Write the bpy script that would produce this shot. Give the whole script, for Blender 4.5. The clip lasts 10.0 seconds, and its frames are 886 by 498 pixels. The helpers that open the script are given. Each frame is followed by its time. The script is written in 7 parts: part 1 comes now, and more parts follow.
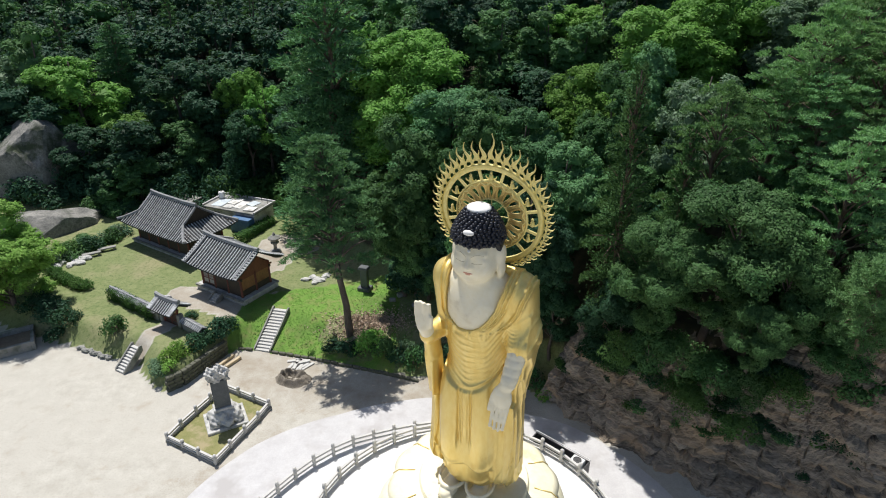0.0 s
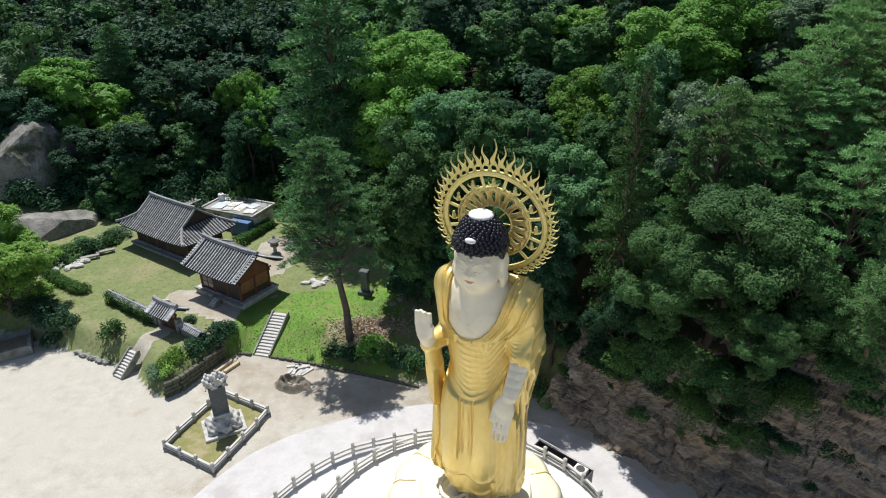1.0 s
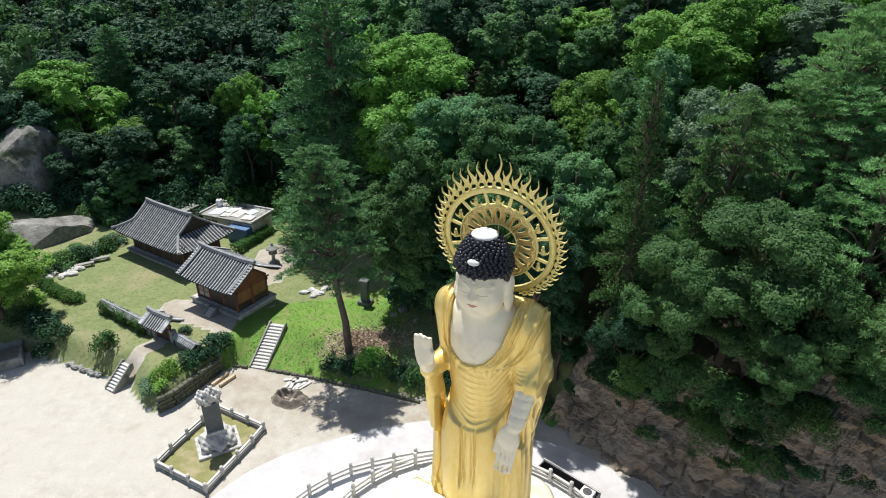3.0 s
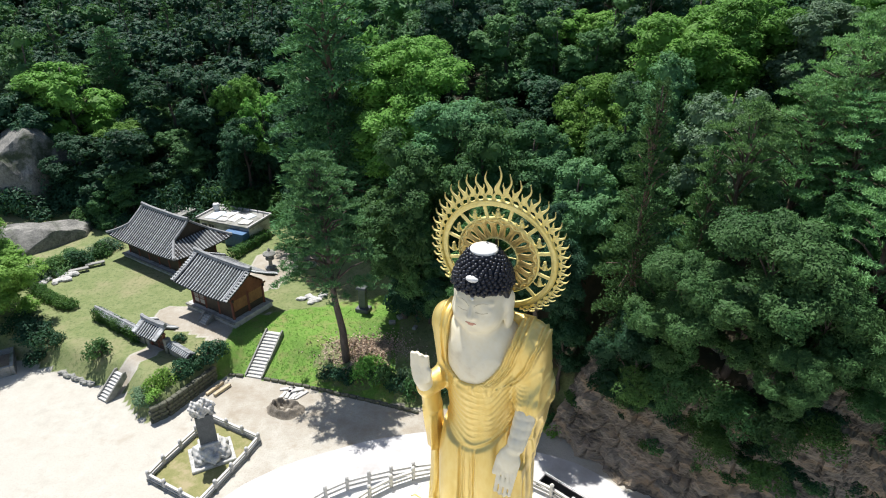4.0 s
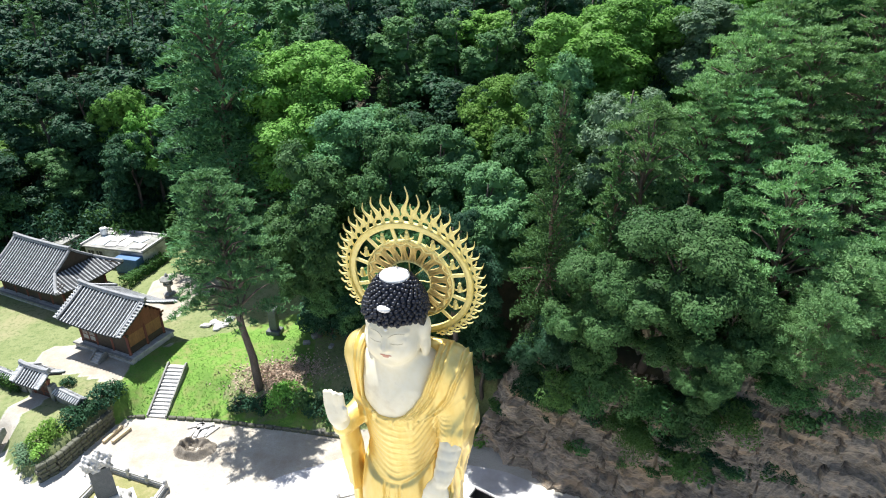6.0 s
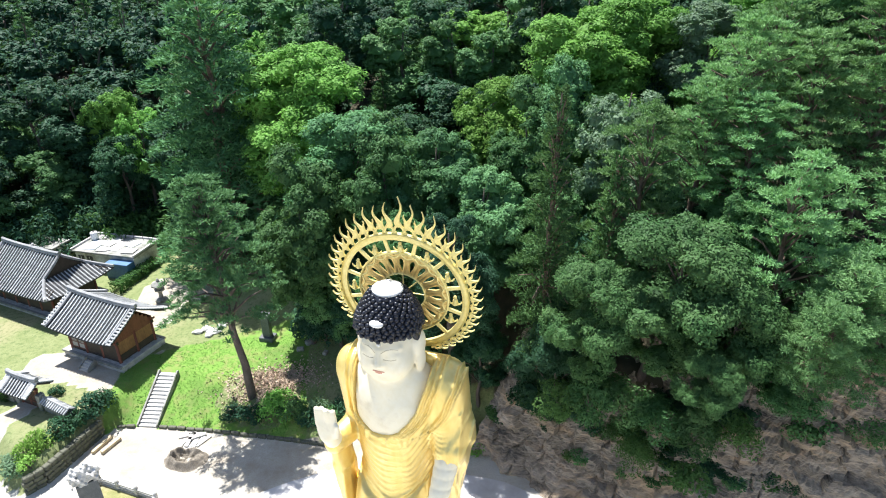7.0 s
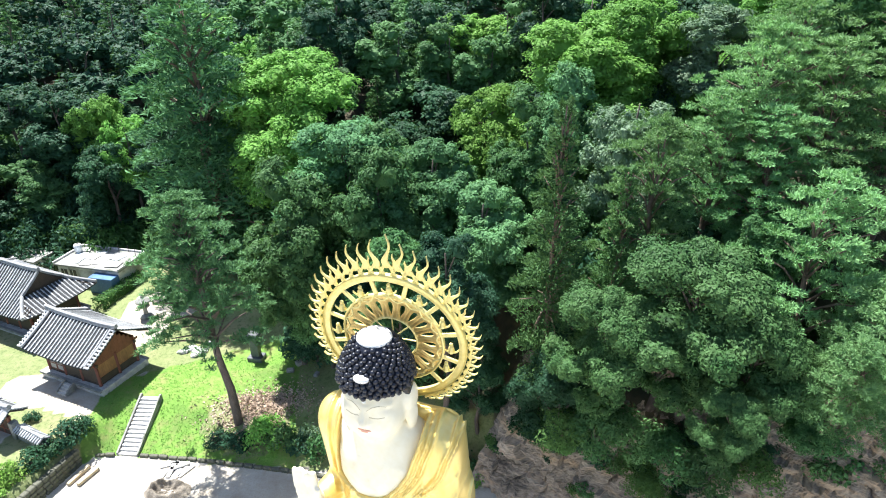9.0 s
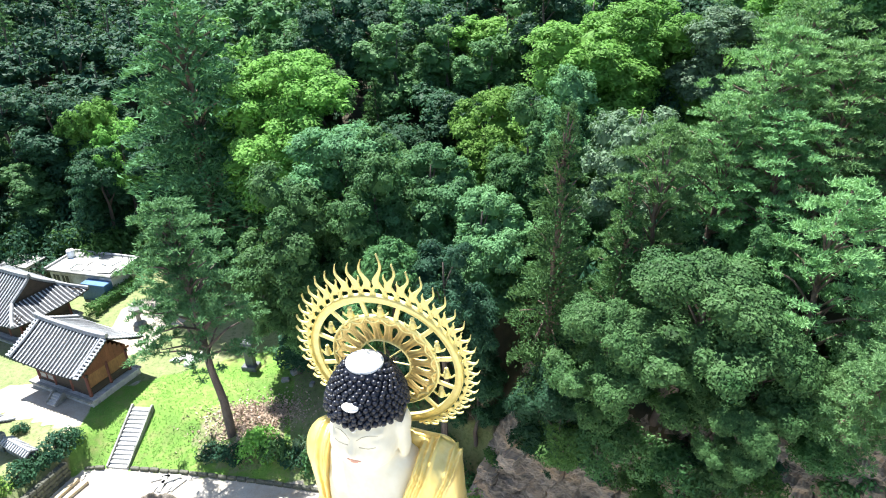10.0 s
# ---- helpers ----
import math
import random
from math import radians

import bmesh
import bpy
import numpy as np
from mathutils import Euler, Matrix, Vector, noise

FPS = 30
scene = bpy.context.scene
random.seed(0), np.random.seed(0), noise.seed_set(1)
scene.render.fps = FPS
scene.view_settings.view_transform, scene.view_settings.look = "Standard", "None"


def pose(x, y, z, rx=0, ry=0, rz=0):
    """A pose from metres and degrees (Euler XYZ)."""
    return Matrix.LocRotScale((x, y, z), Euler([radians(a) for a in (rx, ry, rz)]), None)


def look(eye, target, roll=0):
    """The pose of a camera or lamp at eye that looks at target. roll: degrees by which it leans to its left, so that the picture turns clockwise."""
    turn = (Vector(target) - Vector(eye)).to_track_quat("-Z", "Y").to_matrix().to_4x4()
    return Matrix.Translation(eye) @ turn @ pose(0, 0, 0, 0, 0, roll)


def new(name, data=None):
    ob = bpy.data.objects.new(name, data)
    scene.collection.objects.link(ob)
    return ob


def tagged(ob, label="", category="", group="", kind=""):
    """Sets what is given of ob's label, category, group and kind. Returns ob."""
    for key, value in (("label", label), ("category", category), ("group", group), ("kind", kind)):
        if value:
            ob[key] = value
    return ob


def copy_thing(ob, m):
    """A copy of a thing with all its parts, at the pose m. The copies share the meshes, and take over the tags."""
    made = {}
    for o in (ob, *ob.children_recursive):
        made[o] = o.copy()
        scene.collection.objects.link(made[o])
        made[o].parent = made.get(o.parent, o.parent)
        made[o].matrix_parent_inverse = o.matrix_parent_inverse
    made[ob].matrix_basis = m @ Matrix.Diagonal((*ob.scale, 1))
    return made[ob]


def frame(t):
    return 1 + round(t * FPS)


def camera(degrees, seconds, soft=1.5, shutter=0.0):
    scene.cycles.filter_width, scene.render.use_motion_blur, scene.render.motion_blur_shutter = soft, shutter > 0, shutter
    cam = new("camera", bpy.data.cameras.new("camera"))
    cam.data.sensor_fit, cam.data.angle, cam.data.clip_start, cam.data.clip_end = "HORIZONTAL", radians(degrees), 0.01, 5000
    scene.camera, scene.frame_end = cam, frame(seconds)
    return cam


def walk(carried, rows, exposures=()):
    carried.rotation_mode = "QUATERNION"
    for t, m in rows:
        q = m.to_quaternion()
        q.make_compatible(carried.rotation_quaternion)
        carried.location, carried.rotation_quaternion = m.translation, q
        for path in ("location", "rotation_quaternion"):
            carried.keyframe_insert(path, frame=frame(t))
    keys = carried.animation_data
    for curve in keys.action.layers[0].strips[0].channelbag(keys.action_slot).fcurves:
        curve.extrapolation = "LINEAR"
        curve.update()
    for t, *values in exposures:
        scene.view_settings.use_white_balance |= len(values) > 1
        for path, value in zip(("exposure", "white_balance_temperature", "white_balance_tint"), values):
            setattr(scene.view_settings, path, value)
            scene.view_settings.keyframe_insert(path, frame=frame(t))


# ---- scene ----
cam = camera(72.0, 10.0, soft=1.05)
METRES, EYE, TILT, LEAN, TURN = 12.0, 38.4, -26.8, 0.0, 0.0
EXPOSURES = [(0.0, 0.0, 6500, 10), (2.5, 0.12, 6500, 10), (4.0, 0.36, 6480, 10), (4.5, 0.45, 6450, 10), (5.0, 0.66, 6420, 10), (5.5, 0.8, 6400, 10),
             (7.0, 1.08, 6350, 10), (8.0, 1.22, 6320, 10), (9.0, 1.4, 6300, 10), (10.0, 1.53, 6300, 10)]
ROWS = [
    (0.0, 0.0, 0.0, 0.0, 0.0, 0.0, 0.0),
    (0.5, 0.0002, 0.0296, 0.0155, 0.06, 0.01, -0.04),
    (1.0, 0.0004, 0.0624, 0.0324, 0.12, 0.02, -0.06),
    (1.5, -0.0001, 0.0973, 0.0492, 0.18, 0.04, -0.09),
    (2.0, 0.0018, 0.1322, 0.0681, 0.24, 0.03, -0.11),
    (2.5, 0.0039, 0.1695, 0.0882, 0.31, 0.05, -0.15),
    (4.0, 0.017, 0.3079, 0.1699, 0.44, 0.07, -0.26),
    (4.5, 0.0275, 0.354, 0.1917, -2.13, 0.1, 0.96),
    (5.0, 0.0322, 0.3892, 0.2199, -6.57, -0.17, 3.29),
    (5.5, 0.0401, 0.4222, 0.2423, -7.38, -0.24, 3.7),
    (7.0, 0.0666, 0.5269, 0.3013, -7.85, -0.29, 3.91),
    (7.5, 0.0758, 0.5757, 0.3263, -7.92, -0.29, 3.95),
    (8.0, 0.088, 0.6338, 0.3566, -7.95, -0.27, 3.96),
    (8.5, 0.1029, 0.6968, 0.3891, -7.97, -0.25, 3.97),
    (9.0, 0.1204, 0.7593, 0.422, -7.98, -0.24, 3.97),
    (9.5, 0.1382, 0.817, 0.4514, -7.98, -0.23, 3.97),
    (10.0, 0.1539, 0.8604, 0.4736, -7.95, -0.23, 3.95),
]
walk(cam, [(t, pose(0, 0, EYE, TILT, LEAN, TURN) @ pose(METRES * x, METRES * y, METRES * z, 90 + pitch, roll, yaw)) for t, x, y, z, yaw, pitch, roll in ROWS],
     exposures=EXPOSURES)

# ---- light ----
SUN_AZ, SUN_EL = -26.0, 66.0          # degrees clockwise from +y, and above the horizon
world = bpy.data.worlds.new("sky")
scene.world = world
world.use_nodes = True
wn = world.node_tree.nodes
sky = wn.new("ShaderNodeTexSky")
sky.sky_type, sky.sun_disc = "NISHITA", False
sky.sun_elevation, sky.sun_rotation = radians(SUN_EL), radians(SUN_AZ)
world.node_tree.links.new(sky.outputs[0], wn["Background"].inputs[0])
wn["Background"].inputs[1].default_value = 0.095
sun = new("sun", bpy.data.lights.new("sun", "SUN"))
sun.data.energy, sun.data.angle, sun.data.color = 5.2, radians(0.6), (1.0, 0.975, 0.93)
sun_way = Vector((math.sin(radians(SUN_AZ)) * math.cos(radians(SUN_EL)), math.cos(radians(SUN_AZ)) * math.cos(radians(SUN_EL)), math.sin(radians(SUN_EL))))
sun.matrix_basis = look(sun_way * 200, (0, 0, 0))


# ---- materials ----
def material(name, dark, light, scale=3.0, rough=0.8, bump=0.3, fine=8.0, metal=0.0, stain=None, stain_scale=0.4, amount=0.5,
             island=0.0, each=0.0, see=0.0, world_space=False, stretch=(1, 1, 1), spec=0.5, relief=0.02):
    """A surface between two colours: a fine grain, broad patches, a stain with its own colour, and a relief."""
    m = bpy.data.materials.new(name)
    m.use_nodes = True
    nt = m.node_tree
    n, link = nt.nodes, nt.links.new
    b = n["Principled BSDF"]
    b.inputs["Roughness"].default_value, b.inputs["Metallic"].default_value = rough, metal
    b.inputs["Specular IOR Level"].default_value = spec
    if world_space:
        where = n.new("ShaderNodeNewGeometry").outputs["Position"]
    else:
        where = n.new("ShaderNodeTexCoord").outputs["Object"]
    mp = n.new("ShaderNodeMapping")
    mp.inputs["Scale"].default_value = stretch
    link(where, mp.inputs["Vector"])
    where = mp.outputs[0]

    def cloud(size, detail=4.0, roughness=0.6):
        t = n.new("ShaderNodeTexNoise")
        t.inputs["Scale"].default_value, t.inputs["Detail"].default_value, t.inputs["Roughness"].default_value = size, detail, roughness
        link(where, t.inputs["Vector"])
        return t.outputs["Fac"]

    def mix(f, a, c, kind="MIX"):
        x = n.new("ShaderNodeMix")
        x.data_type, x.blend_type = "RGBA", kind
        for value, socket in ((f, x.inputs["Factor"]), (a, x.inputs["A"]), (c, x.inputs["B"])):
            if isinstance(value, bpy.types.NodeSocket):
                link(value, socket)
            elif isinstance(value, (int, float)):
                socket.default_value = value
            else:
                socket.default_value = (*value, 1)
        return x.outputs["Result"]

    def ramp(f, lo, hi):
        r = n.new("ShaderNodeMapRange")
        r.inputs["From Min"].default_value, r.inputs["From Max"].default_value = lo, hi
        link(f, r.inputs["Value"])
        return r.outputs["Result"]

    grain = cloud(scale * fine)
    broad = cloud(scale)
    both = n.new("ShaderNodeMath")
    both.operation, both.inputs[1].default_value = "MULTIPLY_ADD", 0.45
    link(grain, both.inputs[0])
    half = n.new("ShaderNodeMath")
    half.operation, half.inputs[1].default_value = "MULTIPLY", 0.55
    link(broad, half.inputs[0])
    link(half.outputs[0], both.inputs[2])
    colour = mix(ramp(both.outputs[0], 0.36, 0.64), dark, light)
    if stain:
        colour = mix(ramp(cloud(stain_scale, 5.0, 0.65), 0.62 - 0.25 * amount, 0.72 - 0.15 * amount), colour, stain)
    for strength, node, out in ((island, "ShaderNodeNewGeometry", "Random Per Island"), (each, "ShaderNodeObjectInfo", "Random")):
        if strength:
            hsv = n.new("ShaderNodeHueSaturation")
            r = n.new("ShaderNodeMapRange")
            r.inputs["To Min"].default_value, r.inputs["To Max"].default_value = 1 - strength, 1 + strength
            link(n.new(node).outputs[out], r.inputs["Value"])
            link(r.outputs[0], hsv.inputs["Value"])
            if see and node == "ShaderNodeObjectInfo":
                tone = n.new("ShaderNodeMapRange")
                tone.inputs["To Min"].default_value, tone.inputs["To Max"].default_value = 0.492, 0.516
                scatter = n.new("ShaderNodeMath")
                scatter.operation, scatter.inputs[1].default_value = "MULTIPLY", 7.31
                wrap = n.new("ShaderNodeMath")
                wrap.operation = "FRACT"
                link(r.inputs["Value"].links[0].from_socket, scatter.inputs[0])
                link(scatter.outputs[0], wrap.inputs[0])
                link(wrap.outputs[0], tone.inputs["Value"])
                link(tone.outputs[0], hsv.inputs["Hue"])
            link(colour, hsv.inputs["Color"])
            colour = hsv.outputs["Color"]
    link(colour, b.inputs["Base Color"])
    if bump:
        bp = n.new("ShaderNodeBump")
        bp.inputs["Strength"].default_value, bp.inputs["Distance"].default_value = bump, relief
        link(both.outputs[0], bp.inputs["Height"])
        link(bp.outputs[0], b.inputs["Normal"])
    if see:
        tr = n.new("ShaderNodeBsdfTranslucent")
        warm = mix(0.6, colour, (0.19, 0.4, 0.08), "MIX")
        link(warm, tr.inputs["Color"])
        sh = n.new("ShaderNodeMixShader")
        sh.inputs[0].default_value = see
        link(b.outputs[0], sh.inputs[1])
        link(tr.outputs[0], sh.inputs[2])
        link(sh.outputs[0], n["Material Output"].inputs["Surface"])
    return m


STONE = material("pale_granite", (0.42, 0.41, 0.39), (0.62, 0.61, 0.58), 2.0, 0.75, 0.3, stain=(0.3, 0.3, 0.28), stain_scale=1.2)
STONE_GREY = material("weathered_stone", (0.2, 0.2, 0.19), (0.38, 0.37, 0.34), 2.0, 0.85, 0.4, stain=(0.13, 0.14, 0.11), stain_scale=1.0)
# mossy stone, darkened so that the retaining wall's shadow is in its colour
SHADED_MOSS_STONE = material("shaded_mossy_stone", (0.06, 0.065, 0.045), (0.16, 0.155, 0.12), 2.0, 0.9, 0.5, stain=(0.05, 0.07, 0.025), stain_scale=0.8)
DARK_STONE = material("dark_slate", (0.06, 0.07, 0.075), (0.12, 0.13, 0.135), 2.0, 0.55, 0.15)
CONCRETE = material("light_concrete", (0.47, 0.455, 0.455), (0.56, 0.55, 0.545), 0.8, 0.85, 0.2, 10, stain=(0.42, 0.4, 0.39), stain_scale=0.25, world_space=True)
PAVING = material("white_paving", (0.62, 0.61, 0.59), (0.72, 0.71, 0.69), 0.6, 0.8, 0.2, 10, world_space=True)
# cover tiles, lightened to carry the highlights along their tops
TILE = material("roof_tile_grey", (0.31, 0.32, 0.325), (0.52, 0.53, 0.53), 2.0, 0.7, 0.3, each=0.25, island=0.2)
# pan tiles, nearly black: the shade between cover rows is in the colour
TILE_PAN = material("roof_pan_gap_shade", (0.02, 0.022, 0.025), (0.045, 0.047, 0.05), 1.5, 0.8, 0.3)
RIDGE = material("roof_ridge_tile", (0.19, 0.195, 0.2), (0.36, 0.365, 0.37), 2.0, 0.75, 0.3)
RED_WOOD = material("red_painted_wood", (0.13, 0.04, 0.025), (0.22, 0.07, 0.042), 1.5, 0.6, 0.25, stretch=(1, 1, 0.3))
# dark timber, darkened further for the deep shade on the hall walls
DARK_WOOD = material("dark_timber", (0.035, 0.026, 0.02), (0.075, 0.054, 0.04), 2.0, 0.65, 0.3)
OCHRE = material("ochre_plaster", (0.33, 0.19, 0.075), (0.44, 0.27, 0.11), 1.2, 0.85, 0.2)
RUSSET = material("russet_boards", (0.2, 0.095, 0.045), (0.34, 0.17, 0.07), 1.2, 0.7, 0.25, stretch=(1, 1, 0.3))
PAPER = material("white_paper_door", (0.4, 0.38, 0.34), (0.52, 0.5, 0.45), 1.5, 0.8, 0.1)
PLASTER = material("white_plaster", (0.6, 0.59, 0.56), (0.75, 0.74, 0.71), 1.2, 0.85, 0.2, stain=(0.4, 0.38, 0.34), stain_scale=0.8)
BLUE = material("blue_painted_metal", (0.05, 0.12, 0.25), (0.09, 0.2, 0.36), 1.0, 0.5, 0.1)
BARK = material("bark", (0.07, 0.055, 0.045), (0.15, 0.12, 0.1), 3.0, 0.9, 0.6, stretch=(1, 1, 0.3))
PINE_BARK = material("pine_bark", (0.1, 0.07, 0.055), (0.21, 0.15, 0.11), 3.0, 0.9, 0.6, stretch=(1, 1, 0.3))
WHITE_METAL = material("white_enamel", (0.68, 0.68, 0.67), (0.78, 0.78, 0.77), 2.0, 0.4, 0.05)
DARK_METAL = material("dark_metal", (0.03, 0.03, 0.032), (0.06, 0.06, 0.062), 2.0, 0.5, 0.1)
SOIL = material("bare_earth", (0.16, 0.12, 0.085), (0.27, 0.21, 0.15), 1.2, 0.95, 0.5, relief=0.05)
TIMBER = material("pale_timber", (0.42, 0.33, 0.2), (0.58, 0.48, 0.32), 2.0, 0.7, 0.3, stretch=(0.3, 1, 1))


def cliff_material():
    m = material("layered_cliff_rock", (0.065, 0.054, 0.042), (0.43, 0.355, 0.275), 0.6, 0.9, 0.9, 9, stain=(0.42, 0.3, 0.19), stain_scale=0.35, amount=0.36,
                 world_space=True, stretch=(0.5, 0.5, 2.6), relief=0.14)
    return m


CLIFF = cliff_material()
BOULDER = material("grey_boulder", (0.1, 0.1, 0.092), (0.33, 0.315, 0.285), 0.5, 0.9, 0.8, 9, stain=(0.045, 0.06, 0.03), stain_scale=0.3, world_space=True, relief=0.1)


def leaves(name, dark, light, see=0.3, island=0.22, each=0.26, rough=0.58):
    return material(name, dark, light, 0.35, rough, 0.0, 3.0, island=island, each=each, see=see, world_space=True, spec=0.12)


LEAF = {
    "bright": leaves("bright_leaves", (0.112, 0.25, 0.044), (0.195, 0.38, 0.078), 0.28),
    "mid": leaves("green_leaves", (0.055, 0.132, 0.046), (0.108, 0.22, 0.08), 0.2),
    # dark leaves, lowered and blued further to carry the woods' deep shade
    "dark": leaves("shade_dark_leaves", (0.017, 0.055, 0.028), (0.035, 0.092, 0.045), 0.1),
    "sage": leaves("grey_green_leaves", (0.066, 0.155, 0.066), (0.12, 0.245, 0.1), 0.2),
    "grey": leaves("silver_green_leaves", (0.115, 0.185, 0.105), (0.2, 0.29, 0.17), 0.18, rough=0.5),
    "pine": leaves("pine_needles", (0.053, 0.126, 0.043), (0.096, 0.195, 0.067), 0.14, rough=0.72),
    "fir": leaves("fir_needles", (0.066, 0.16, 0.066), (0.115, 0.24, 0.1), 0.16, each=0.06, rough=0.72),
    "deep": leaves("deep_green_leaves", (0.032, 0.088, 0.028), (0.076, 0.152, 0.052), 0.14, island=0.34, each=0.05),
    "layer": leaves("red_pine_needles", (0.108, 0.225, 0.088), (0.192, 0.345, 0.138), 0.24, rough=0.72),
    "yellow": leaves("yellow_green_leaves", (0.18, 0.31, 0.06), (0.27, 0.43, 0.1), 0.36),
    "ivy": leaves("ivy_leaves", (0.05, 0.11, 0.034), (0.09, 0.175, 0.05)),
    "grass": leaves("grass_blades", (0.105, 0.215, 0.034), (0.165, 0.3, 0.054), 0.12, island=0.1),
}


# ---- building helpers ----
def solid(name, bm_or_mesh, mats, parent=None, label="", smooth=False):
    """Link a bmesh or mesh as one object."""
    if isinstance(bm_or_mesh, bmesh.types.BMesh):
        me = bpy.data.meshes.new(name)
        bm_or_mesh.to_mesh(me)
        bm_or_mesh.free()
    else:
        me = bm_or_mesh
    for m in mats if isinstance(mats, (list, tuple)) else [mats]:
        me.materials.append(m)
    if smooth:
        me.polygons.foreach_set("use_smooth", [True] * len(me.polygons))
    ob = new(name, me)
    ob.parent = parent
    if label:
        tagged(ob, label)
    return ob


def part(name, bm, mat, parent, label="", smooth=False):
    return solid(name, bm, mat, parent, label, smooth)


def again(name, me, m, parent, label=""):
    """One more piece on a mesh that exists already."""
    ob = new(name, me)
    ob.parent, ob.matrix_basis = parent, m
    if label:
        tagged(ob, label)
    return ob


def thing(name, m, label, category, group="", kind=""):
    ob = new(name)
    ob.matrix_basis = m
    return tagged(ob, label, category, group, kind)


def add_box(bm, x0, x1, y0, y1, z0, z1, bevel=0.0, taper=0.0):
    """A box between bounds, narrower on top by taper, with bevelled edges."""
    r = bmesh.ops.create_cube(bm, size=1.0)["verts"]
    for v in r:
        top = v.co.z > 0
        v.co = Vector(((x0 + x1) / 2 + v.co.x * (x1 - x0 - (taper * 2 if top else 0)), (y0 + y1) / 2 + v.co.y * (y1 - y0 - (taper * 2 if top else 0)), z1 if top else z0))
    if bevel:
        edges = {e for v in r for e in v.link_edges}
        bmesh.ops.bevel(bm, geom=list(edges), offset=bevel, segments=1, affect="EDGES", profile=0.5)
    return bm


def box(x0, x1, y0, y1, z0, z1, bevel=0.02, taper=0.0):
    return add_box(bmesh.new(), x0, x1, y0, y1, z0, z1, bevel, taper)


def add_ring(bm, rings, sides=10, caps=True, spin=0.0):
    """A solid of revolution about z from (radius, z) rows."""
    rows = []
    for r, z in rings:
        rows.append([bm.verts.new((r * math.cos(spin + 2 * math.pi * k / sides), r * math.sin(spin + 2 * math.pi * k / sides), z)) for k in range(sides)])
    for a, c in zip(rows, rows[1:]):
        for k in range(sides):
            bm.faces.new((a[k], a[(k + 1) % sides], c[(k + 1) % sides], c[k]))
    if caps:
        bm.faces.new(rows[0][::-1])
        bm.faces.new(rows[-1])
    return bm


def turned(rings, sides=12, spin=0.0):
    return add_ring(bmesh.new(), rings, sides, True, spin)


def add_tube(bm, points, radii, sides=6):
    """A tapered tube through points."""
    rows = []
    points = [Vector(p) for p in points]
    for n, p in enumerate(points):
        way = (points[min(n + 1, len(points) - 1)] - points[max(n - 1, 0)]).normalized()
        side = way.orthogonal().normalized() if n == 0 else (side - way * side.dot(way)).normalized()
        up = way.cross(side)
        rows.append([bm.verts.new(p + (side * math.cos(2 * math.pi * k / sides) + up * math.sin(2 * math.pi * k / sides)) * radii[n]) for k in range(sides)])
    for a, c in zip(rows, rows[1:]):
        for k in range(sides):
            bm.faces.new((a[k], a[(k + 1) % sides], c[(k + 1) % sides], c[k]))
    bm.faces.new(rows[0][::-1])
    bm.faces.new(rows[-1])
    return bm


def mesh_of(name, verts, faces):
    me = bpy.data.meshes.new(name)
    me.from_pydata(verts if isinstance(verts, list) else verts.tolist(), [], faces if isinstance(faces, list) else faces.tolist())
    me.update()
    return me


def smoothstep(a, b, x):
    t = np.clip((x - a) / (b - a), 0, 1)
    return t * t * (3 - 2 * t)


def poly_distance(px, py, line):
    """The distance of points from a polyline."""
    best = np.full(np.shape(px), 1e9)
    for (x0, y0), (x1, y1) in zip(line, line[1:]):
        dx, dy = x1 - x0, y1 - y0
        t = np.clip(((px - x0) * dx + (py - y0) * dy) / (dx * dx + dy * dy), 0, 1)
        best = np.minimum(best, np.hypot(px - x0 - t * dx, py - y0 - t * dy))
    return best


def poly_inside(px, py, ring):
    inside = np.zeros(np.shape(px), bool)
    for (x0, y0), (x1, y1) in zip(ring, ring[1:] + ring[:1]):
        cross = ((y0 > py) != (y1 > py)) & (px < (x1 - x0) * (py - y0) / (y1 - y0 + 1e-12) + x0)
        inside ^= cross
    return inside


# ---- the lie of the land ----
HUB = (1.3, 26.4)                       # middle of the ring road
TERRACE = (1.35, 27.2)                  # middle of the round terrace
GARDEN = [(-80, 70), (-52, 58), (-45, 55), (-38, 52.6), (-34.6, 51.0), (-31.2, 50.2), (-28.5, 47.0), (-26.6, 45.8), (-25.2, 47.0), (-22.6, 52.0),
          (-19, 52.4), (-13, 50.6), (-2.4, 47.8), (4, 48.0), (10.2, 45.0), (40, 90), (-80, 110)]
HILL = [(-75, 95, 8), (-60, 80, 3), (-50, 80, 2.2), (-40, 88, 3), (-28, 88, 3.2), (-16, 76, 4.5), (-9, 64, 3.4), (-4, 55, 3.2), (2, 50, 2.6), (9, 48, 4.2),
        (14, 46, 9), (20, 41, 10.5), (26, 35, 12), (33, 27, 13), (20, 55, 15), (27, 46, 18), (34, 38, 19), (10, 62, 8), (0, 72, 9.5), (-15, 90, 11),
        (-40, 105, 8.5), (-70, 125, 14), (-30, 125, 17), (5, 100, 19), (30, 75, 23), (45, 50, 28), (10, 130, 26), (50, 110, 36)]


def hill_height(x, y):
    """The wooded slopes: a smooth surface through a few heights."""
    top, low = np.zeros(np.shape(x)), np.zeros(np.shape(x))
    for hx, hy, hz in HILL:
        w = 1.0 / ((x - hx) ** 2 + (y - hy) ** 2 + 6.0) ** 2
        top, low = top + w * hz, low + w
    return top / low


CLIFF_FOOT = [(9.6, 45.4), (10.6, 43.8), (13.2, 41.0), (16.8, 38.2), (20.6, 34.4), (25.5, 31.6), (31.0, 28.0), (38.0, 23.0), (48.0, 10.0), (60.0, -40.0)]
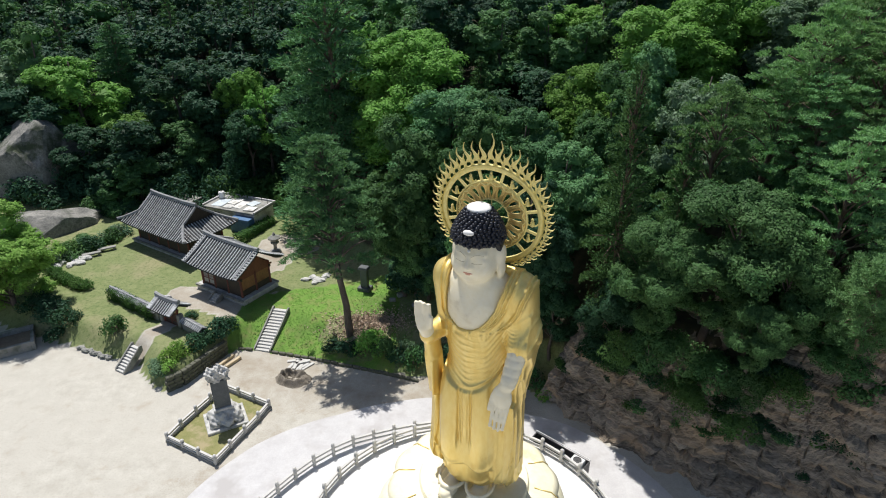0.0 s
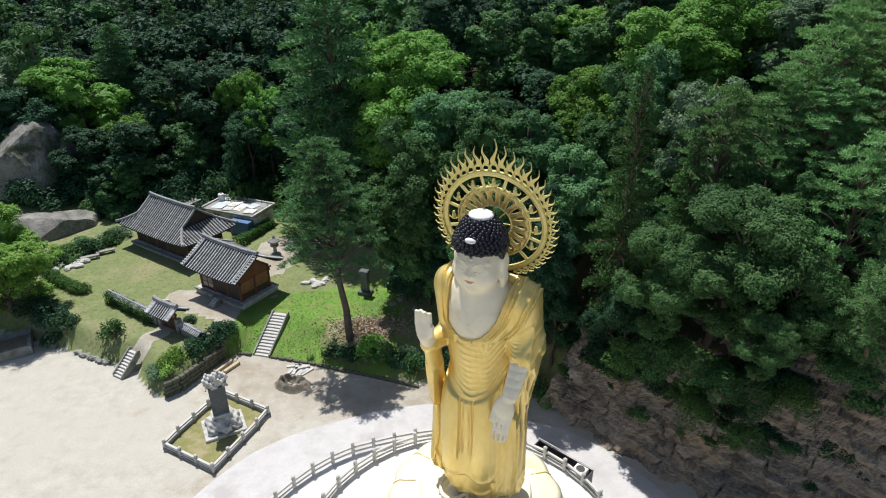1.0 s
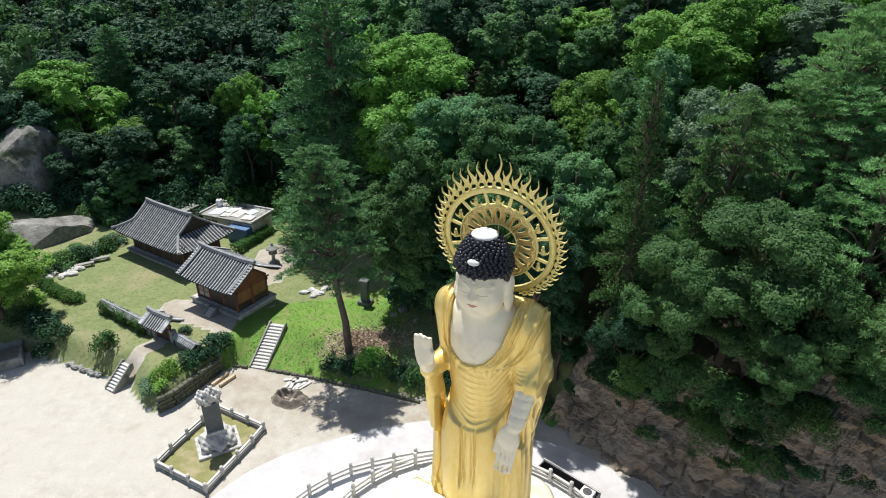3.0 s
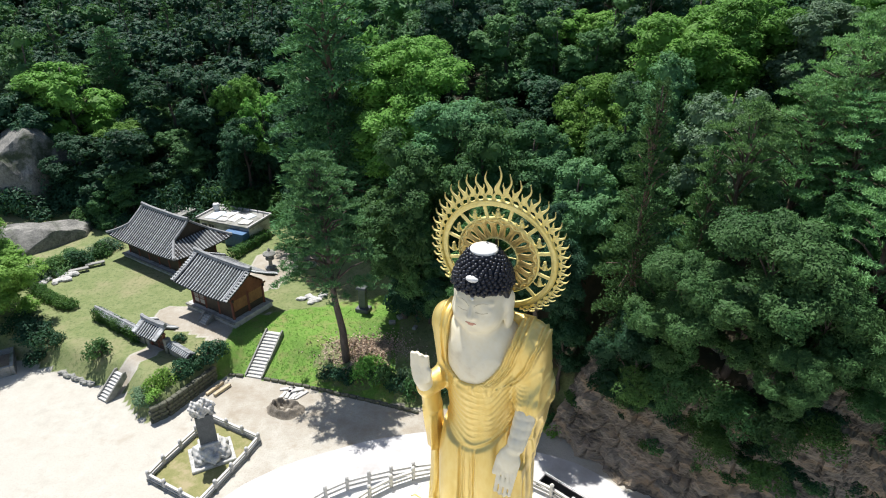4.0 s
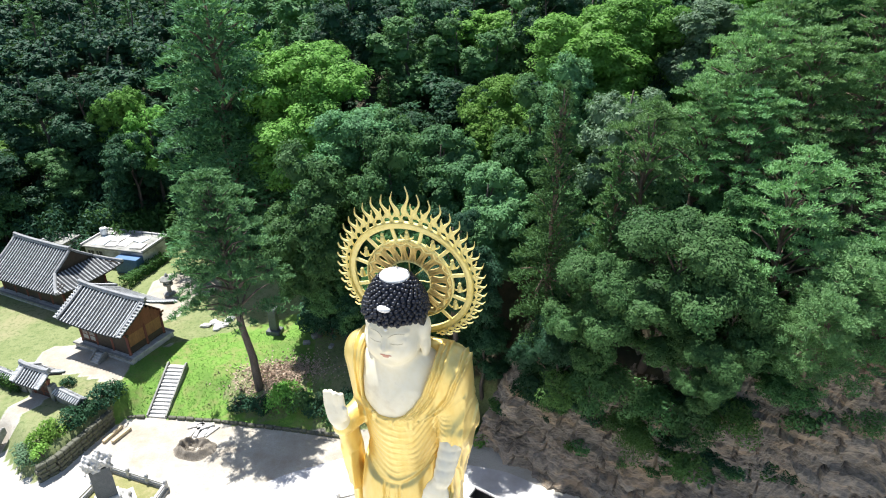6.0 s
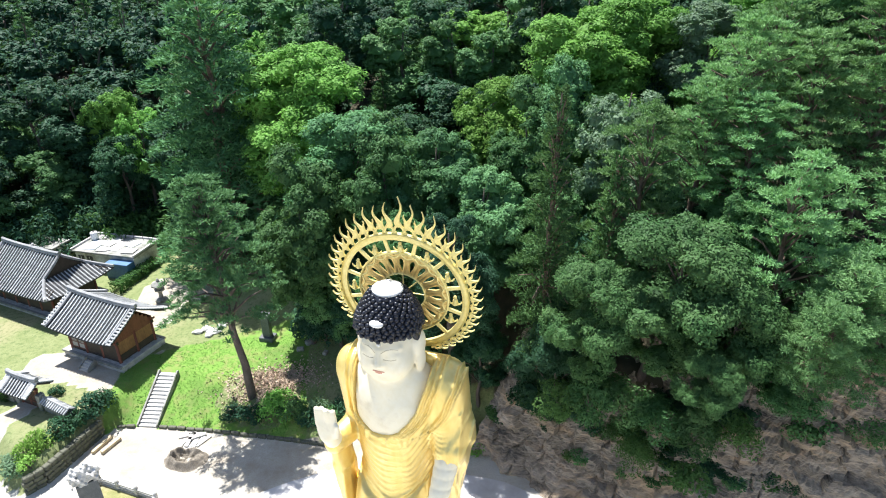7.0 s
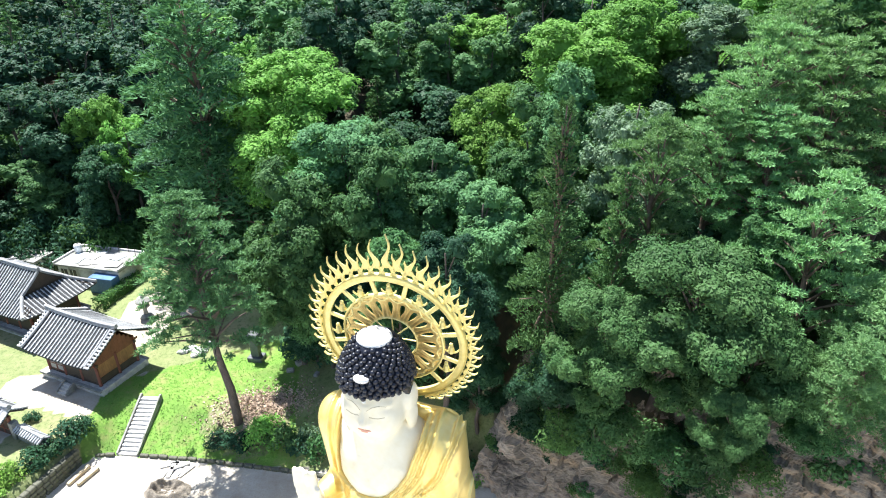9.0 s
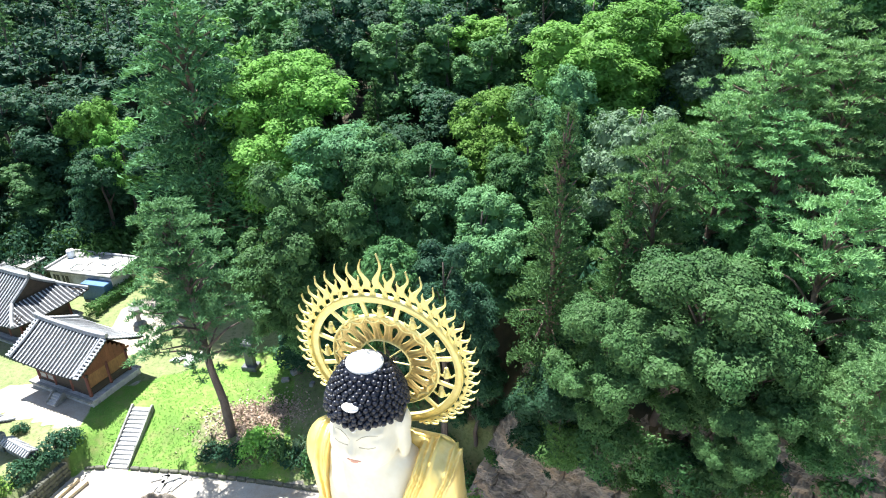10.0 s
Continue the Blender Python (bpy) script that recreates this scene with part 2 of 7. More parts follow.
CLIFF_BACK = [(60.0, -40.0), (300, -40), (300, 300), (9.6, 300)]


def ground_height(x, y):
    x, y = np.asarray(x, float), np.asarray(y, float)
    edge = GARDEN[:15]
    inside = poly_inside(x, y, GARDEN)
    d = np.where(inside, poly_distance(x, y, edge), 0)
    width = 0.35 + 4.8 * smoothstep(-22.6, -20.5, x) + 1.5 * smoothstep(-25.6, -27.2, x)
    z = np.where(inside, 2.0 * np.clip(d / width, 0, 1), 0.0)
    # woods rise behind the garden
    line = [(-90, 72), (-60, 77), (-48, 79), (-36, 86), (-20, 84), (-14, 70), (-6, 60), (1, 51), (9.6, 47)]
    behind = poly_inside(x, y, line + [(9.6, 400), (-400, 400), (-400, 72)])
    d2 = np.where(behind, poly_distance(x, y, line), 0)
    z = z + (np.maximum(hill_height(x, y) - z, 0.0)) * smoothstep(0, 7, d2)
    # the top of the cliff
    rock = poly_inside(x, y, CLIFF_FOOT + CLIFF_BACK)
    d3 = np.where(rock, poly_distance(x, y, CLIFF_FOOT), 0)
    z = np.where(rock, hill_height(x, y) * smoothstep(1.5, 5.5, d3) + 0.0, z)
    # far hills
    far = np.hypot(x, y - 60)
    z = z + 0.25 * np.clip(far - 110, 0, 400) * (y > 20) * smoothstep(20, 90, y)
    return z


def build_ground():
    near_x, near_y = np.arange(-64, 46.01, 0.55), np.arange(24, 92.01, 0.55)
    xs = np.concatenate([[-2500, -1200, -500, -260, -180], np.arange(-140, -64, 4), near_x, np.arange(49, 120, 5), [150, 220, 400, 1000, 2500]])
    ys = np.concatenate([[-2500, -1000, -300, -100, -50, -20, 0, 12], np.arange(16, 24, 2), near_y, np.arange(95, 200, 4), [230, 300, 500, 1000, 2500]])
    gx, gy = np.meshgrid(xs, ys)
    gz = ground_height(gx, gy)
    rough = np.array([noise.noise((a * 0.35, c * 0.35, 0.0)) for a, c in zip(gx.ravel(), gy.ravel())]).reshape(gx.shape)
    garden = poly_inside(gx, gy, GARDEN)
    gz = gz + rough * np.where(gz > 2.3, 0.25, np.where(garden, 0.07, 0.025))
    verts = np.stack([gx, gy, gz], -1).reshape(-1, 3)
    w = len(xs)
    idx = np.arange(len(ys) * w).reshape(len(ys), w)
    quads = np.stack([idx[:-1, :-1], idx[:-1, 1:], idx[1:, 1:], idx[1:, :-1]], -1).reshape(-1, 4)
    me = mesh_of("ground", verts, quads)
    # what covers it: red lawn, green lush slope, blue woodland litter
    lawn = garden.astype(float)
    lush = garden & (gx > -22.6) & (gx < -5.0) & (gy < 60 + 0.3 * (gx + 22)) & (poly_distance(gx, gy, [(-10.3, 53.6), (-8.2, 52.6)]) > 2.6)
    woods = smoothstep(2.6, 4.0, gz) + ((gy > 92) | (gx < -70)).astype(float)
    dry = (poly_distance(gx, gy, [(-30, 60.5), (-23.2, 57.2), (-19.5, 59.0)]) < 1.9) | (poly_distance(gx, gy, [(-22, 68), (-22, 74), (-19, 73)]) < 2.6)
    path = poly_distance(gx, gy, [(-29.2, 54.2), (-30.2, 52.6), (-31.0, 50.8)]) < 1.0
    lawn = np.where(path, 0.1, np.where(dry, 0.12, lawn))
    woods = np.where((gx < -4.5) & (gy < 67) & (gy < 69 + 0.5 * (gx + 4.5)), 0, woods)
    soil = 0.82 - 0.82 * smoothstep(1.0, 8.5, poly_distance(gx, gy, [(-20.0, 49.6), (-14.5, 47.6), (-9.0, 46.4), (-2.0, 46.6), (6.0, 45.5)]))
    soil = np.maximum(soil, 0.62 * (1 - smoothstep(0.8, 3.6, poly_distance(gx, gy, [(-24.0, 50.0), (-16.0, 46.5), (-14.6, 42.0), (-17.4, 37.0), (-21.0, 33.0)]))))
    soil = np.maximum(soil, np.where(dry, 0.88, np.where(path, 0.75, 0.0)))
    col = me.color_attributes.new("cover", "FLOAT_COLOR", "POINT")
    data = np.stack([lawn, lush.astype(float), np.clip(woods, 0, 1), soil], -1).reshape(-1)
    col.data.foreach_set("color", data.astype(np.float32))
    m = bpy.data.materials.new("earth_and_grass")
    m.use_nodes = True
    nt = m.node_tree
    n, link = nt.nodes, nt.links.new
    b = n["Principled BSDF"]
    b.inputs["Roughness"].default_value = 0.95
    pos = n.new("ShaderNodeNewGeometry").outputs["Position"]

    def cloud(size, detail=5.0):
        t = n.new("ShaderNodeTexNoise")
        t.inputs["Scale"].default_value, t.inputs["Detail"].default_value, t.inputs["Roughness"].default_value = size, detail, 0.65
        link(pos, t.inputs["Vector"])
        return t.outputs["Fac"]

    def ramp(f, lo, hi):
        r = n.new("ShaderNodeMapRange")
        r.inputs["From Min"].default_value, r.inputs["From Max"].default_value = lo, hi
        link(f, r.inputs["Value"])
        return r.outputs["Result"]

    def mix(f, a, c):
        x = n.new("ShaderNodeMix")
        x.data_type = "RGBA"
        for value, socket in ((f, x.inputs["Factor"]), (a, x.inputs["A"]), (c, x.inputs["B"])):
            if isinstance(value, bpy.types.NodeSocket):
                link(value, socket)
            else:
                socket.default_value = (*value, 1)
        return x.outputs["Result"]

    def add(a, c, s):
        x = n.new("ShaderNodeMath")
        x.operation, x.inputs[1].default_value = "MULTIPLY_ADD", s
        link(c, x.inputs[0])
        link(a, x.inputs[2])
        return x.outputs[0]

    broad, mid, fine = cloud(0.12), cloud(0.8), cloud(7.0)
    sand = mix(ramp(mid, 0.35, 0.65), (0.415, 0.39, 0.338), (0.51, 0.488, 0.43))
    sand = mix(ramp(broad, 0.42, 0.6), sand, (0.475, 0.45, 0.395))
    sand = mix(ramp(fine, 0.5, 0.8), sand, (0.36, 0.33, 0.283))
    dirt = cloud(0.45, 8.0)
    speck = cloud(26.0, 3.0)
    sand = mix(ramp(dirt, 0.56, 0.7), sand, (0.4, 0.36, 0.3))
    sand = mix(ramp(speck, 0.58, 0.72), sand, (0.39, 0.356, 0.303))
    lawn_c = mix(ramp(mid, 0.35, 0.65), (0.14, 0.185, 0.064), (0.215, 0.245, 0.108))
    lawn_c = mix(ramp(fine, 0.45, 0.75), lawn_c, (0.135, 0.17, 0.05))
    lawn_c = mix(ramp(broad, 0.5, 0.62), lawn_c, (0.25, 0.24, 0.125))
    lawn_c = mix(ramp(speck, 0.52, 0.7), lawn_c, (0.26, 0.25, 0.12))
    tuft = cloud(2.6, 6.0)
    lawn_c = mix(ramp(tuft, 0.5, 0.68), lawn_c, (0.1, 0.14, 0.045))
    lush_c = mix(ramp(fine, 0.35, 0.7), (0.11, 0.225, 0.032), (0.175, 0.31, 0.052))
    lush_c = mix(ramp(mid, 0.48, 0.66), lush_c, (0.21, 0.23, 0.075))
    lush_c = mix(ramp(broad, 0.52, 0.64), lush_c, (0.09, 0.17, 0.03))
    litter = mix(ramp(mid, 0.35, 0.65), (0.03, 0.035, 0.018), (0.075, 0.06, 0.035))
    cov = n.new("ShaderNodeVertexColor")
    cov.layer_name = "cover"
    sep = n.new("ShaderNodeSeparateColor")
    link(cov.outputs[0], sep.inputs[0])
    wob = add(mid, fine, 0.35)
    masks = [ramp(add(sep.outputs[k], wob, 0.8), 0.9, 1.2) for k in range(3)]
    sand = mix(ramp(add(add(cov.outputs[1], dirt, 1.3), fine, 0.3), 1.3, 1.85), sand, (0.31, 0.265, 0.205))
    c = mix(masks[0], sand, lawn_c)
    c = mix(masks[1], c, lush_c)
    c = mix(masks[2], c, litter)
    link(c, b.inputs["Base Color"])
    bp = n.new("ShaderNodeBump")
    bp.inputs["Strength"].default_value, bp.inputs["Distance"].default_value = 0.5, 0.05
    link(add(fine, mid, 1.5), bp.inputs["Height"])
    link(bp.outputs[0], b.inputs["Normal"])
    return tagged(solid("ground", me, m, smooth=True), "sandy yard, lawn and wooded slopes of the temple grounds", "ground", kind="structure")


build_ground()


def chance(a, b):
    """A fixed number from 0 to 1 for a pair of whole numbers."""
    v = math.sin(a * 127.1 + b * 311.7) * 43758.5453
    return v - math.floor(v)


def build_cliff():
    """Layered rock between the road and the woods."""
    line = [Vector((x, y)) for x, y in CLIFF_FOOT]
    lengths = [0.0]
    for a, c in zip(line, line[1:]):
        lengths.append(lengths[-1] + (c - a).length)
    total, cols, rows = 56.0, 440, 96
    verts = []
    for i in range(cols + 1):
        s = total * i / cols
        k = max(j for j in range(len(line) - 1) if lengths[j] <= s)
        a, c = line[k], line[k + 1]
        p = a + (c - a) * ((s - lengths[k]) / (lengths[k + 1] - lengths[k]))
        lo, hi = max(0, k - 1), min(len(line) - 1, k + 2)
        way = (line[hi] - line[lo]).normalized()
        back = Vector((-way.y, way.x)) if (-way.y * 1 + way.x * 1) > 0 else Vector((way.y, -way.x))
        top_at = p + back * 6.6
        high = float(ground_height(top_at.x, top_at.y)) + 0.5 + 0.6 * noise.noise((s * 0.25, 3.0, 0))
        for j in range(rows + 1):
            u = j / rows
            z = -0.4 + u * (high + 0.4)
            lean = 6.2 * u ** 1.5
            q = Vector((p.x * 0.5, p.y * 0.5, z * 0.5))
            # beds of uneven thickness, broken into blocks that stand out by different amounts
            bed_at = (z + 0.06 * s) / 0.85 + 0.8 * noise.noise((s * 0.16, z * 0.22, 7.0)) + 0.35 * noise.noise((s * 0.6, z * 0.3, 2.0))
            bed = math.floor(bed_at)
            block_at = s / 2.1 + 5.3 * chance(bed, 1) + 0.8 * noise.noise((s * 0.33, z * 0.6, 3.0))
            block = math.floor(block_at)
            fb, fk = abs(bed_at - bed - 0.5) * 0.85, abs(block_at - block - 0.5) * 2.1
            joint = 0.45 * smoothstep(0.33, 0.425, fb) * chance(bed, 5) + 0.5 * smoothstep(0.86, 1.05, fk) * chance(bed, block + 9)
            ledge = 0.75 * (chance(bed, block) - 0.5) + 0.5 * (chance(bed, 77) - 0.5)
            out = lean + ledge + joint + 0.9 * noise.noise(q * 0.6) + 0.4 * abs(noise.noise(q * 1.5 + Vector((0, 0, 5)))) + 0.3 * abs(noise.noise(Vector((q.x * 3.2, q.y * 3.2, q.z * 6)))) + 0.14 * noise.noise(q * 7)
            # loose scree at the foot
            out -= 1.3 * max(0, 1 - z / 1.6) * (0.6 + 0.5 * noise.noise((s * 0.4, 0, 4)))
            w = p + back * out
            verts.append((w.x, w.y, z + 0.12 * noise.noise(q * 3)))
    idx = np.arange((cols + 1) * (rows + 1)).reshape(cols + 1, rows + 1)
    quads = np.stack([idx[:-1, :-1], idx[1:, :-1], idx[1:, 1:], idx[:-1, 1:]], -1).reshape(-1, 4)
    ob = solid("cliff", mesh_of("cliff", verts, quads), CLIFF)
    return tagged(ob, "cut rock face of layered brown and rusty stone", "cliff", kind="structure")


build_cliff()


def ribbon(name, inner, outer, z_of, mat, label, category, thick=0.3):
    """A paved strip between two lines, with a real edge."""
    verts, faces = [], []
    n = len(inner)
    for a, c in zip(inner, outer):
        za, zc = z_of(*a), z_of(*c)
        verts += [(a[0], a[1], za), (c[0], c[1], zc), (a[0], a[1], za - thick), (c[0], c[1], zc - thick)]
    for k in range(n - 1):
        a, c = 4 * k, 4 * k + 4
        faces += [(a, a + 1, c + 1, c), (a + 1, a + 3, c + 3, c + 1), (a + 2, a, c, c + 2)]
    faces += [(0, 2, 3, 1), (4 * n - 4, 4 * n - 3, 4 * n - 1, 4 * n - 2)]
    return tagged(solid(name, mesh_of(name, verts, faces), mat), label, category, kind="structure")


def around(angle, r):
    return (HUB[0] + r * math.cos(radians(angle)), HUB[1] + r * math.sin(radians(angle)))


def road_radius(a):
    """How far the road's outer edge lies from the middle, by the angle from +x."""
    return float(np.interp(a, [-60, 0, 25, 40, 57, 70, 98, 108, 123, 144, 161, 240], [17.8, 17.8, 17.9, 17.7, 17.8, 17.4, 18.7, 18.8, 19.4, 21.3, 22.2, 23.0]))


ANGLES = [a for a in range(-60, 241, 3)]
ribbon("road", [around(a, 11.0) for a in ANGLES], [around(a, road_radius(a)) for a in ANGLES], lambda x, y: 0.05, CONCRETE,
       "curved pale concrete road round the terrace", "road")


# ---- the standing figure on its pedestal ----
GOLD = material("gold_leaf_paint", (0.84, 0.61, 0.17), (0.9, 0.71, 0.26), 0.5, 0.38, 0.06, 8, metal=0.58, stain=(0.74, 0.5, 0.12), stain_scale=0.4, amount=0.12, stretch=(1, 1, 0.4))
GOLD_HALO = material("gold_painted_metal", (0.74, 0.61, 0.2), (0.86, 0.75, 0.32), 0.8, 0.42, 0.1, 8, metal=0.35)
for node in (GOLD.node_tree.nodes["Principled BSDF"],):       # a clear lacquer over the gold
    node.inputs["Coat Weight"].default_value, node.inputs["Coat Roughness"].default_value, node.inputs["Coat IOR"].default_value = 0.5, 0.4, 1.6
# a darker, more orange gold for the inner wheel
GOLD_WHEEL = material("orange_gold_plate", (0.6, 0.42, 0.13), (0.74, 0.56, 0.2), 0.8, 0.4, 0.1, 8, metal=0.5, stain=(0.48, 0.3, 0.09), stain_scale=0.6)
IVORY = material("pale_ivory_paint", (0.88, 0.79, 0.57), (0.92, 0.85, 0.67), 0.5, 0.4, 0.05, 8, stain=(0.76, 0.66, 0.46), stain_scale=0.5, amount=0.2)
HAIR = material("blue_black_paint", (0.006, 0.007, 0.014), (0.012, 0.014, 0.024), 1.0, 0.38, 0.05)
WHITE = material("white_gloss_paint", (0.74, 0.73, 0.7), (0.82, 0.81, 0.79), 1.0, 0.4, 0.05)
LIP = material("red_lip_paint", (0.62, 0.3, 0.2), (0.7, 0.36, 0.25), 1.0, 0.45, 0.0)
LINE = material("brown_line_paint", (0.6, 0.5, 0.33), (0.68, 0.58, 0.4), 1.0, 0.5, 0.0)
CREAM = material("cream_gold_paint", (0.78, 0.72, 0.5), (0.86, 0.81, 0.62), 0.4, 0.5, 0.2, 8, stain=(0.74, 0.62, 0.34), stain_scale=0.35, amount=0.2)


def net(field, low, high, step):
    """A smooth surface where field(x, y, z) is nought (surface nets)."""
    axes = [np.arange(a, c + step, step) for a, c in zip(low, high)]
    x, y, z = np.meshgrid(*axes, indexing="ij")
    f = field(x, y, z)
    neg = f < 0
    nx, ny, nz = f.shape
    acc = np.zeros((nx - 1, ny - 1, nz - 1, 3))
    count = np.zeros((nx - 1, ny - 1, nz - 1))
    corner = [(i, j, k) for i in (0, 1) for j in (0, 1) for k in (0, 1)]
    cut = lambda c: (slice(c[0], nx - 1 + c[0]), slice(c[1], ny - 1 + c[1]), slice(c[2], nz - 1 + c[2]))
    for a in corner:
        for axis in range(3):
            if a[axis]:
                continue
            c = list(a)
            c[axis] = 1
            fa, fc = f[cut(a)], f[cut(c)]
            hit = (fa < 0) != (fc < 0)
            t = np.where(hit, fa / np.where(hit, fa - fc, 1), 0)
            for k in range(3):
                acc[..., k] += np.where(hit, a[k] + (t if k == axis else 0), 0)
            count += hit
    cells = count > 0
    number = np.full(cells.shape, -1)
    number[cells] = np.arange(cells.sum())
    where = np.argwhere(cells)
    verts = (where + acc[cells] / count[cells][:, None]) * step + np.array(low)
    faces = []
    for axis in range(3):
        u, v = (axis + 1) % 3, (axis + 2) % 3
        lo, hi = [slice(1, -1)] * 3, [slice(1, -1)] * 3
        lo[axis], hi[axis] = slice(0, -1), slice(1, None)
        a, c = neg[tuple(lo)], neg[tuple(hi)]
        for flip, mask in ((False, a & ~c), (True, ~a & c)):
            at = np.argwhere(mask)
            at[:, u] += 1
            at[:, v] += 1
            quad = []
            for du, dv in ((-1, -1), (0, -1), (0, 0), (-1, 0)):
                q = at.copy()
                q[:, u] += du
                q[:, v] += dv
                quad.append(number[q[:, 0], q[:, 1], q[:, 2]])
            quad = np.stack(quad if not flip else quad[::-1], -1)
            faces.append(quad[(quad >= 0).all(1)])
    return verts, np.concatenate(faces)


def ball(x, y, z, c, r):
    k0 = np.sqrt(((x - c[0]) / r[0]) ** 2 + ((y - c[1]) / r[1]) ** 2 + ((z - c[2]) / r[2]) ** 2) + 1e-9
    k1 = np.sqrt(((x - c[0]) / r[0] ** 2) ** 2 + ((y - c[1]) / r[1] ** 2) ** 2 + ((z - c[2]) / r[2] ** 2) ** 2) + 1e-9
    return k0 * (k0 - 1) / k1


def rod(x, y, z, a, c, ra, rc, flat=1.0):
    """A tapered round rod; flat below 1 makes it wider in y."""
    ax, ay, az = (c[k] - a[k] for k in range(3))
    t = np.clip(((x - a[0]) * ax + (y - a[1]) * ay + (z - a[2]) * az) / (ax * ax + ay * ay + az * az), 0, 1)
    return np.sqrt((x - a[0] - t * ax) ** 2 + ((y - a[1] - t * ay) * flat) ** 2 + (z - a[2] - t * az) ** 2) - (ra + (rc - ra) * t)


def blend(k, *fields):
    out = fields[0]
    for f in fields[1:]:
        h = np.clip(0.5 + 0.5 * (out - f) / k, 0, 1)
        out = out + (f - out) * h - k * h * (1 - h)
    return out


def ridge(u, period, width):
    """Thin raised cords, one each period."""
    d = np.abs((u / period + 0.5) % 1.0 - 0.5) * period
    return np.exp(-(d / width) ** 2)


def neck_opening(x, y, z):
    """Below nought inside the robe's opening: upright on one side, slanting to the far shoulder on the other."""
    left = -1.55 + 1.0 * np.clip((12.0 - z) / 0.75, 0, 1) ** 2.2
    right = np.interp(z, [11.2, 11.32, 11.6, 12.1, 12.7, 13.7, 15.0], [-0.35, 0.2, 0.66, 1.1, 1.45, 1.72, 1.8])
    return np.maximum(np.maximum(np.maximum(left - x, (x - right) * 0.86), (11.25 - z) * 0.9), y - 0.1)


def robe_mass(x, y, z):
    """The robe without its folds."""
    torso = blend(0.6, ball(x, y, z, (0.12, -0.02, 10.6), (2.02, 1.56, 3.6)), ball(x, y, z, (0.2, -0.22, 12.5), (2.2, 1.36, 1.9)), rod(x, y, z, (-1.8, 0.15, 13.42), (2.2, 0.15, 13.42), 1.04, 1.08))
    hips = ball(x, y, z, (0, 0.05, 6.4), (2.08, 1.62, 3.6))
    skirt = rod(x, y, z, (0, 0.05, 6.2), (0, 0.05, 1.0), 1.94, 2.1, 1.25)
    skirt = np.maximum(skirt, 0.95 + 0.12 * np.sin(x * 4.0) - z)
    left = rod(x, y, z, (2.3, 0.12, 13.1), (2.72, -0.1, 11.2), 1.16, 0.98)
    left = blend(0.35, left, rod(x, y, z, (2.74, -0.1, 11.3), (2.9, -0.72, 10.6), 0.94, 0.8))
    drape = blend(0.3, rod(x, y, z, (2.95, 0.3, 10.6), (2.4, 0.3, 6.4), 0.78, 0.52, 0.7), rod(x, y, z, (2.4, 0.3, 6.4), (2.25, 0.25, 1.5), 0.52, 0.86, 0.72))
    tongue = rod(x, y, z, (2.4, -0.7, 6.2), (2.05, -1.0, 2.0), 0.38, 0.62, 1.1)
    right = rod(x, y, z, (-1.85, 0.15, 13.2), (-1.95, -0.05, 10.9), 1.08, 0.62)
    fore = rod(x, y, z, (-1.95, -0.1, 10.5), (-2.42, -1.7, 10.45), 0.6, 0.52)
    hang = rod(x, y, z, (-2.5, -1.15, 10.1), (-2.4, -0.7, 6.0), 0.42, 0.3, 0.55)
    hem = rod(x, y, z, (-2.4, -0.4, 6.6), (-2.4, -0.1, 1.7), 0.32, 0.56, 0.7)
    body = blend(0.45, blend(0.5, torso, hips), skirt)
    arms = np.minimum(blend(0.3, left, drape), tongue)
    sleeve = blend(0.2, right, fore)
    sleeve = blend(0.16, sleeve, hang, hem)
    return blend(0.2, body, arms, sleeve)


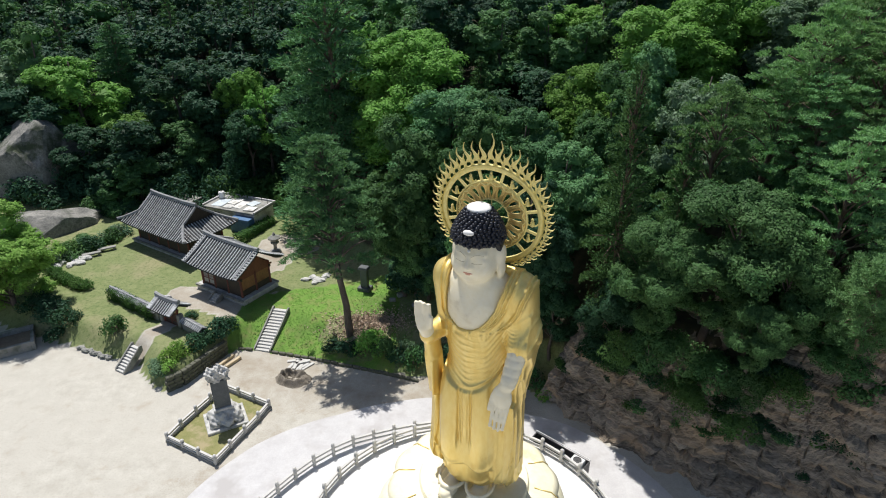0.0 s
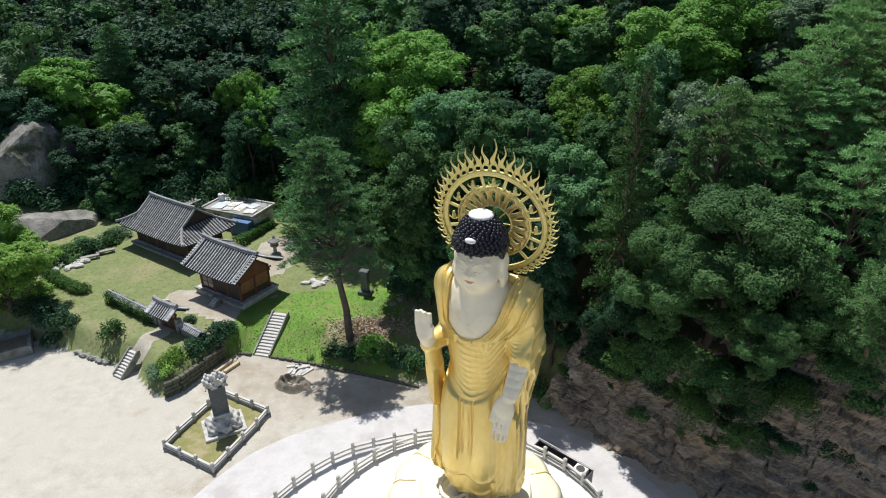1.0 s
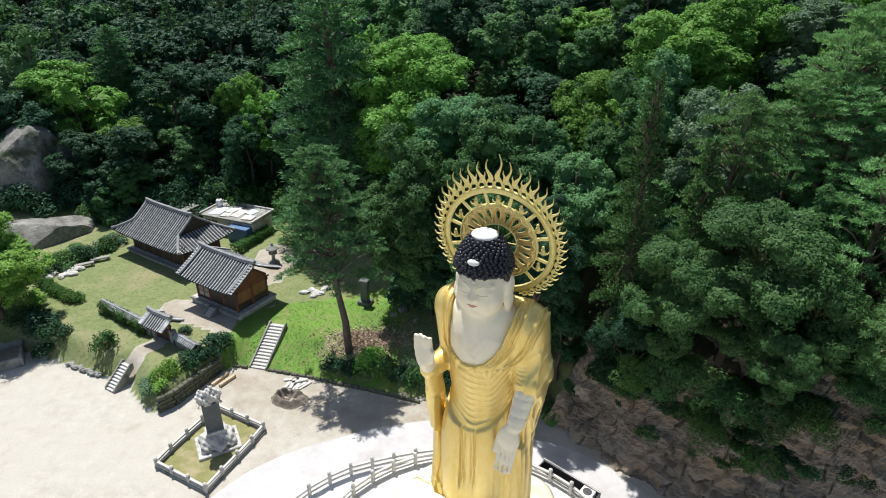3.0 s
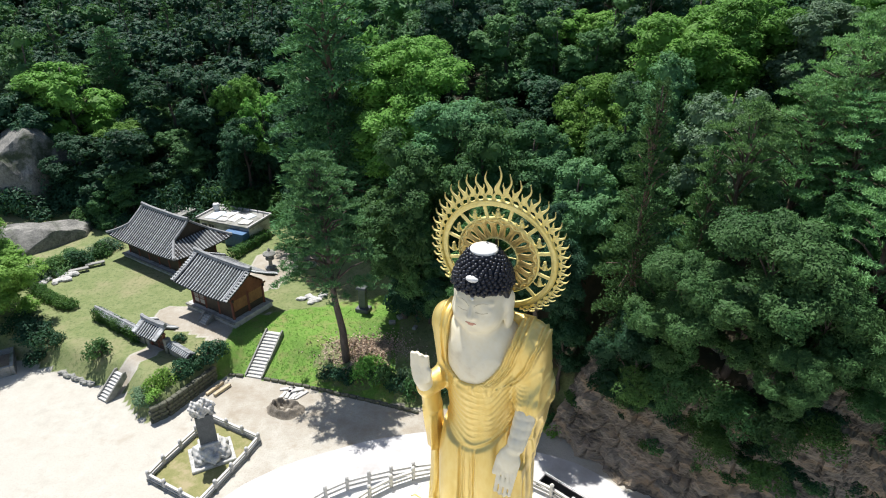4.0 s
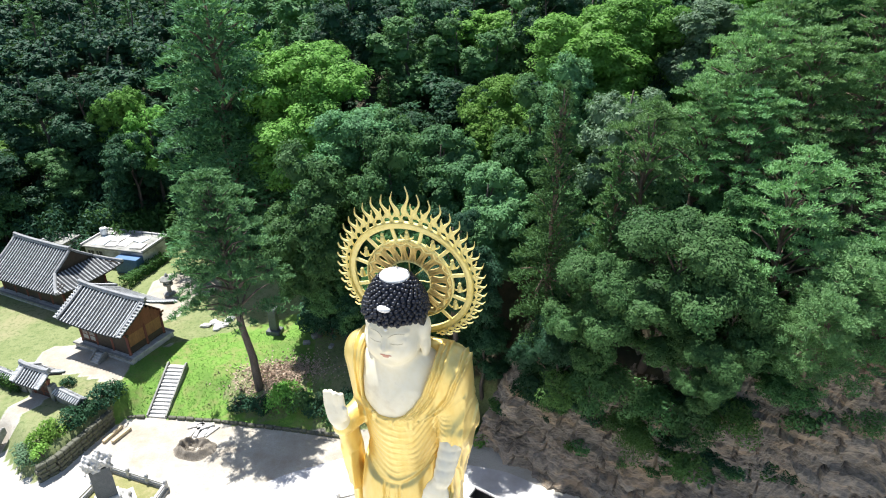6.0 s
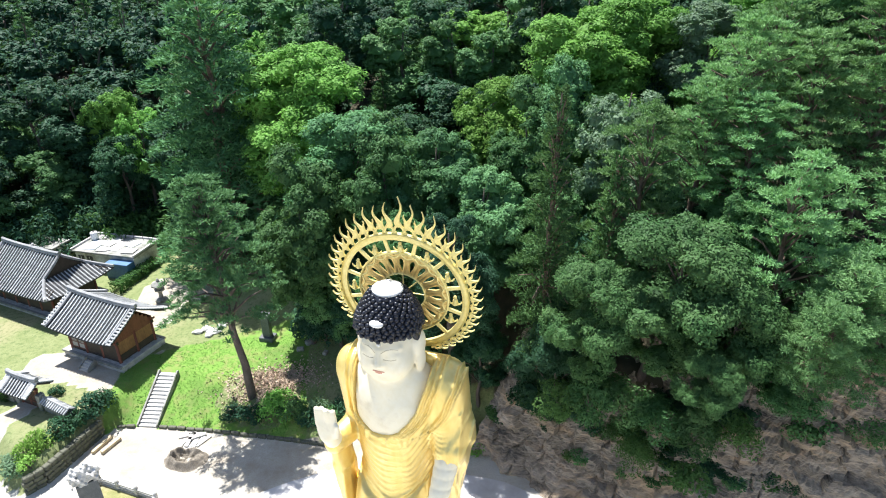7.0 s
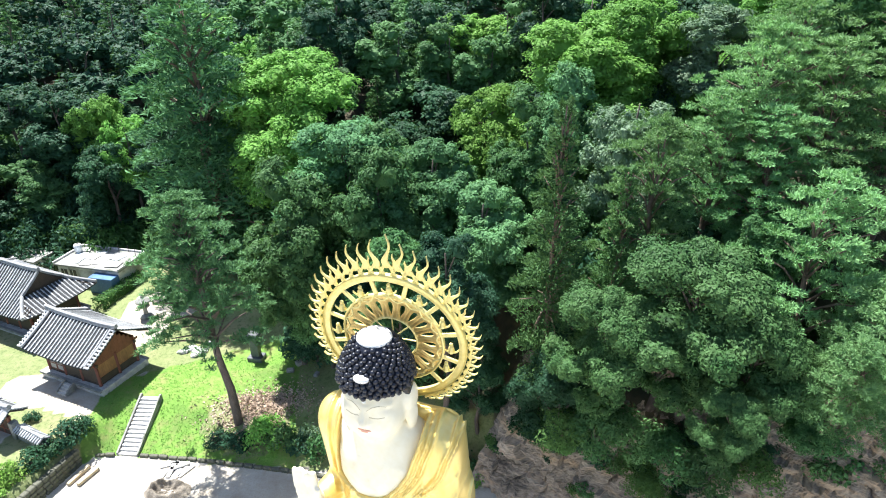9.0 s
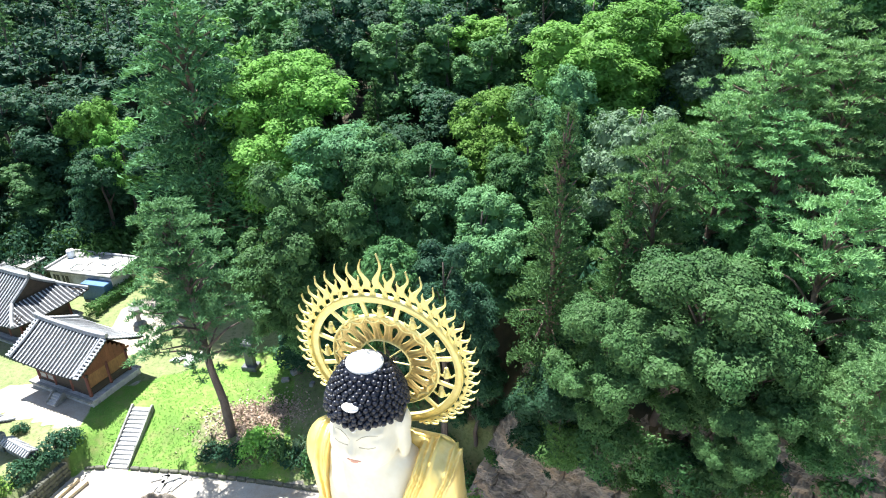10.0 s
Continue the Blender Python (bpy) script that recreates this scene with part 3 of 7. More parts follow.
def skin_field(x, y, z):
    ax = np.abs(x)
    fy, hz = y + 0.45, z - 0.28                     # the head leans forward
    head = blend(0.4, ball(x, fy, hz, (0, 0.0, 15.3), (1.16, 1.2, 1.4)), ball(x, fy, hz, (0, -0.36, 14.5), (0.98, 0.86, 0.84)), ball(ax, fy, hz, (0.52, -0.58, 14.72), (0.58, 0.55, 0.58)))
    nose = blend(0.08, rod(x, fy, hz, (0, -1.18, 15.5), (0, -1.42, 14.96), 0.075, 0.14), ball(ax, fy, hz, (0.14, -1.24, 14.92), (0.1, 0.12, 0.08)))
    brow = rod(ax, fy, hz, (0.16, -1.14, 15.54), (0.85, -0.86, 15.6), 0.035, 0.03)
    lid = ball(ax, fy, hz, (0.46, -1.0, 15.27), (0.34, 0.1, 0.12))
    head = blend(0.22, head, nose, brow, lid)
    mouth = ball(x, fy, hz, (0, -1.1, 14.56), (0.32, 0.15, 0.14))
    head = blend(0.16, head, mouth, ball(x, fy, hz, (0, -1.0, 14.12), (0.34, 0.22, 0.2)))
    ear = blend(0.1, ball(ax, fy, hz, (1.24, 0.2, 15.2), (0.22, 0.46, 0.64)), ball(ax, fy, hz, (1.32, 0.06, 14.5), (0.2, 0.34, 0.52)))
    neck = rod(x, y, z, (0, -0.1, 12.8), (0, -0.45, 14.4), 1.08, 0.98)
    chest = blend(0.5, ball(x, y, z, (0.1, -0.1, 11.6), (2.1, 1.4, 2.2)), ball(ax, y, z, (0.75, -0.85, 12.2), (1.05, 0.85, 0.95)), ball(x, y, z, (0.1, -0.2, 13.2), (1.9, 1.2, 1.1)), ball(x, y, z, (0.05, -0.1, 13.75), (1.75, 1.0, 0.9)))
    gap = neck_opening(x, y, z)
    chest = np.maximum(chest, np.where(gap > 0.02, robe_mass(x, y, z) + 0.1, robe_mass(x, y, z) + 0.02))
    body = blend(0.1, blend(0.15, head, ear), blend(0.3, neck, chest))
    # raised palm
    palm = blend(0.15, ball(x, y, z, (-2.4, -2.3, 11.72), (0.52, 0.25, 0.66)), rod(x, y, z, (-2.42, -1.7, 10.5), (-2.42, -2.2, 11.3), 0.44, 0.38))
    for k in range(4):
        fx, top = -2.81 + 0.265 * k, 12.9 - 0.07 * abs(k - 1.6)
        palm = blend(0.06, palm, rod(x, y, z, (fx, -2.32, 12.0), (fx + 0.02, -2.38 - 0.1 * (k == 2), top), 0.15, 0.12))
    palm = blend(0.08, palm, rod(x, y, z, (-1.95, -2.3, 11.45), (-1.8, -2.48, 12.15), 0.16, 0.12))
    # lowered arm, wrapped, and open palm
    arm = rod(x, y, z, (2.92, -0.62, 11.0), (2.7, -1.9, 8.9), 0.58, 0.42)
    wraps = 0.05 - 0.05 * ridge(z + 0.45 * y, 0.5, 0.05)
    open_palm = ball(x, y, z, (2.46, -2.12, 8.0), (0.6, 0.3, 0.82))
    arm = blend(0.2, arm - wraps, open_palm)
    for k in range(4):
        fx = 2.08 + 0.26 * k
        arm = blend(0.03, arm, rod(x, y, z, (fx, -2.2, 7.6), (fx - 0.2, -2.36, 5.8 + 0.12 * abs(k - 1.6)), 0.135, 0.1))
    arm = blend(0.08, arm, rod(x, y, z, (1.95, -2.12, 8.0), (1.76, -2.3, 7.1), 0.17, 0.12))
    foot = blend(0.2, ball(ax, y, z, (0.95, -1.75, 0.34), (0.6, 1.0, 0.38)), rod(ax, y, z, (0.9, -0.9, 0.4), (0.85, -0.6, 1.3), 0.5, 0.55))
    for k in range(5):
        foot = blend(0.04, foot, rod(ax, y, z, (0.55 + 0.2 * k, -2.4 + 0.05 * k, 0.22), (0.53 + 0.21 * k, -2.84 + 0.08 * k, 0.17), 0.15, 0.125 - 0.008 * k))
    cuff = np.hypot((np.hypot(ax - 0.95, (y + 1.15) * 0.8) - 0.86), (z - 0.74) * 0.8) - 0.11
    return np.minimum(np.minimum(body, palm), np.minimum(np.minimum(arm, foot), cuff))


def robe_field(x, y, z):
    ax = np.abs(x)
    robe = robe_mass(x, y, z)
    front = smoothstep(0.9, -0.1, y)
    gap = neck_opening(x, y, z)
    # hanging swags over the belly, rising to the shoulder on one side, and the deep hem that ends them
    swag = z - 0.3 * (x - 0.1) ** 2 - 0.12 * (x - 0.1) - 0.05 * np.clip(x, 0, 9) ** 3
    upper = smoothstep(0.15, 0.5, gap) * smoothstep(7.3, 7.6, swag) * smoothstep(12.6, 11.4, z) * np.where(x < 0, smoothstep(2.15, 1.75, ax), smoothstep(3.1, 2.5, ax))
    wave = swag + 0.12 * np.sin(x * 1.7) + 0.06 * np.sin(x * 4.1 + z)
    robe = robe - front * upper * (0.03 + 0.06 * ridge(wave, 0.38, 0.06) + 0.03 * ridge(wave + 0.16 + 0.07 * np.sin(3 * x), 0.38, 0.045))
    robe = robe - 0.09 * front * np.exp(-((swag - 7.45) / 0.14) ** 2) * smoothstep(2.4, 1.9, ax)
    # the two legs under the skirt, with two runs of long folds between them
    lower = smoothstep(7.35, 7.05, swag)
    leg = ball(ax, y, z, (1.05, -0.8, 4.6), (0.85, 0.98, 3.4))
    robe = np.where(lower > 0, robe + lower * (blend(0.3, robe, leg) - robe), robe)
    inner = np.abs(x + 0.05 + 0.05 * np.sin(z * 0.9))
    groove = np.exp(-((inner - 0.4) / 0.07) ** 2) + 0.8 * np.exp(-((inner - 0.2) / 0.05) ** 2)
    lip = np.exp(-((inner - 0.53) / 0.06) ** 2) + 0.7 * np.exp(-((inner - 0.3) / 0.05) ** 2)
    length = smoothstep(3.0, 4.0, z)
    swing = ridge(z - 0.75 * (ax - 0.95) ** 2, 1.1, 0.1)
    outer = ridge(ax + 0.05 * z, 0.44, 0.08) * smoothstep(1.4, 1.8, ax)
    robe = robe + front * lower * length * (0.12 * groove - 0.07 * lip)
    robe = robe - front * lower * (0.07 * swing * smoothstep(0.3, 0.6, ax) * smoothstep(3.4, 2.4, z) + 0.075 * outer)
    # an apron hem over the ankles
    apron = z - 0.5 * np.abs(ax - 0.9) - 2.0
    robe = robe - 0.16 * front * lower * smoothstep(-0.05, 0.05, apron) * smoothstep(2.1, 1.7, ax)
    # creases round the upper sleeve, slanting to the elbow, and the folds of the hanging ends
    side = smoothstep(1.9, 2.4, ax) * smoothstep(-1.6, -1.1, y)
    crease = ridge(z - 0.35 * y - 0.55 * x + 0.2 * np.sin(2 * z + y), 0.72, 0.09)
    robe = robe - 0.05 * side * crease * smoothstep(9.6, 10.4, z) * smoothstep(13.0, 12.0, z) * (x > 0)
    tail = (1 - np.abs(np.sin(np.pi * (y + 0.12 * np.sin(z)) / 0.5))) ** 1.3
    robe = robe - 0.09 * side * tail * smoothstep(9.6, 8.4, z)
    # cords along the opening: two on one side, three and a far pair on the other
    cord = lambda d, w: np.exp(-((gap - d) / w) ** 2)
    two = 1.2 * (cord(0.08, 0.07) + cord(0.42, 0.07)) * smoothstep(0.1, -0.3, x)
    five = (cord(0.08, 0.06) + cord(0.27, 0.05) + cord(0.46, 0.05) + cord(1.0, 0.055) + cord(1.2, 0.055)) * smoothstep(-0.3, 0.1, x)
    robe = robe - (0.08 + 0.07 * smoothstep(11.2, 11.7, z)) * (two + five) * smoothstep(1.6, 0.6, y) * smoothstep(10.7, 10.95, z)
    return np.maximum(robe, -gap)


def build_statue():
    verts, faces, slots = [], [], []

    def join(v, f, slot):
        start = sum(len(w) for w in verts)
        verts.append(np.asarray(v, float))
        faces.extend((np.asarray(f) + start).tolist())
        slots.extend([slot] * len(f))

    def longer(field):
        """The fields, drawn out in height and a little slimmer below the neck."""
        return lambda x, y, z: field(x / (0.95 + 0.05 * smoothstep(14.2, 15.2, z)), y, z - 0.9 * smoothstep(1.0, 7.0, z))

    join(*net(longer(skin_field), (-3.3, -3.0, -0.2), (3.9, 1.8, 18.1), 0.082), 1)
    join(*net(longer(robe_field), (-3.6, -3.0, 0.4), (4.4, 2.3, 15.8), 0.065), 0)

    def profile(z):
        return np.interp(z, [15.4, 16.0, 16.4, 16.8, 17.2, 17.6, 17.95], [1.26, 1.33, 1.36, 1.29, 1.12, 0.88, 0.6])

    def cap(x, y, z):
        fy = y + 0.45
        r = np.hypot(x, (fy - 0.02) / 1.04)
        low = 16.35 - 1.5 * smoothstep(0.15, 0.5, fy) - 0.9 * smoothstep(0.9, 1.1, np.abs(x)) * smoothstep(-0.45, 0.1, fy)
        return np.maximum(np.maximum(r - np.where(z < 16.0, profile(16.0), profile(z)), z - 17.95), low - z)

    body = sum(len(w) for w in verts)
    join(*net(cap, (-1.7, -2.1, 14.2), (1.7, 1.4, 18.2), 0.09), 2)
    # snail-shell curls in rows
    curl_v, curl_f = [], []
    rng = random.Random(4)
    turn, z = 0.0, 16.4
    while z < 17.9:
        r = float(profile(z)) + 0.02
        z += 0.0048 / r
        turn += 2.39996 + rng.uniform(-0.015, 0.015)
        for a in (turn,):
            cx, cy = r * math.cos(a), -0.43 + 1.04 * r * math.sin(a)
            s, start = 0.106 + 0.008 * rng.random(), len(curl_v)
            for lat in range(1, 5):
                for lon in range(7):
                    p, q = math.pi * lat / 5, 2 * math.pi * lon / 7
                    curl_v.append((cx + s * math.sin(p) * math.cos(q), cy + s * math.sin(p) * math.sin(q), z + s * math.cos(p)))
            curl_v += [(cx, cy, z + s), (cx, cy, z - s)]
            for lat in range(3):
                for lon in range(7):
                    a0, b0 = start + 7 * lat + lon, start + 7 * lat + (lon + 1) % 7
                    curl_f.append((a0, a0 + 7, b0 + 7, b0))
            for lon in range(7):
                curl_f.append((start + 28, start + lon, start + (lon + 1) % 7, start + 28))
                curl_f.append((start + 29, start + 21 + (lon + 1) % 7, start + 21 + lon, start + 29))
    curl_f = [tuple(dict.fromkeys(f)) for f in curl_f]
    start = sum(len(w) for w in verts)
    verts.append(np.array(curl_v))
    faces.extend([tuple(i + start for i in f) for f in curl_f])
    slots.extend([2] * len(curl_f))
    join(*net(lambda x, y, z: ball(x, y, z, (0, -0.43, 17.98), (0.64, 0.64, 0.2)), (-0.8, -1.3, 17.6), (0.8, 0.4, 18.3), 0.05), 3)
    join(*net(lambda x, y, z: ball(x, y, z, (0, -1.7, 17.1), (0.3, 0.17, 0.15)), (-0.5, -2.1, 16.7), (0.5, -1.3, 17.5), 0.04), 3)
    join(*net(lambda x, y, z: ball(x, y, z, (0, -1.6, 16.06), (0.09, 0.08, 0.09)), (-0.2, -1.8, 15.8), (0.2, -1.4, 16.3), 0.03), 3)
    join(*net(lambda x, y, z: blend(0.03, ball(np.abs(x), y, z, (0.11, -1.7, 14.87), (0.18, 0.07, 0.05)), ball(x, y, z, (0, -1.7, 14.79), (0.17, 0.07, 0.05))),
              (-0.5, -1.9, 14.6), (0.5, -1.5, 15.1), 0.03), 4)
    # painted lines of the lowered eyes and the arched brows
    for line, thick in (((0.18, -1.7, 15.46), (0.35, -1.66, 15.42), (0.52, -1.63, 15.42), (0.72, -1.565, 15.47)), 0.016), (((0.12, -1.72, 15.74), (0.3, -1.635, 15.86), (0.5, -1.545, 15.9), (0.75, -1.425, 15.84)), 0.013):
        stroke = lambda x, y, z: np.minimum.reduce([rod(np.abs(x), y, z, a, c, thick, thick) for a, c in zip(line, line[1:])])
        join(*net(stroke, (-0.85, -1.8, 15.34), (0.85, -1.35, 15.98), 0.014), 5)
    points = np.concatenate(verts)
    points[body:, 2] += 0.9
    me = mesh_of("buddha_statue", points, [list(f) for f in faces])
    ob = solid("buddha_statue", me, [GOLD, IVORY, HAIR, WHITE, LIP, LINE], smooth=True)
    me.polygons.foreach_set("material_index", slots)
    ob.matrix_basis = pose(2.0, 28.6, 7.6, 0, 0, -26)
    return tagged(ob, "giant standing statue in gold robe with black curled hair", "statue")


build_statue()


# ---- halo behind the head ----
def annulus(r0, r1, thick, sides=72):
    """A flat ring standing in the x-z plane."""
    bm = bmesh.new()
    rows = []
    for k in range(sides):
        a = 2 * math.pi * k / sides
        c, s = math.cos(a), math.sin(a)
        rows.append([bm.verts.new((r * c, y, r * s)) for r, y in ((r0, -thick / 2), ((r0 + r1) / 2, -thick * 0.75), (r1, -thick / 2), (r1, thick / 2), (r0, thick / 2))])
    for k in range(sides):
        a, b = rows[k], rows[(k + 1) % sides]
        for j in range(5):
            bm.faces.new((a[j], a[(j + 1) % 5], b[(j + 1) % 5], b[j]))
    bmesh.ops.recalc_face_normals(bm, faces=bm.faces)
    return bm


def flame_mesh():
    """One flat curling tongue of flame on two bowed roots, 1 m high."""
    bm = bmesh.new()

    def strip(points, deep):
        rows = [[bm.verts.new((x + sx * w, y * deep, z)) for sx, y in ((-1, -0.5), (0, -1), (1, -0.5), (1, 0.5), (0, 1), (-1, 0.5))] for x, z, w in points]
        for a, c in zip(rows, rows[1:]):
            for j in range(6):
                bm.faces.new((a[j], a[(j + 1) % 6], c[(j + 1) % 6], c[j]))
        bm.faces.new(rows[0][::-1])
        bm.faces.new(rows[-1])

    tongue = []
    for k in range(15):
        t = k / 14
        sway = 0.12 * math.sin(0.5 + t * 6.0) * (1 - 0.45 * t)
        tongue.append((sway - 0.05, 0.2 + 0.8 * t, 0.004 + 0.1 * (1 - t) ** 0.8 * (0.72 + 0.5 * math.exp(-((t - 0.22) / 0.2) ** 2))))
    strip(tongue, 0.05)
    for side in (-1, 1):
        strip([(side * 0.23, -0.03, 0.075), (side * 0.22, 0.06, 0.06), (side * 0.16, 0.16, 0.055), (side * 0.07, 0.24, 0.065), (0.0, 0.34, 0.06)], 0.045)
    # a small curl that springs from one root
    strip([(-0.16, 0.14, 0.03), (-0.25, 0.24, 0.05), (-0.26, 0.36, 0.045), (-0.2, 0.46, 0.025), (-0.21, 0.54, 0.004)], 0.035)
    bmesh.ops.recalc_face_normals(bm, faces=bm.faces)
    return bm


def wheel_sector(r0, r1, half, thick):
    """One petal of the inner wheel: a plate with a long drop-shaped hole and a scalloped outer end."""
    bm = bmesh.new()
    mid, n = 1.44, 28
    hole, edge = [], []
    for k in range(n):
        q = 2 * math.pi * (k + 0.5) / n
        c, sn = math.cos(q), math.sin(q)
        hole.append((mid + 0.33 * c, (0.075 + 0.055 * c) * sn * 1.15))
        # out from the middle to the sector's border
        far = 9.0
        if c > 0:
            far = min(far, (r1 - mid) / c)
        if c < 0:
            far = min(far, (r0 - mid) / c)
        slope = math.tan(radians(half))
        for side in (1, -1):
            d = side * sn - c * slope
            if d > 1e-6:
                far = min(far, mid * slope / d)
        edge.append((mid + far * c, far * sn))
    rows = [[bm.verts.new((x, y, z)) for x, z in loop] for loop, y in ((hole, thick / 2), (hole, -thick / 2), ([((h[0] * 0.5 + e[0] * 0.5), h[1] * 0.5 + e[1] * 0.5) for h, e in zip(hole, edge)], -thick), (edge, -thick / 2), (edge, thick / 2))]
    for a, c in zip(rows, rows[1:] + rows[:1]):
        for k in range(n):
            bm.faces.new((a[k], a[(k + 1) % n], c[(k + 1) % n], c[k]))
    bmesh.ops.recalc_face_normals(bm, faces=bm.faces)
    return bm


def seated_shape():
    """A small ornament: a crescent base with a rounded bud on it."""
    bm = bmesh.new()
    crescent = [Vector((0.3 * math.cos(q), 0, 0.2 + 0.2 * math.sin(q))) for q in [math.pi * (1.0 + k / 8) for k in range(9)]]
    add_tube(bm, crescent, [0.02] + [0.04] * 7 + [0.02], 5)
    add_ring(bm, [(0.12, 0.0), (0.16, 0.07), (0.1, 0.13), (0.12, 0.2), (0.09, 0.28), (0.05, 0.32)], 8)
    add_ring(bm, [(0.03, 0.31), (0.08, 0.36), (0.08, 0.42), (0.03, 0.47)], 7)
    return bm


def build_halo():
    halo = thing("halo", pose(2.555, 29.42, 25.55, 6.1, 0, -26) @ Matrix.Scale(0.957, 4), "openwork gold halo ring edged with flames behind the head", "halo")
    part("outer_ring", annulus(2.7, 2.96, 0.14), GOLD_HALO, halo)
    part("outer_ring_rim", annulus(2.96, 3.0, 0.2), GOLD_HALO, halo)
    part("inner_rim", annulus(2.0, 2.1, 0.14), GOLD_HALO, halo)
    part("hub_ring", annulus(0.96, 1.04, 0.1, 40), GOLD_HALO, halo)
    bead = bmesh.new()
    bmesh.ops.create_icosphere(bead, subdivisions=1, radius=0.06)
    first = None
    for k in range(48):
        a = 2 * math.pi * k / 48
        m = pose(2.07 * math.cos(a), -0.04, 2.07 * math.sin(a))
        if first is None:
            first = part("bead", bead, GOLD_HALO, halo)
            first.matrix_basis = m
        else:
            again("bead", first.data, m, halo)
    petal = part("petal", wheel_sector(0.99, 2.01, 9.0, 0.07), GOLD_WHEEL, halo, "darker orange-gold petal plate", smooth=False)
    for k in range(1, 20):
        again("petal", petal.data, pose(0, 0, 0, 0, 18 * k, 0), halo)
    scallop = None
    for k in range(20):
        m = pose(0, 0, 0, 0, 18 * k + 9, 0)
        if scallop is None:
            bm = bmesh.new()
            arc = [Vector((1.99 - 0.16 * math.sin(math.pi * j / 8), -0.06, -0.3 + 0.6 * j / 8)) for j in range(9)]
            add_tube(bm, arc, [0.035] * 9, 5)
            scallop = part("scallop", bm, GOLD_HALO, halo)
            scallop.matrix_basis = m
        else:
            again("scallop", scallop.data, m, halo)
    spoke = part("spoke", box(0.02, 0.98, -0.025, 0.025, -0.025, 0.025, 0.006), GOLD_HALO, halo)
    for k in range(1, 8):
        again("spoke", spoke.data, pose(0, 0, 0, 0, 45 * k, 0), halo)
    bar = part("bar", box(2.06, 2.72, -0.05, 0.05, -0.085, 0.085, 0.02), GOLD_HALO, halo)
    for k in range(12):
        m = pose(0, 0, 0, 0, 30 * k + 15, 0)
        if k:
            again("bar", bar.data, m, halo)
        else:
            bar.matrix_basis = m
    seat = None
    for k, a in enumerate((90, 120, 60, 150, 30, 180, 0, 205, -25)):
        m = pose(2.36 * math.cos(radians(a)), -0.02, 2.36 * math.sin(radians(a)) - 0.22)
        if seat is None:
            seat = part("ornament", seated_shape(), GOLD_HALO, halo, smooth=True)
            seat.matrix_basis = m
        else:
            again("ornament", seat.data, m, halo)
    flame, count = None, 39
    for k in range(count):
        a = -66 + 312 * k / (count - 1)
        up = max(0.0, math.sin(radians(a)))
        high = 0.74 + 0.72 * up ** 1.4 * (1.0 if k % 2 == 0 else 0.88)
        if k == count // 2:
            high = 1.75
        wide = 0.86 + 0.3 * up
        m = pose(2.97 * math.cos(radians(a)), 0, 2.97 * math.sin(radians(a)), 0, -(a - 90) * (0.62 - 0.2 * up), 0) @ Matrix.Diagonal(((1 if a > 90 else -1) * wide, 1.2, high, 1))
        if flame is None:
            flame = part("flame", flame_mesh(), GOLD_HALO, halo)
            flame.matrix_basis = m
        else:
            again("flame", flame.data, m, halo)
    part("mount", box(-0.08, 0.08, -1.2, 0.06, -0.08, 0.08, 0.01), GOLD_HALO, halo, "gold strut to the head")
    return halo


build_halo()


# ---- pedestal and round terrace ----
def build_pedestal():
    ped = thing("pedestal", pose(2.0, 28.6, 2.6, 0, 0, -26), "cream and gold painted pedestal of broad petals under the statue", "pedestal")
    sides = 144

    def shell(rows, deep, count, shift=0.0):
        bm = bmesh.new()
        rings = []
        for r, z in rows:
            ring = []
            for k in range(sides):
                a = 2 * math.pi * k / sides
                scallop = 1 - deep * abs(math.cos(count * a / 2 + shift)) ** 3
                ring.append(bm.verts.new((r * scallop * math.cos(a), r * scallop * math.sin(a), z)))
            rings.append(ring)
        for p, q in zip(rings, rings[1:]):
            for k in range(sides):
                bm.faces.new((p[k], p[(k + 1) % sides], q[(k + 1) % sides], q[k]))
        bm.faces.new(rings[-1])
        bm.faces.new(rings[0][::-1])
        return bm

    part("base", shell([(6.9, -0.05), (6.9, 0.6), (6.6, 0.7)], 0.0, 8), CREAM, ped)
    part("lower_petals", shell([(6.3, 0.65), (6.6, 1.4), (6.3, 2.3), (5.6, 2.9), (4.8, 3.2)], 0.035, 12), CREAM, ped, smooth=True)
    part("upper_petals", shell([(5.0, 3.1), (5.5, 3.7), (5.6, 4.1), (5.2, 4.45), (3.6, 4.72)], 0.04, 12, math.pi / 2), CREAM, ped, "cream petals with gilt edges", smooth=True)
    part("dais", shell([(3.4, 4.6), (3.55, 4.8), (3.45, 5.0)], 0.0, 8), CREAM, ped)
    rim = None
    for k in range(12):
        a = 2 * math.pi * (k + 0.5) / 12
        if rim is None:
            bm = bmesh.new()
            add_tube(bm, [(5.0, 0, 3.05), (5.3, 0, 3.65), (5.4, 0, 4.08), (5.0, 0, 4.46), (3.9, 0, 4.68)], [0.04, 0.05, 0.05, 0.05, 0.03], 6)
            rim = part("petal_rim", bm, GOLD, ped, "gilt petal edge", smooth=True)
            rim.matrix_basis = pose(0, 0, 0, 0, 0, math.degrees(a))
        else:
            again("petal_rim", rim.data, pose(0, 0, 0, 0, 0, math.degrees(a)), ped)
    return ped


build_pedestal()


def build_terrace():
    bm = bmesh.new()
    add_ring(bm, [(10.8, -0.3), (10.8, 2.42), (11.0, 2.44), (11.0, 2.6)], 96)
    ob = solid("terrace", bm, PAVING)
    ob.location = (*TERRACE, 0)
    tagged(ob, "round white paved terrace with a low stone wall", "terrace", kind="structure")


build_terrace()


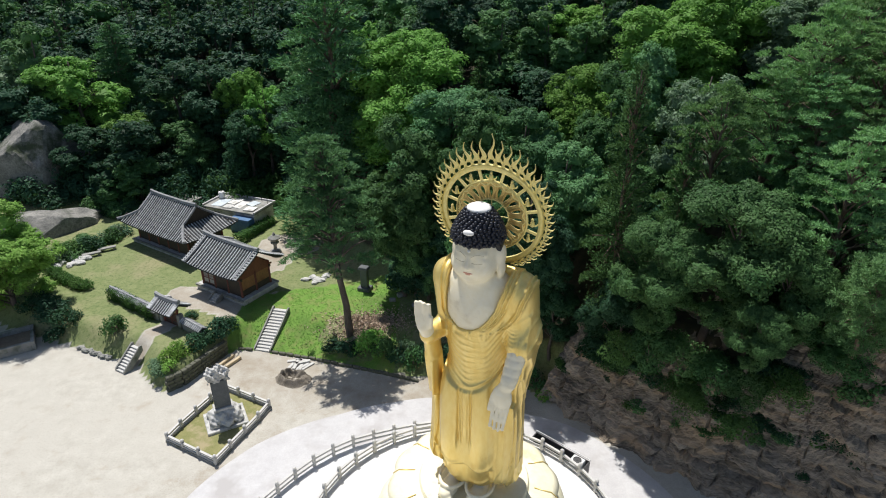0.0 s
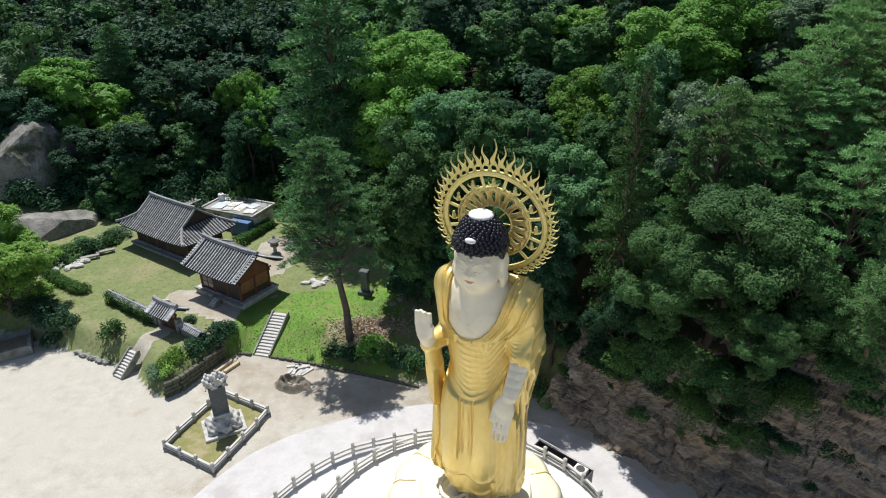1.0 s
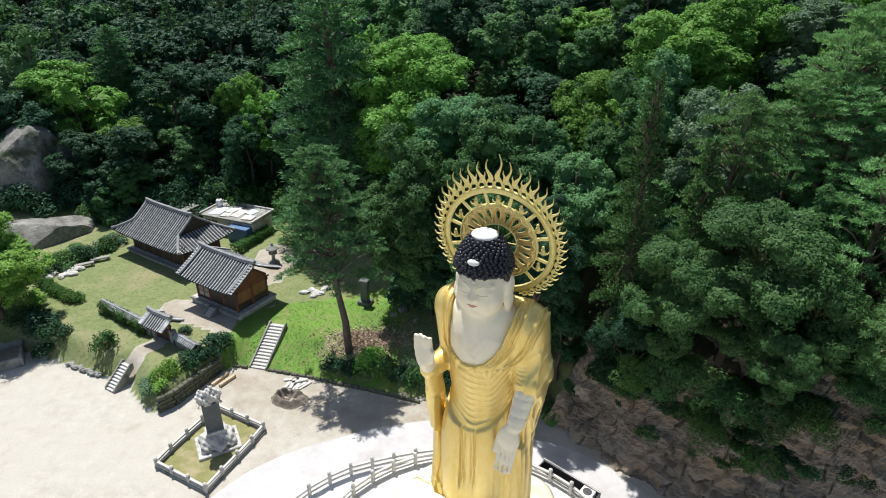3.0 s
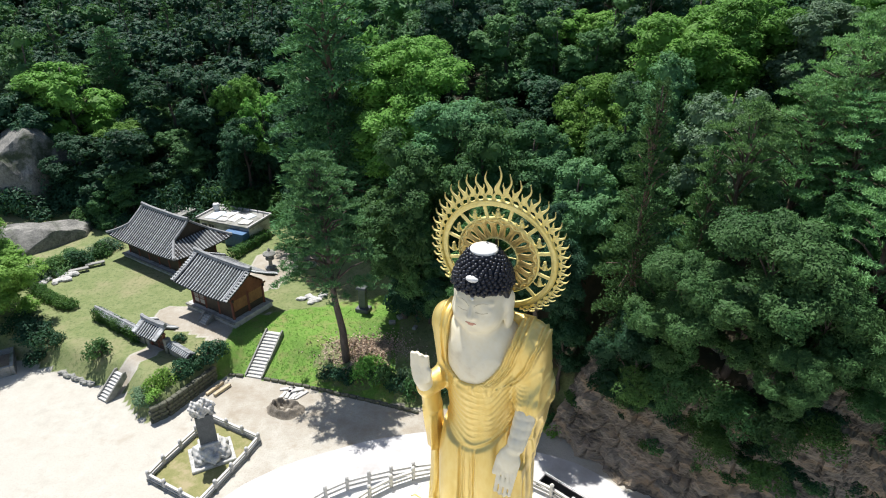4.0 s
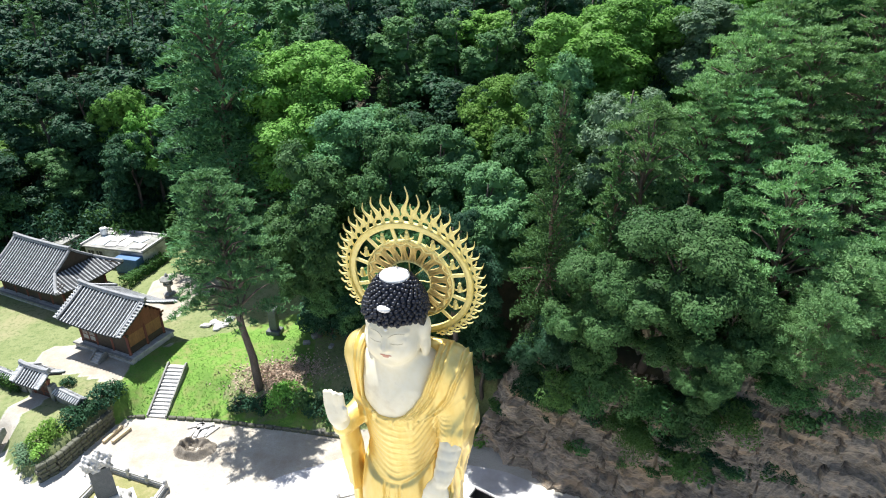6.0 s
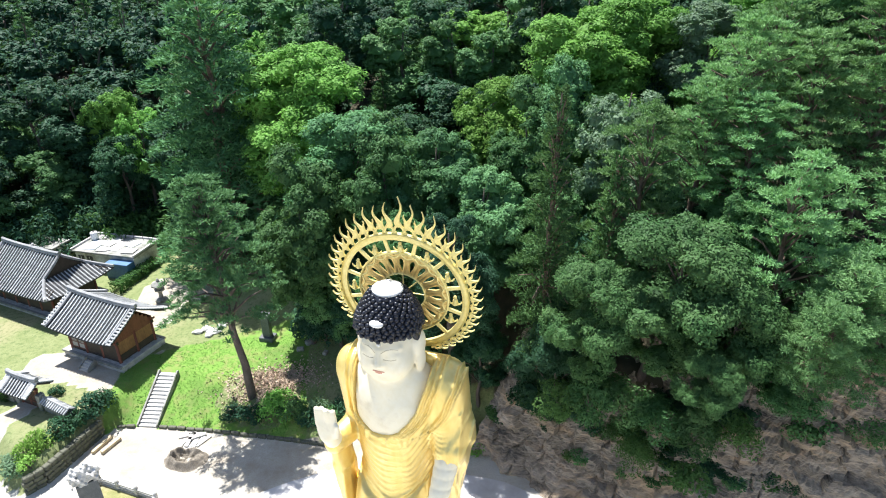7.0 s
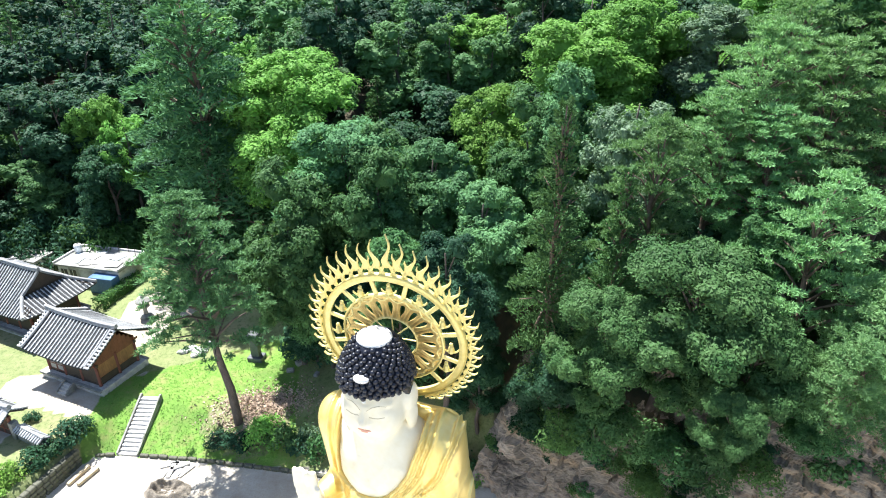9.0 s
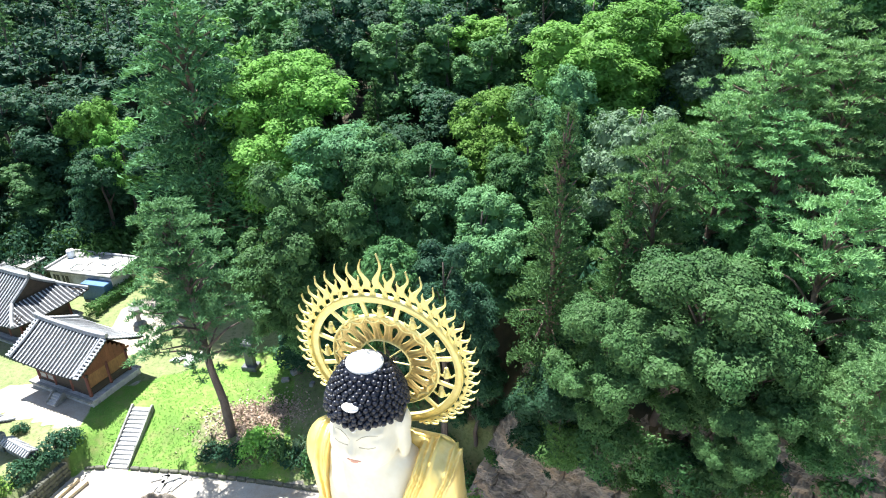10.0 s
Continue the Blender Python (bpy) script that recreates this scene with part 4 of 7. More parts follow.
def fence_line(points, label, group, spacing=1.75, high=1.05, mat=None):
    """A stone balustrade along a line of ground points: posts with caps, two rails a bay."""
    mat = mat or STONE
    pts = [Vector(p) for p in points]
    lengths = [0.0]
    for a, c in zip(pts, pts[1:]):
        lengths.append(lengths[-1] + (c - a).length)
    n = max(1, round(lengths[-1] / spacing))

    def at(s):
        k = max(j for j in range(len(pts) - 1) if lengths[j] <= s + 1e-6)
        return pts[k].lerp(pts[k + 1], (s - lengths[k]) / (lengths[k + 1] - lengths[k]))

    spots = [at(lengths[-1] * k / n) for k in range(n + 1)]
    if (spots[0] - spots[-1]).length < 0.1:
        spots[-1] = spots[0]
    root = thing("stone_fence", Matrix.Translation(spots[0]), label, "fence", group)
    first, rail = None, None
    for k, p in enumerate(spots):
        if k == n and p is spots[0]:
            break
        q = spots[min(k + 1, n)] if k < n else spots[n - 1]
        turn = math.degrees(math.atan2(q.y - p.y, q.x - p.x))
        m = Matrix.Translation(p - spots[0]) @ pose(0, 0, 0, 0, 0, turn)
        if first is None:
            bm = box(-0.12, 0.12, -0.12, 0.12, -0.4, high, 0.02)
            add_ring(bm, [(0.09, high - 0.01), (0.15, high + 0.04), (0.16, high + 0.1), (0.1, high + 0.17), (0.03, high + 0.2)], 8, spin=0.4)
            first = part("post", bm, mat, root)
            first.matrix_basis = m
        else:
            again("post", first.data, m, root)
    for k in range(n):
        p, q = spots[k], spots[k + 1]
        d = q - p
        turn, rise = math.degrees(math.atan2(d.y, d.x)), math.degrees(math.atan2(d.z, d.xy.length))
        for z, thick in ((0.28, 0.085), (0.74, 0.095)):
            m = Matrix.Translation(p - spots[0] + Vector((0, 0, z * high))) @ pose(0, 0, 0, 0, -rise, turn) @ Matrix.Diagonal((d.length - 0.2, thick, thick * 0.9, 1)) @ Matrix.Translation((0.5 + 0.1 / d.length, 0, 0))
            if rail is None:
                rail = part("rail", box(-0.5, 0.5, -1, 1, -1, 1, 0), mat, root)
                rail.matrix_basis = m
            else:
                again("rail", rail.data, m, root)
    return root


fence_line([(TERRACE[0] + 10.7 * math.cos(radians(a)), TERRACE[1] + 10.7 * math.sin(radians(a)), 2.6) for a in range(-108, 253, 4)], "white stone balustrade round the terrace", "terrace fences")
RAMP = [(-0.6, 38.2, 2.45), (-2.1, 38.1, 2.3), (-4.8, 37.9, 1.8), (-7.6, 37.6, 1.1), (-9.8, 36.7, 0.6), (-11.75, 35.0, 0.2), (-13.8, 32.4, 0.05), (-15.4, 28.5, 0.05), (-16.0, 24.0, 0.05)]
fence_line(RAMP, "white stone balustrade along the curved ramp", "terrace fences")
ribbon("ramp", [around(a, 11.2) for a in (102, 107, 118, 129, 137, 147, 158, 173, 188)], [(p[0], p[1]) for p in RAMP],
       lambda x, y: float(np.interp(math.degrees(math.atan2(y - HUB[1], x - HUB[0])) % 360, [100, 106, 118, 128, 137, 146, 158], [2.5, 2.3, 1.8, 1.1, 0.6, 0.25, 0.1])) - 0.06,
       PAVING, "white paved ramp curving up to the terrace", "ramp", 1.0)


# ---- trees ----
rng = np.random.default_rng(7)


def unit(v):
    return v / (np.linalg.norm(v, axis=-1, keepdims=True) + 1e-9)


def leaf_mesh(name, at, out, length, width, along=None, three=False, jitter=0.75):
    """Many small folded leaves: one quad each at the points, facing out."""
    n = len(at)
    normal = unit(out + jitter * rng.normal(size=(n, 3)))
    side = unit(np.cross(normal, rng.normal(size=(n, 3)))) if along is None else unit(along + 0.35 * rng.normal(size=(n, 3)))
    other = unit(np.cross(normal, side))
    size = rng.uniform(0.7, 1.35, (n, 1))
    a, c = side * length * size * 0.5, other * width * size * 0.5
    droop = normal * length * size * 0.12
    if three:
        verts = np.stack([at - a - droop, at + a * 0.2 + c * 1.1, at + a - c * 0.5], 1).reshape(-1, 3)
        return mesh_of(name, verts, np.arange(3 * n).reshape(n, 3))
    verts = np.stack([at - a - droop, at + c, at + a - droop, at - c], 1).reshape(-1, 3)
    return mesh_of(name, verts, np.arange(4 * n).reshape(n, 4))


def ball_points(n):
    return unit(rng.normal(size=(n, 3)))


def icosphere_data():
    bm = bmesh.new()
    bmesh.ops.create_icosphere(bm, subdivisions=1, radius=1.0)
    v, f = np.array([p.co for p in bm.verts]), np.array([[p.index for p in q.verts] for q in bm.faces])
    bm.free()
    return v, f


ICO = icosphere_data()
OCTA = (np.array([(1, 0, 0), (-1, 0, 0), (0, 1, 0), (0, -1, 0), (0, 0, 1), (0, 0, -1)], float), np.array([(0, 2, 4), (2, 1, 4), (1, 3, 4), (3, 0, 4), (2, 0, 5), (1, 2, 5), (3, 1, 5), (0, 3, 5)]))


def broad_crown(name, count, lumps, length=0.3, reach=4.0, low=1.4, high=14.0, three=False, n2=12):
    """A crown of billows, each of them a cluster of small leafy clumps, with gaps between; 14 m high and 9 m across before scaling."""
    mid, half = low + (high - low) * 0.46, (high - low) * 0.54
    d = ball_points(lumps * 5)
    d = d[d[:, 2] > -0.7][:lumps]
    n1 = len(d)
    grow = np.where(rng.uniform(size=(n1, 1)) < 0.2, rng.uniform(0.25, 0.5, (n1, 1)), rng.uniform(0.58, 0.8, (n1, 1)))
    big = d * grow * np.array([reach, reach, half]) + np.array([0, 0, mid])
    big_r = rng.uniform(0.75, 1.25, n1) * reach * 0.34 * (20 / lumps) ** 0.4
    # small clumps over the upper and outer side of every billow
    way = ball_points(n1 * n2) + 0.55 * np.repeat(d, n2, 0) + np.array([0, 0, 0.4])
    way = unit(way)
    own = np.repeat(np.arange(n1), n2)
    centre = big[own] + way * big_r[own][:, None] * rng.uniform(0.72, 1.08, (n1 * n2, 1))
    r = big_r[own] * rng.uniform(0.26, 0.48, n1 * n2)
    kept = centre[:, 2] > low
    for k in range(n1):
        kept &= (np.linalg.norm(centre - big[k], axis=1) > 0.66 * big_r[k]) | (own == k)
    centre, r, way = centre[kept], r[kept], way[kept]
    squash = np.array([1.1, 1.1, 0.82])
    pick = rng.choice(len(r), count, p=r ** 2 / (r ** 2).sum())
    w = unit(ball_points(count) + 0.5 * way[pick] + np.array([0, 0, 0.35]))
    at = centre[pick] + w * rng.uniform(0.7, 1.22, (count, 1)) * r[pick][:, None] * squash
    # and a thinner cover of leaves all over the billows themselves
    extra = count // 3
    pick = rng.choice(n1, extra, p=big_r ** 2 / (big_r ** 2).sum())
    w1 = ball_points(extra)
    at1 = big[pick] + w1 * rng.uniform(0.74, 1.0, (extra, 1)) * big_r[pick][:, None] * squash
    at, w = np.concatenate([at, at1]), np.concatenate([w, w1])
    me = leaf_mesh(name, at, 1.2 * w + np.array([0, 0, 0.55]), length, length * 0.62, three=three, jitter=0.4)
    # the leafy bulk inside
    core, faces = [], []
    for (v, f), where, size in ((ICO, big, big_r * 0.66), (OCTA, centre, r * 0.74)):
        for k in range(len(size)):
            faces.append(f + sum(map(len, core)) if k == 0 else faces[-1] + len(v))
            core.append(where[k] + v * size[k] * squash * (1 + 0.2 * np.sin(v[:, :1] * 5 + k) * np.cos(v[:, 1:2] * 4 + k)))
    core, faces = np.concatenate(core), np.concatenate(faces)
    old = np.array([p.co for p in me.vertices])
    step = 3 if three else 4
    polys = np.arange(len(old)).reshape(-1, step).tolist() + (faces + len(old)).tolist()
    return mesh_of(name, np.concatenate([old, core]), polys), big


def trunk_mesh(targets, height, radius, lean=(0, 0), low=3.5, limbs=9):
    bm = bmesh.new()
    top = Vector((lean[0], lean[1], height))
    spine = [Vector((0, 0, -9.0))] + [top * (k / 6) + Vector((0.18 * math.sin(k * 1.9), 0.18 * math.cos(k * 2.3), 0)) * (k > 0) for k in range(7)]
    add_tube(bm, spine, [radius * 1.35] + [radius * (1.15 - 0.95 * k / 6) for k in range(7)], 8)
    order = rng.permutation(len(targets))[:limbs]
    for k in order:
        goal = Vector(targets[k])
        t = min(0.85, max(low / height, (goal.z - 2.0) / height))
        foot = top * t
        bend = foot.lerp(goal, 0.5) + Vector((0, 0, 0.4))
        add_tube(bm, [foot, bend, goal], [radius * 0.42 * (1 - 0.5 * t), radius * 0.24, radius * 0.08], 5)
    return bm


def spire_crown(name, count, length=0.42, reach=3.2, low=1.2, high=16.0, taper=0.75, three=False, boughs=74, fan=0.16):
    """A pine: whorls of spreading, slightly drooping boughs of uneven length."""
    at, out, along, tips = [], [], [], []
    for k in range(boughs):
        t = k / boughs
        z = low + (high - low) * t ** 0.9
        a = k * 2.399 + rng.uniform(-0.4, 0.4)
        r = reach * (1 - t) ** taper * rng.uniform(0.5, 1.12) + 0.3
        n = int(count / boughs * (0.35 + 1.3 * (1 - t)))
        u = rng.uniform(0.08, 1.0, n) ** 0.72
        spread = rng.normal(0, fan, n) * (0.45 + u) * r * (1.15 - 0.7 * u)
        lift = 0.35 * r * u * (0.4 if t > 0.6 else 0.05) - 0.26 * r * u ** 2
        way, across = np.array([math.cos(a), math.sin(a), 0]), np.array([-math.sin(a), math.cos(a), 0])
        p = way * (u * r)[:, None] + across * spread[:, None] + np.array([0, 0, 1.0]) * (z + lift + rng.normal(0, 0.1, n))[:, None]
        at.append(p)
        out.append(np.tile([0, 0, 1.0], (n, 1)) + 0.4 * way)
        along.append(np.tile(way + np.array([0, 0, 0.3]), (n, 1)) + 0.5 * rng.normal(size=(n, 3)))
        tips.append(way * r * 0.8 + np.array([0, 0, z]))
    return leaf_mesh(name, np.concatenate(at), np.concatenate(out), length, length * 0.34, np.concatenate(along), three), tips


def layer_crown(name, count, pads=26, length=0.42, reach=4.2, low=5.0, high=14.0, three=False, shape=2.2, tufts=11):
    """A red pine: flat sprays of needle tufts at the ends of bare crooked limbs."""
    at, out, along, centre = [], [], [], []
    for k in range(pads):
        t = k / (pads - 1)
        z = low + (high - low) * t + rng.uniform(-0.3, 0.3)
        a = k * 2.399 + rng.uniform(-0.4, 0.4)
        far = reach * math.sqrt(max(0.02, 1 - t ** shape)) * rng.uniform(0.4, 1.0)
        c = np.array([far * math.cos(a), far * math.sin(a), z])
        rx, ry = rng.uniform(1.1, 2.2), rng.uniform(0.7, 1.3)
        n = count // pads
        rad, ang = np.sqrt(rng.uniform(0, 1, tufts)), rng.uniform(0, 2 * math.pi, tufts)
        spot = np.stack([rx * rad * np.cos(ang), ry * rad * np.sin(ang), 0.22 * (1 - rad ** 2) + rng.normal(0, 0.1, tufts) - 0.2 * rad * (np.cos(ang) > 0)], -1)
        size = rng.uniform(0.3, 0.56, tufts)
        pick = rng.integers(tufts, size=n)
        w = ball_points(n)
        w[:, 2] = np.abs(w[:, 2]) - 0.15
        p = spot[pick] + w * size[pick][:, None] * rng.uniform(0.25, 1.05, (n, 1)) * np.array([1.15, 1.0, 0.5])
        turn = np.array([[math.cos(a), math.sin(a), 0], [-math.sin(a), math.cos(a), 0], [0, 0, 1]])
        at.append(p @ turn + c)
        spray = unit(w * np.array([1, 1, 0.7]) + np.array([0.35, 0, 0.25])) @ turn
        out.append(np.array([0, 0, 1.0]) + 0.5 * spray)
        along.append(spray + 0.3 * rng.normal(size=(n, 3)))
        centre.append(c)
    return leaf_mesh(name, np.concatenate(at), np.concatenate(out), length, length * 0.3, np.concatenate(along), three, 0.4), centre


KIND = {
    "bright": ("fresh bright green broadleaf tree with a rounded crown", "tree"),
    "mid": ("green broadleaf tree with a dense uneven crown", "tree"),
    "dark": ("dark green broadleaf tree on the wooded slope, shade put into its leaf colour", "tree"),
    "grey": ("broadleaf tree with silvery green leaves", "tree"),
    "pine": ("dark green pine with spreading boughs", "pine tree"),
    "fir": ("broad dark conifer with drooping layered boughs", "conifer"),
    "deep": ("great spreading broadleaf tree leaning over the rock face", "tree"),
    "layer": ("red pine with flat layered pads of needles", "pine tree"),
    "sage": ("broadleaf tree with a wide grey-green crown", "tree"),
    "yellow": ("broad tree with light yellow-green foliage", "tree"),
}
MADE, FAR, FAR_MESH = {}, {}, []


def copy_at(ob, m):
    """A copy at exactly the pose and size m."""
    return copy_thing(ob, m @ Matrix.Diagonal([1 / s for s in ob.scale] + [1]))


def make_tree(kind, variant, tier):
    """tier: 0 close to the way, 1 in the middle distance, 2 far, 3 the farthest rows."""
    if kind == "pine":
        me, goals = spire_crown("crown", (14000, 13000, 9000, 2200)[tier], (0.32, 0.34, 0.42, 0.62)[tier], three=True, boughs=(84, 74, 60, 40)[tier], fan=0.26)
        bm = trunk_mesh(goals, 15.6, 0.24, limbs=(40, 26, 10, 4)[tier], low=4.0)
        bark = PINE_BARK
    elif kind == "fir":
        me, goals = spire_crown("crown", 24000, 0.4, 4.4, 0.6, three=True, boughs=70, fan=0.3, taper=0.4)
        bm = trunk_mesh(goals, 15.6, 0.28, limbs=24, low=3.0)
        bark = PINE_BARK
    elif kind == "layer":
        me, goals = layer_crown("crown", (22000, 15000, 8000, 2000)[tier], 46, (0.3, 0.34, 0.42, 0.62)[tier], three=True)
        bm = trunk_mesh(goals, 13.4, 0.26, (0.5, 0.3), limbs=(34, 30, 10, 4)[tier], low=4.0)
        bark = PINE_BARK
    else:
        me, goals = broad_crown("crown", (24000, 11500, 5200, 800)[tier], (26, 20, 16, 10)[tier], (0.22, 0.29, 0.4, 0.74)[tier], three=True, n2=(12, 12, 10, 7)[tier])
        bm = trunk_mesh(goals, 11.5, 0.26, limbs=(14, 9, 5, 3)[tier])
        bark = BARK
    root = thing("pine_tree" if kind in ("pine", "layer", "fir") else "tree", pose(0, 0, 0), KIND[kind][0], KIND[kind][1], "trees of the wooded hillside")
    part("trunk", bm, bark, root, smooth=True)
    solid("crown", me, LEAF[kind], root)
    return root


def plant(kind, x, y, top, reach, tier=None, sink=0.3, variants=2):
    """A tree whose crown ends at the height top and is reach wide from its middle."""
    full = {"pine": (16.0, 3.2), "fir": (16.0, 4.5), "layer": (14.4, 4.9)}.get(kind, (14.4, 4.7))
    z = float(ground_height(x, y)) - sink
    if tier is None:
        tier = 0 if (y < 50 and x > -30) or (reach > 6.4 and y < 85) else 1 if y < 75 else 2 if y < 112 else 3
    key = (kind, int(rng.integers(variants)), tier)
    turn = rng.uniform(0, 360)
    wide = reach / full[1]
    tall = min(max((top - z) / full[0], 0.8 * wide), 1.2 * wide)      # the stem runs on into the slope
    m = pose(x, y, top - tall * full[0], 0, 0, turn) @ Matrix.Diagonal((wide, wide, tall, 1))
    if tier == 3:
        if key not in FAR:
            root = make_tree(*key)
            FAR[key] = [(np.array([v.co for v in o.data.vertices]), [list(p.vertices) for p in o.data.polygons], o.data.materials[0]) for o in root.children]
            for o in [*root.children, root]:
                bpy.data.objects.remove(o)
        mm = np.array(m)
        for v, f, mat in FAR[key]:
            FAR_MESH.append((v @ mm[:3, :3].T + mm[:3, 3], f, mat))
        return None
    if key in MADE:
        return copy_at(MADE[key], m)
    MADE[key] = make_tree(*key)
    MADE[key].matrix_basis = m
    return MADE[key]


# trees that stand out, by kind, place, height of the tip, and reach
# some trees in shady spots are "dark", with that shade in their leaf colour
HEROES = [
    ("bright", -3.6, 75, 30.4, 9.6), ("bright", 16.0, 69, 27.4, 5.6), ("bright", 24.0, 67, 34.0, 9.6), ("bright", 31.0, 68, 35.6, 8.6), ("bright", 33.0, 92, 36, 8.0),
    ("bright", -31.8, 97, 22.6, 4.4), ("bright", -27.2, 93, 21.2, 3.8), ("bright", -59.5, 100, 25.2, 7.6), ("mid", -66.0, 102, 28.6, 7.0), ("mid", 3.6, 59.5, 26.0, 5.2), ("mid", -4.4, 58.4, 23.4, 5.2), ("dark", -3.2, 59.0, 9.5, 2.6), ("dark", -5.4, 66.0, 10.0, 3.0), ("mid", -1.6, 57.6, 15.0, 3.4),
    ("sage", 8.8, 62, 24.4, 5.2), ("sage", 11.6, 53, 23.4, 4.8), ("dark", 7.8, 47.6, 22.0, 4.3), ("mid", 4.4, 50.8, 20.5, 4.4),
    ("dark", 15.2, 42.0, 16.4, 4.0), ("dark", 24.6, 37.4, 15.0, 4.2), ("mid", -40.0, 93, 14.6, 4.8), ("dark", -29.4, 90, 17.6, 4.6), ("mid", -50, 107, 17.0, 5.4),
    ("grey", 22.8, 51.5, 31.4, 4.4), ("pine", 14.4, 44.2, 30.6, 3.3), ("pine", 18.6, 43.4, 26.4, 3.0), ("fir", -14.2, 76, 34.4, 9.8), ("sage", 0.8, 63.0, 26.9, 7.2), ("pine", -7.2, 88, 29.6, 5.0), ("fir", -58.0, 112, 26.0, 5.6),
    ("mid", 17.2, 60.5, 28.2, 4.2), ("sage", 21.0, 60.0, 30.6, 4.2), ("layer", 29.0, 46.0, 34.2, 5.4), ("layer", 21.2, 44.6, 28.8, 4.4), ("layer", 25.4, 44.8, 30.4, 4.6), ("layer", 32.6, 44.0, 33.4, 5.4),
    ("mid", 27.4, 35.0, 19.0, 3.8), ("layer", 31.0, 32.5, 21.5, 4.2), ("mid", 35.5, 29.5, 20.5, 4.2), ("layer", 34.5, 50, 35.0, 5.4), ("layer", 36.5, 42, 32.0, 5.2), ("layer", 39.5, 47, 36.0, 5.4), ("layer", 35.0, 37, 27.5, 4.6), 
    ("dark", 10.4, 47.6, 12.5, 3.2), ("dark", 4.4, 54.0, 12.5, 3.4), ("dark", 0.6, 56.0, 13.0, 3.6),
    ("layer", 27.4, 42.4, 29.8, 4.6), ("layer", 27.0, 35.6, 27.8, 4.8),  ("layer", 31.6, 31.6, 24.6, 4.2), ("mid", 24.8, 39.6, 25.8, 3.4),
]
STANDS = []
for kind, x, y, top, reach in HEROES:
    y += 0.3 * reach if y < 85 else 0
    plant(kind, x, y, top, reach)
    STANDS.append((x, y, reach))



def leaning_tree(kind, foot, tip, wide, tall):
    """A tree rooted at foot whose crown leans out towards tip."""
    foot, tip = Vector(foot), Vector(tip)
    m = Matrix.Translation(tip) @ (tip - foot).to_track_quat("Z", "Y").to_matrix().to_4x4() @ Matrix.Diagonal((wide, wide, tall, 1)) @ Matrix.Translation((0, 0, -14.4))
    key = (kind, 0, 0)
    if key in MADE:
        return copy_at(MADE[key], m)
    MADE[key] = make_tree(*key)
    MADE[key].matrix_basis = m
    return MADE[key]


# the great broadleaf tree over the rock face, and a small one below it
leaning_tree("deep", (21.0, 41.0, 9.6), (19.6, 35.4, 24.6), 1.1, 0.9)
leaning_tree("deep", (17.6, 42.6, 9.0), (14.9, 37.0, 21.2), 0.84, 0.82)
leaning_tree("deep", (23.2, 38.4, 9.6), (22.4, 32.8, 21.6), 0.74, 0.8)
leaning_tree("deep", (22.4, 36.4, 8.6), (19.8, 31.4, 18.0), 0.46, 0.46)
leaning_tree("layer", (30.0, 37.0, 10.0), (27.8, 32.0, 23.0), 0.86, 0.86)
leaning_tree("layer", (29.2, 35.6, 9.6), (25.2, 30.6, 21.8), 0.62, 0.74)
STANDS.append((19.2, 37.6, 5.6))

# the woods between and behind them
STANDS.append((-64.0, 86.0, 8.0))        # the great boulder
row, y = 0, 27.0
while y < 185:
    gap = 5.8 if y < 100 else 7.8
    row += 1
    for x in np.arange(-150, 130, gap):
        px, py = x + (row % 2) * gap / 2 + rng.uniform(-1.5, 1.5), y + rng.uniform(-1.5, 1.5)
        pick, grow, tall = rng.uniform(), rng.uniform(0.85, 1.25), rng.uniform(11.0, 15.5)
        z = float(ground_height(px, py))
        depth = py * 0.893 + (38.4 - z - 10) * 0.451
        if abs(px - 3) > depth * 0.75 + 7 or z < 2.75 or any(math.hypot(px - a, py - c) < 0.6 * (r + 3.6) for a, c, r in STANDS):
            continue
        if px < -8 and py < 86 and z < 3.3:
            continue
        # mostly "dark" on the left, where leaf colour stands for the deep shade
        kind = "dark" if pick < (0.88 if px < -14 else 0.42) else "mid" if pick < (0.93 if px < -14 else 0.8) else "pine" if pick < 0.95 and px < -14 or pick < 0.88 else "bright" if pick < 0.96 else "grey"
        top = z + tall * (1.12 if kind == "pine" else 1.0)
        if px < -25 and pick < 0.12:
            kind = "pine"
        if 45 < py < 84 and -12 < px < 34:
            top = min(top, 21.5 + 0.16 * (py - 55))
        if px > 14 and py < 62:
            kind = "layer" if pick < 0.35 else "mid"
            if py < 46:
                top = min(top, 15.5 + max(0, py - 27) * 0.62)
                if py < 34 or px > 27:
                    continue
        plant(kind, px, py, top, (3.6 if kind == "pine" else 4.3 if py < 72 else 5.3) * grow)
        STANDS.append((px, py, 3.6 if y < 100 else 5.0))
    y += gap * 0.9


def join_mass(name, pieces, label, category):
    """Many plants that nobody could count, as one object."""
    mats = list(dict.fromkeys(mat for _, _, mat in pieces))
    verts, faces, slots, start = [], [], [], 0
    for v, f, mat in pieces:
        verts.append(v)
        faces += [[i + start for i in q] for q in f]
        slots += [mats.index(mat)] * len(f)
        start += len(v)
    me = mesh_of(name, np.concatenate(verts), faces)
    ob = solid(name, me, mats)
    me.polygons.foreach_set("material_index", slots)
    return tagged(ob, label, category, kind="stuff")


join_mass("far_woods", FAR_MESH, "dense dark green woods on the far hillside", "woods")


# ---- tiled roofs ----
def drop(u):
    """How far a sagging roof has come down from ridge (0) to eave (1)."""
    return u ** 0.82 * 0.55 + u * 0.45


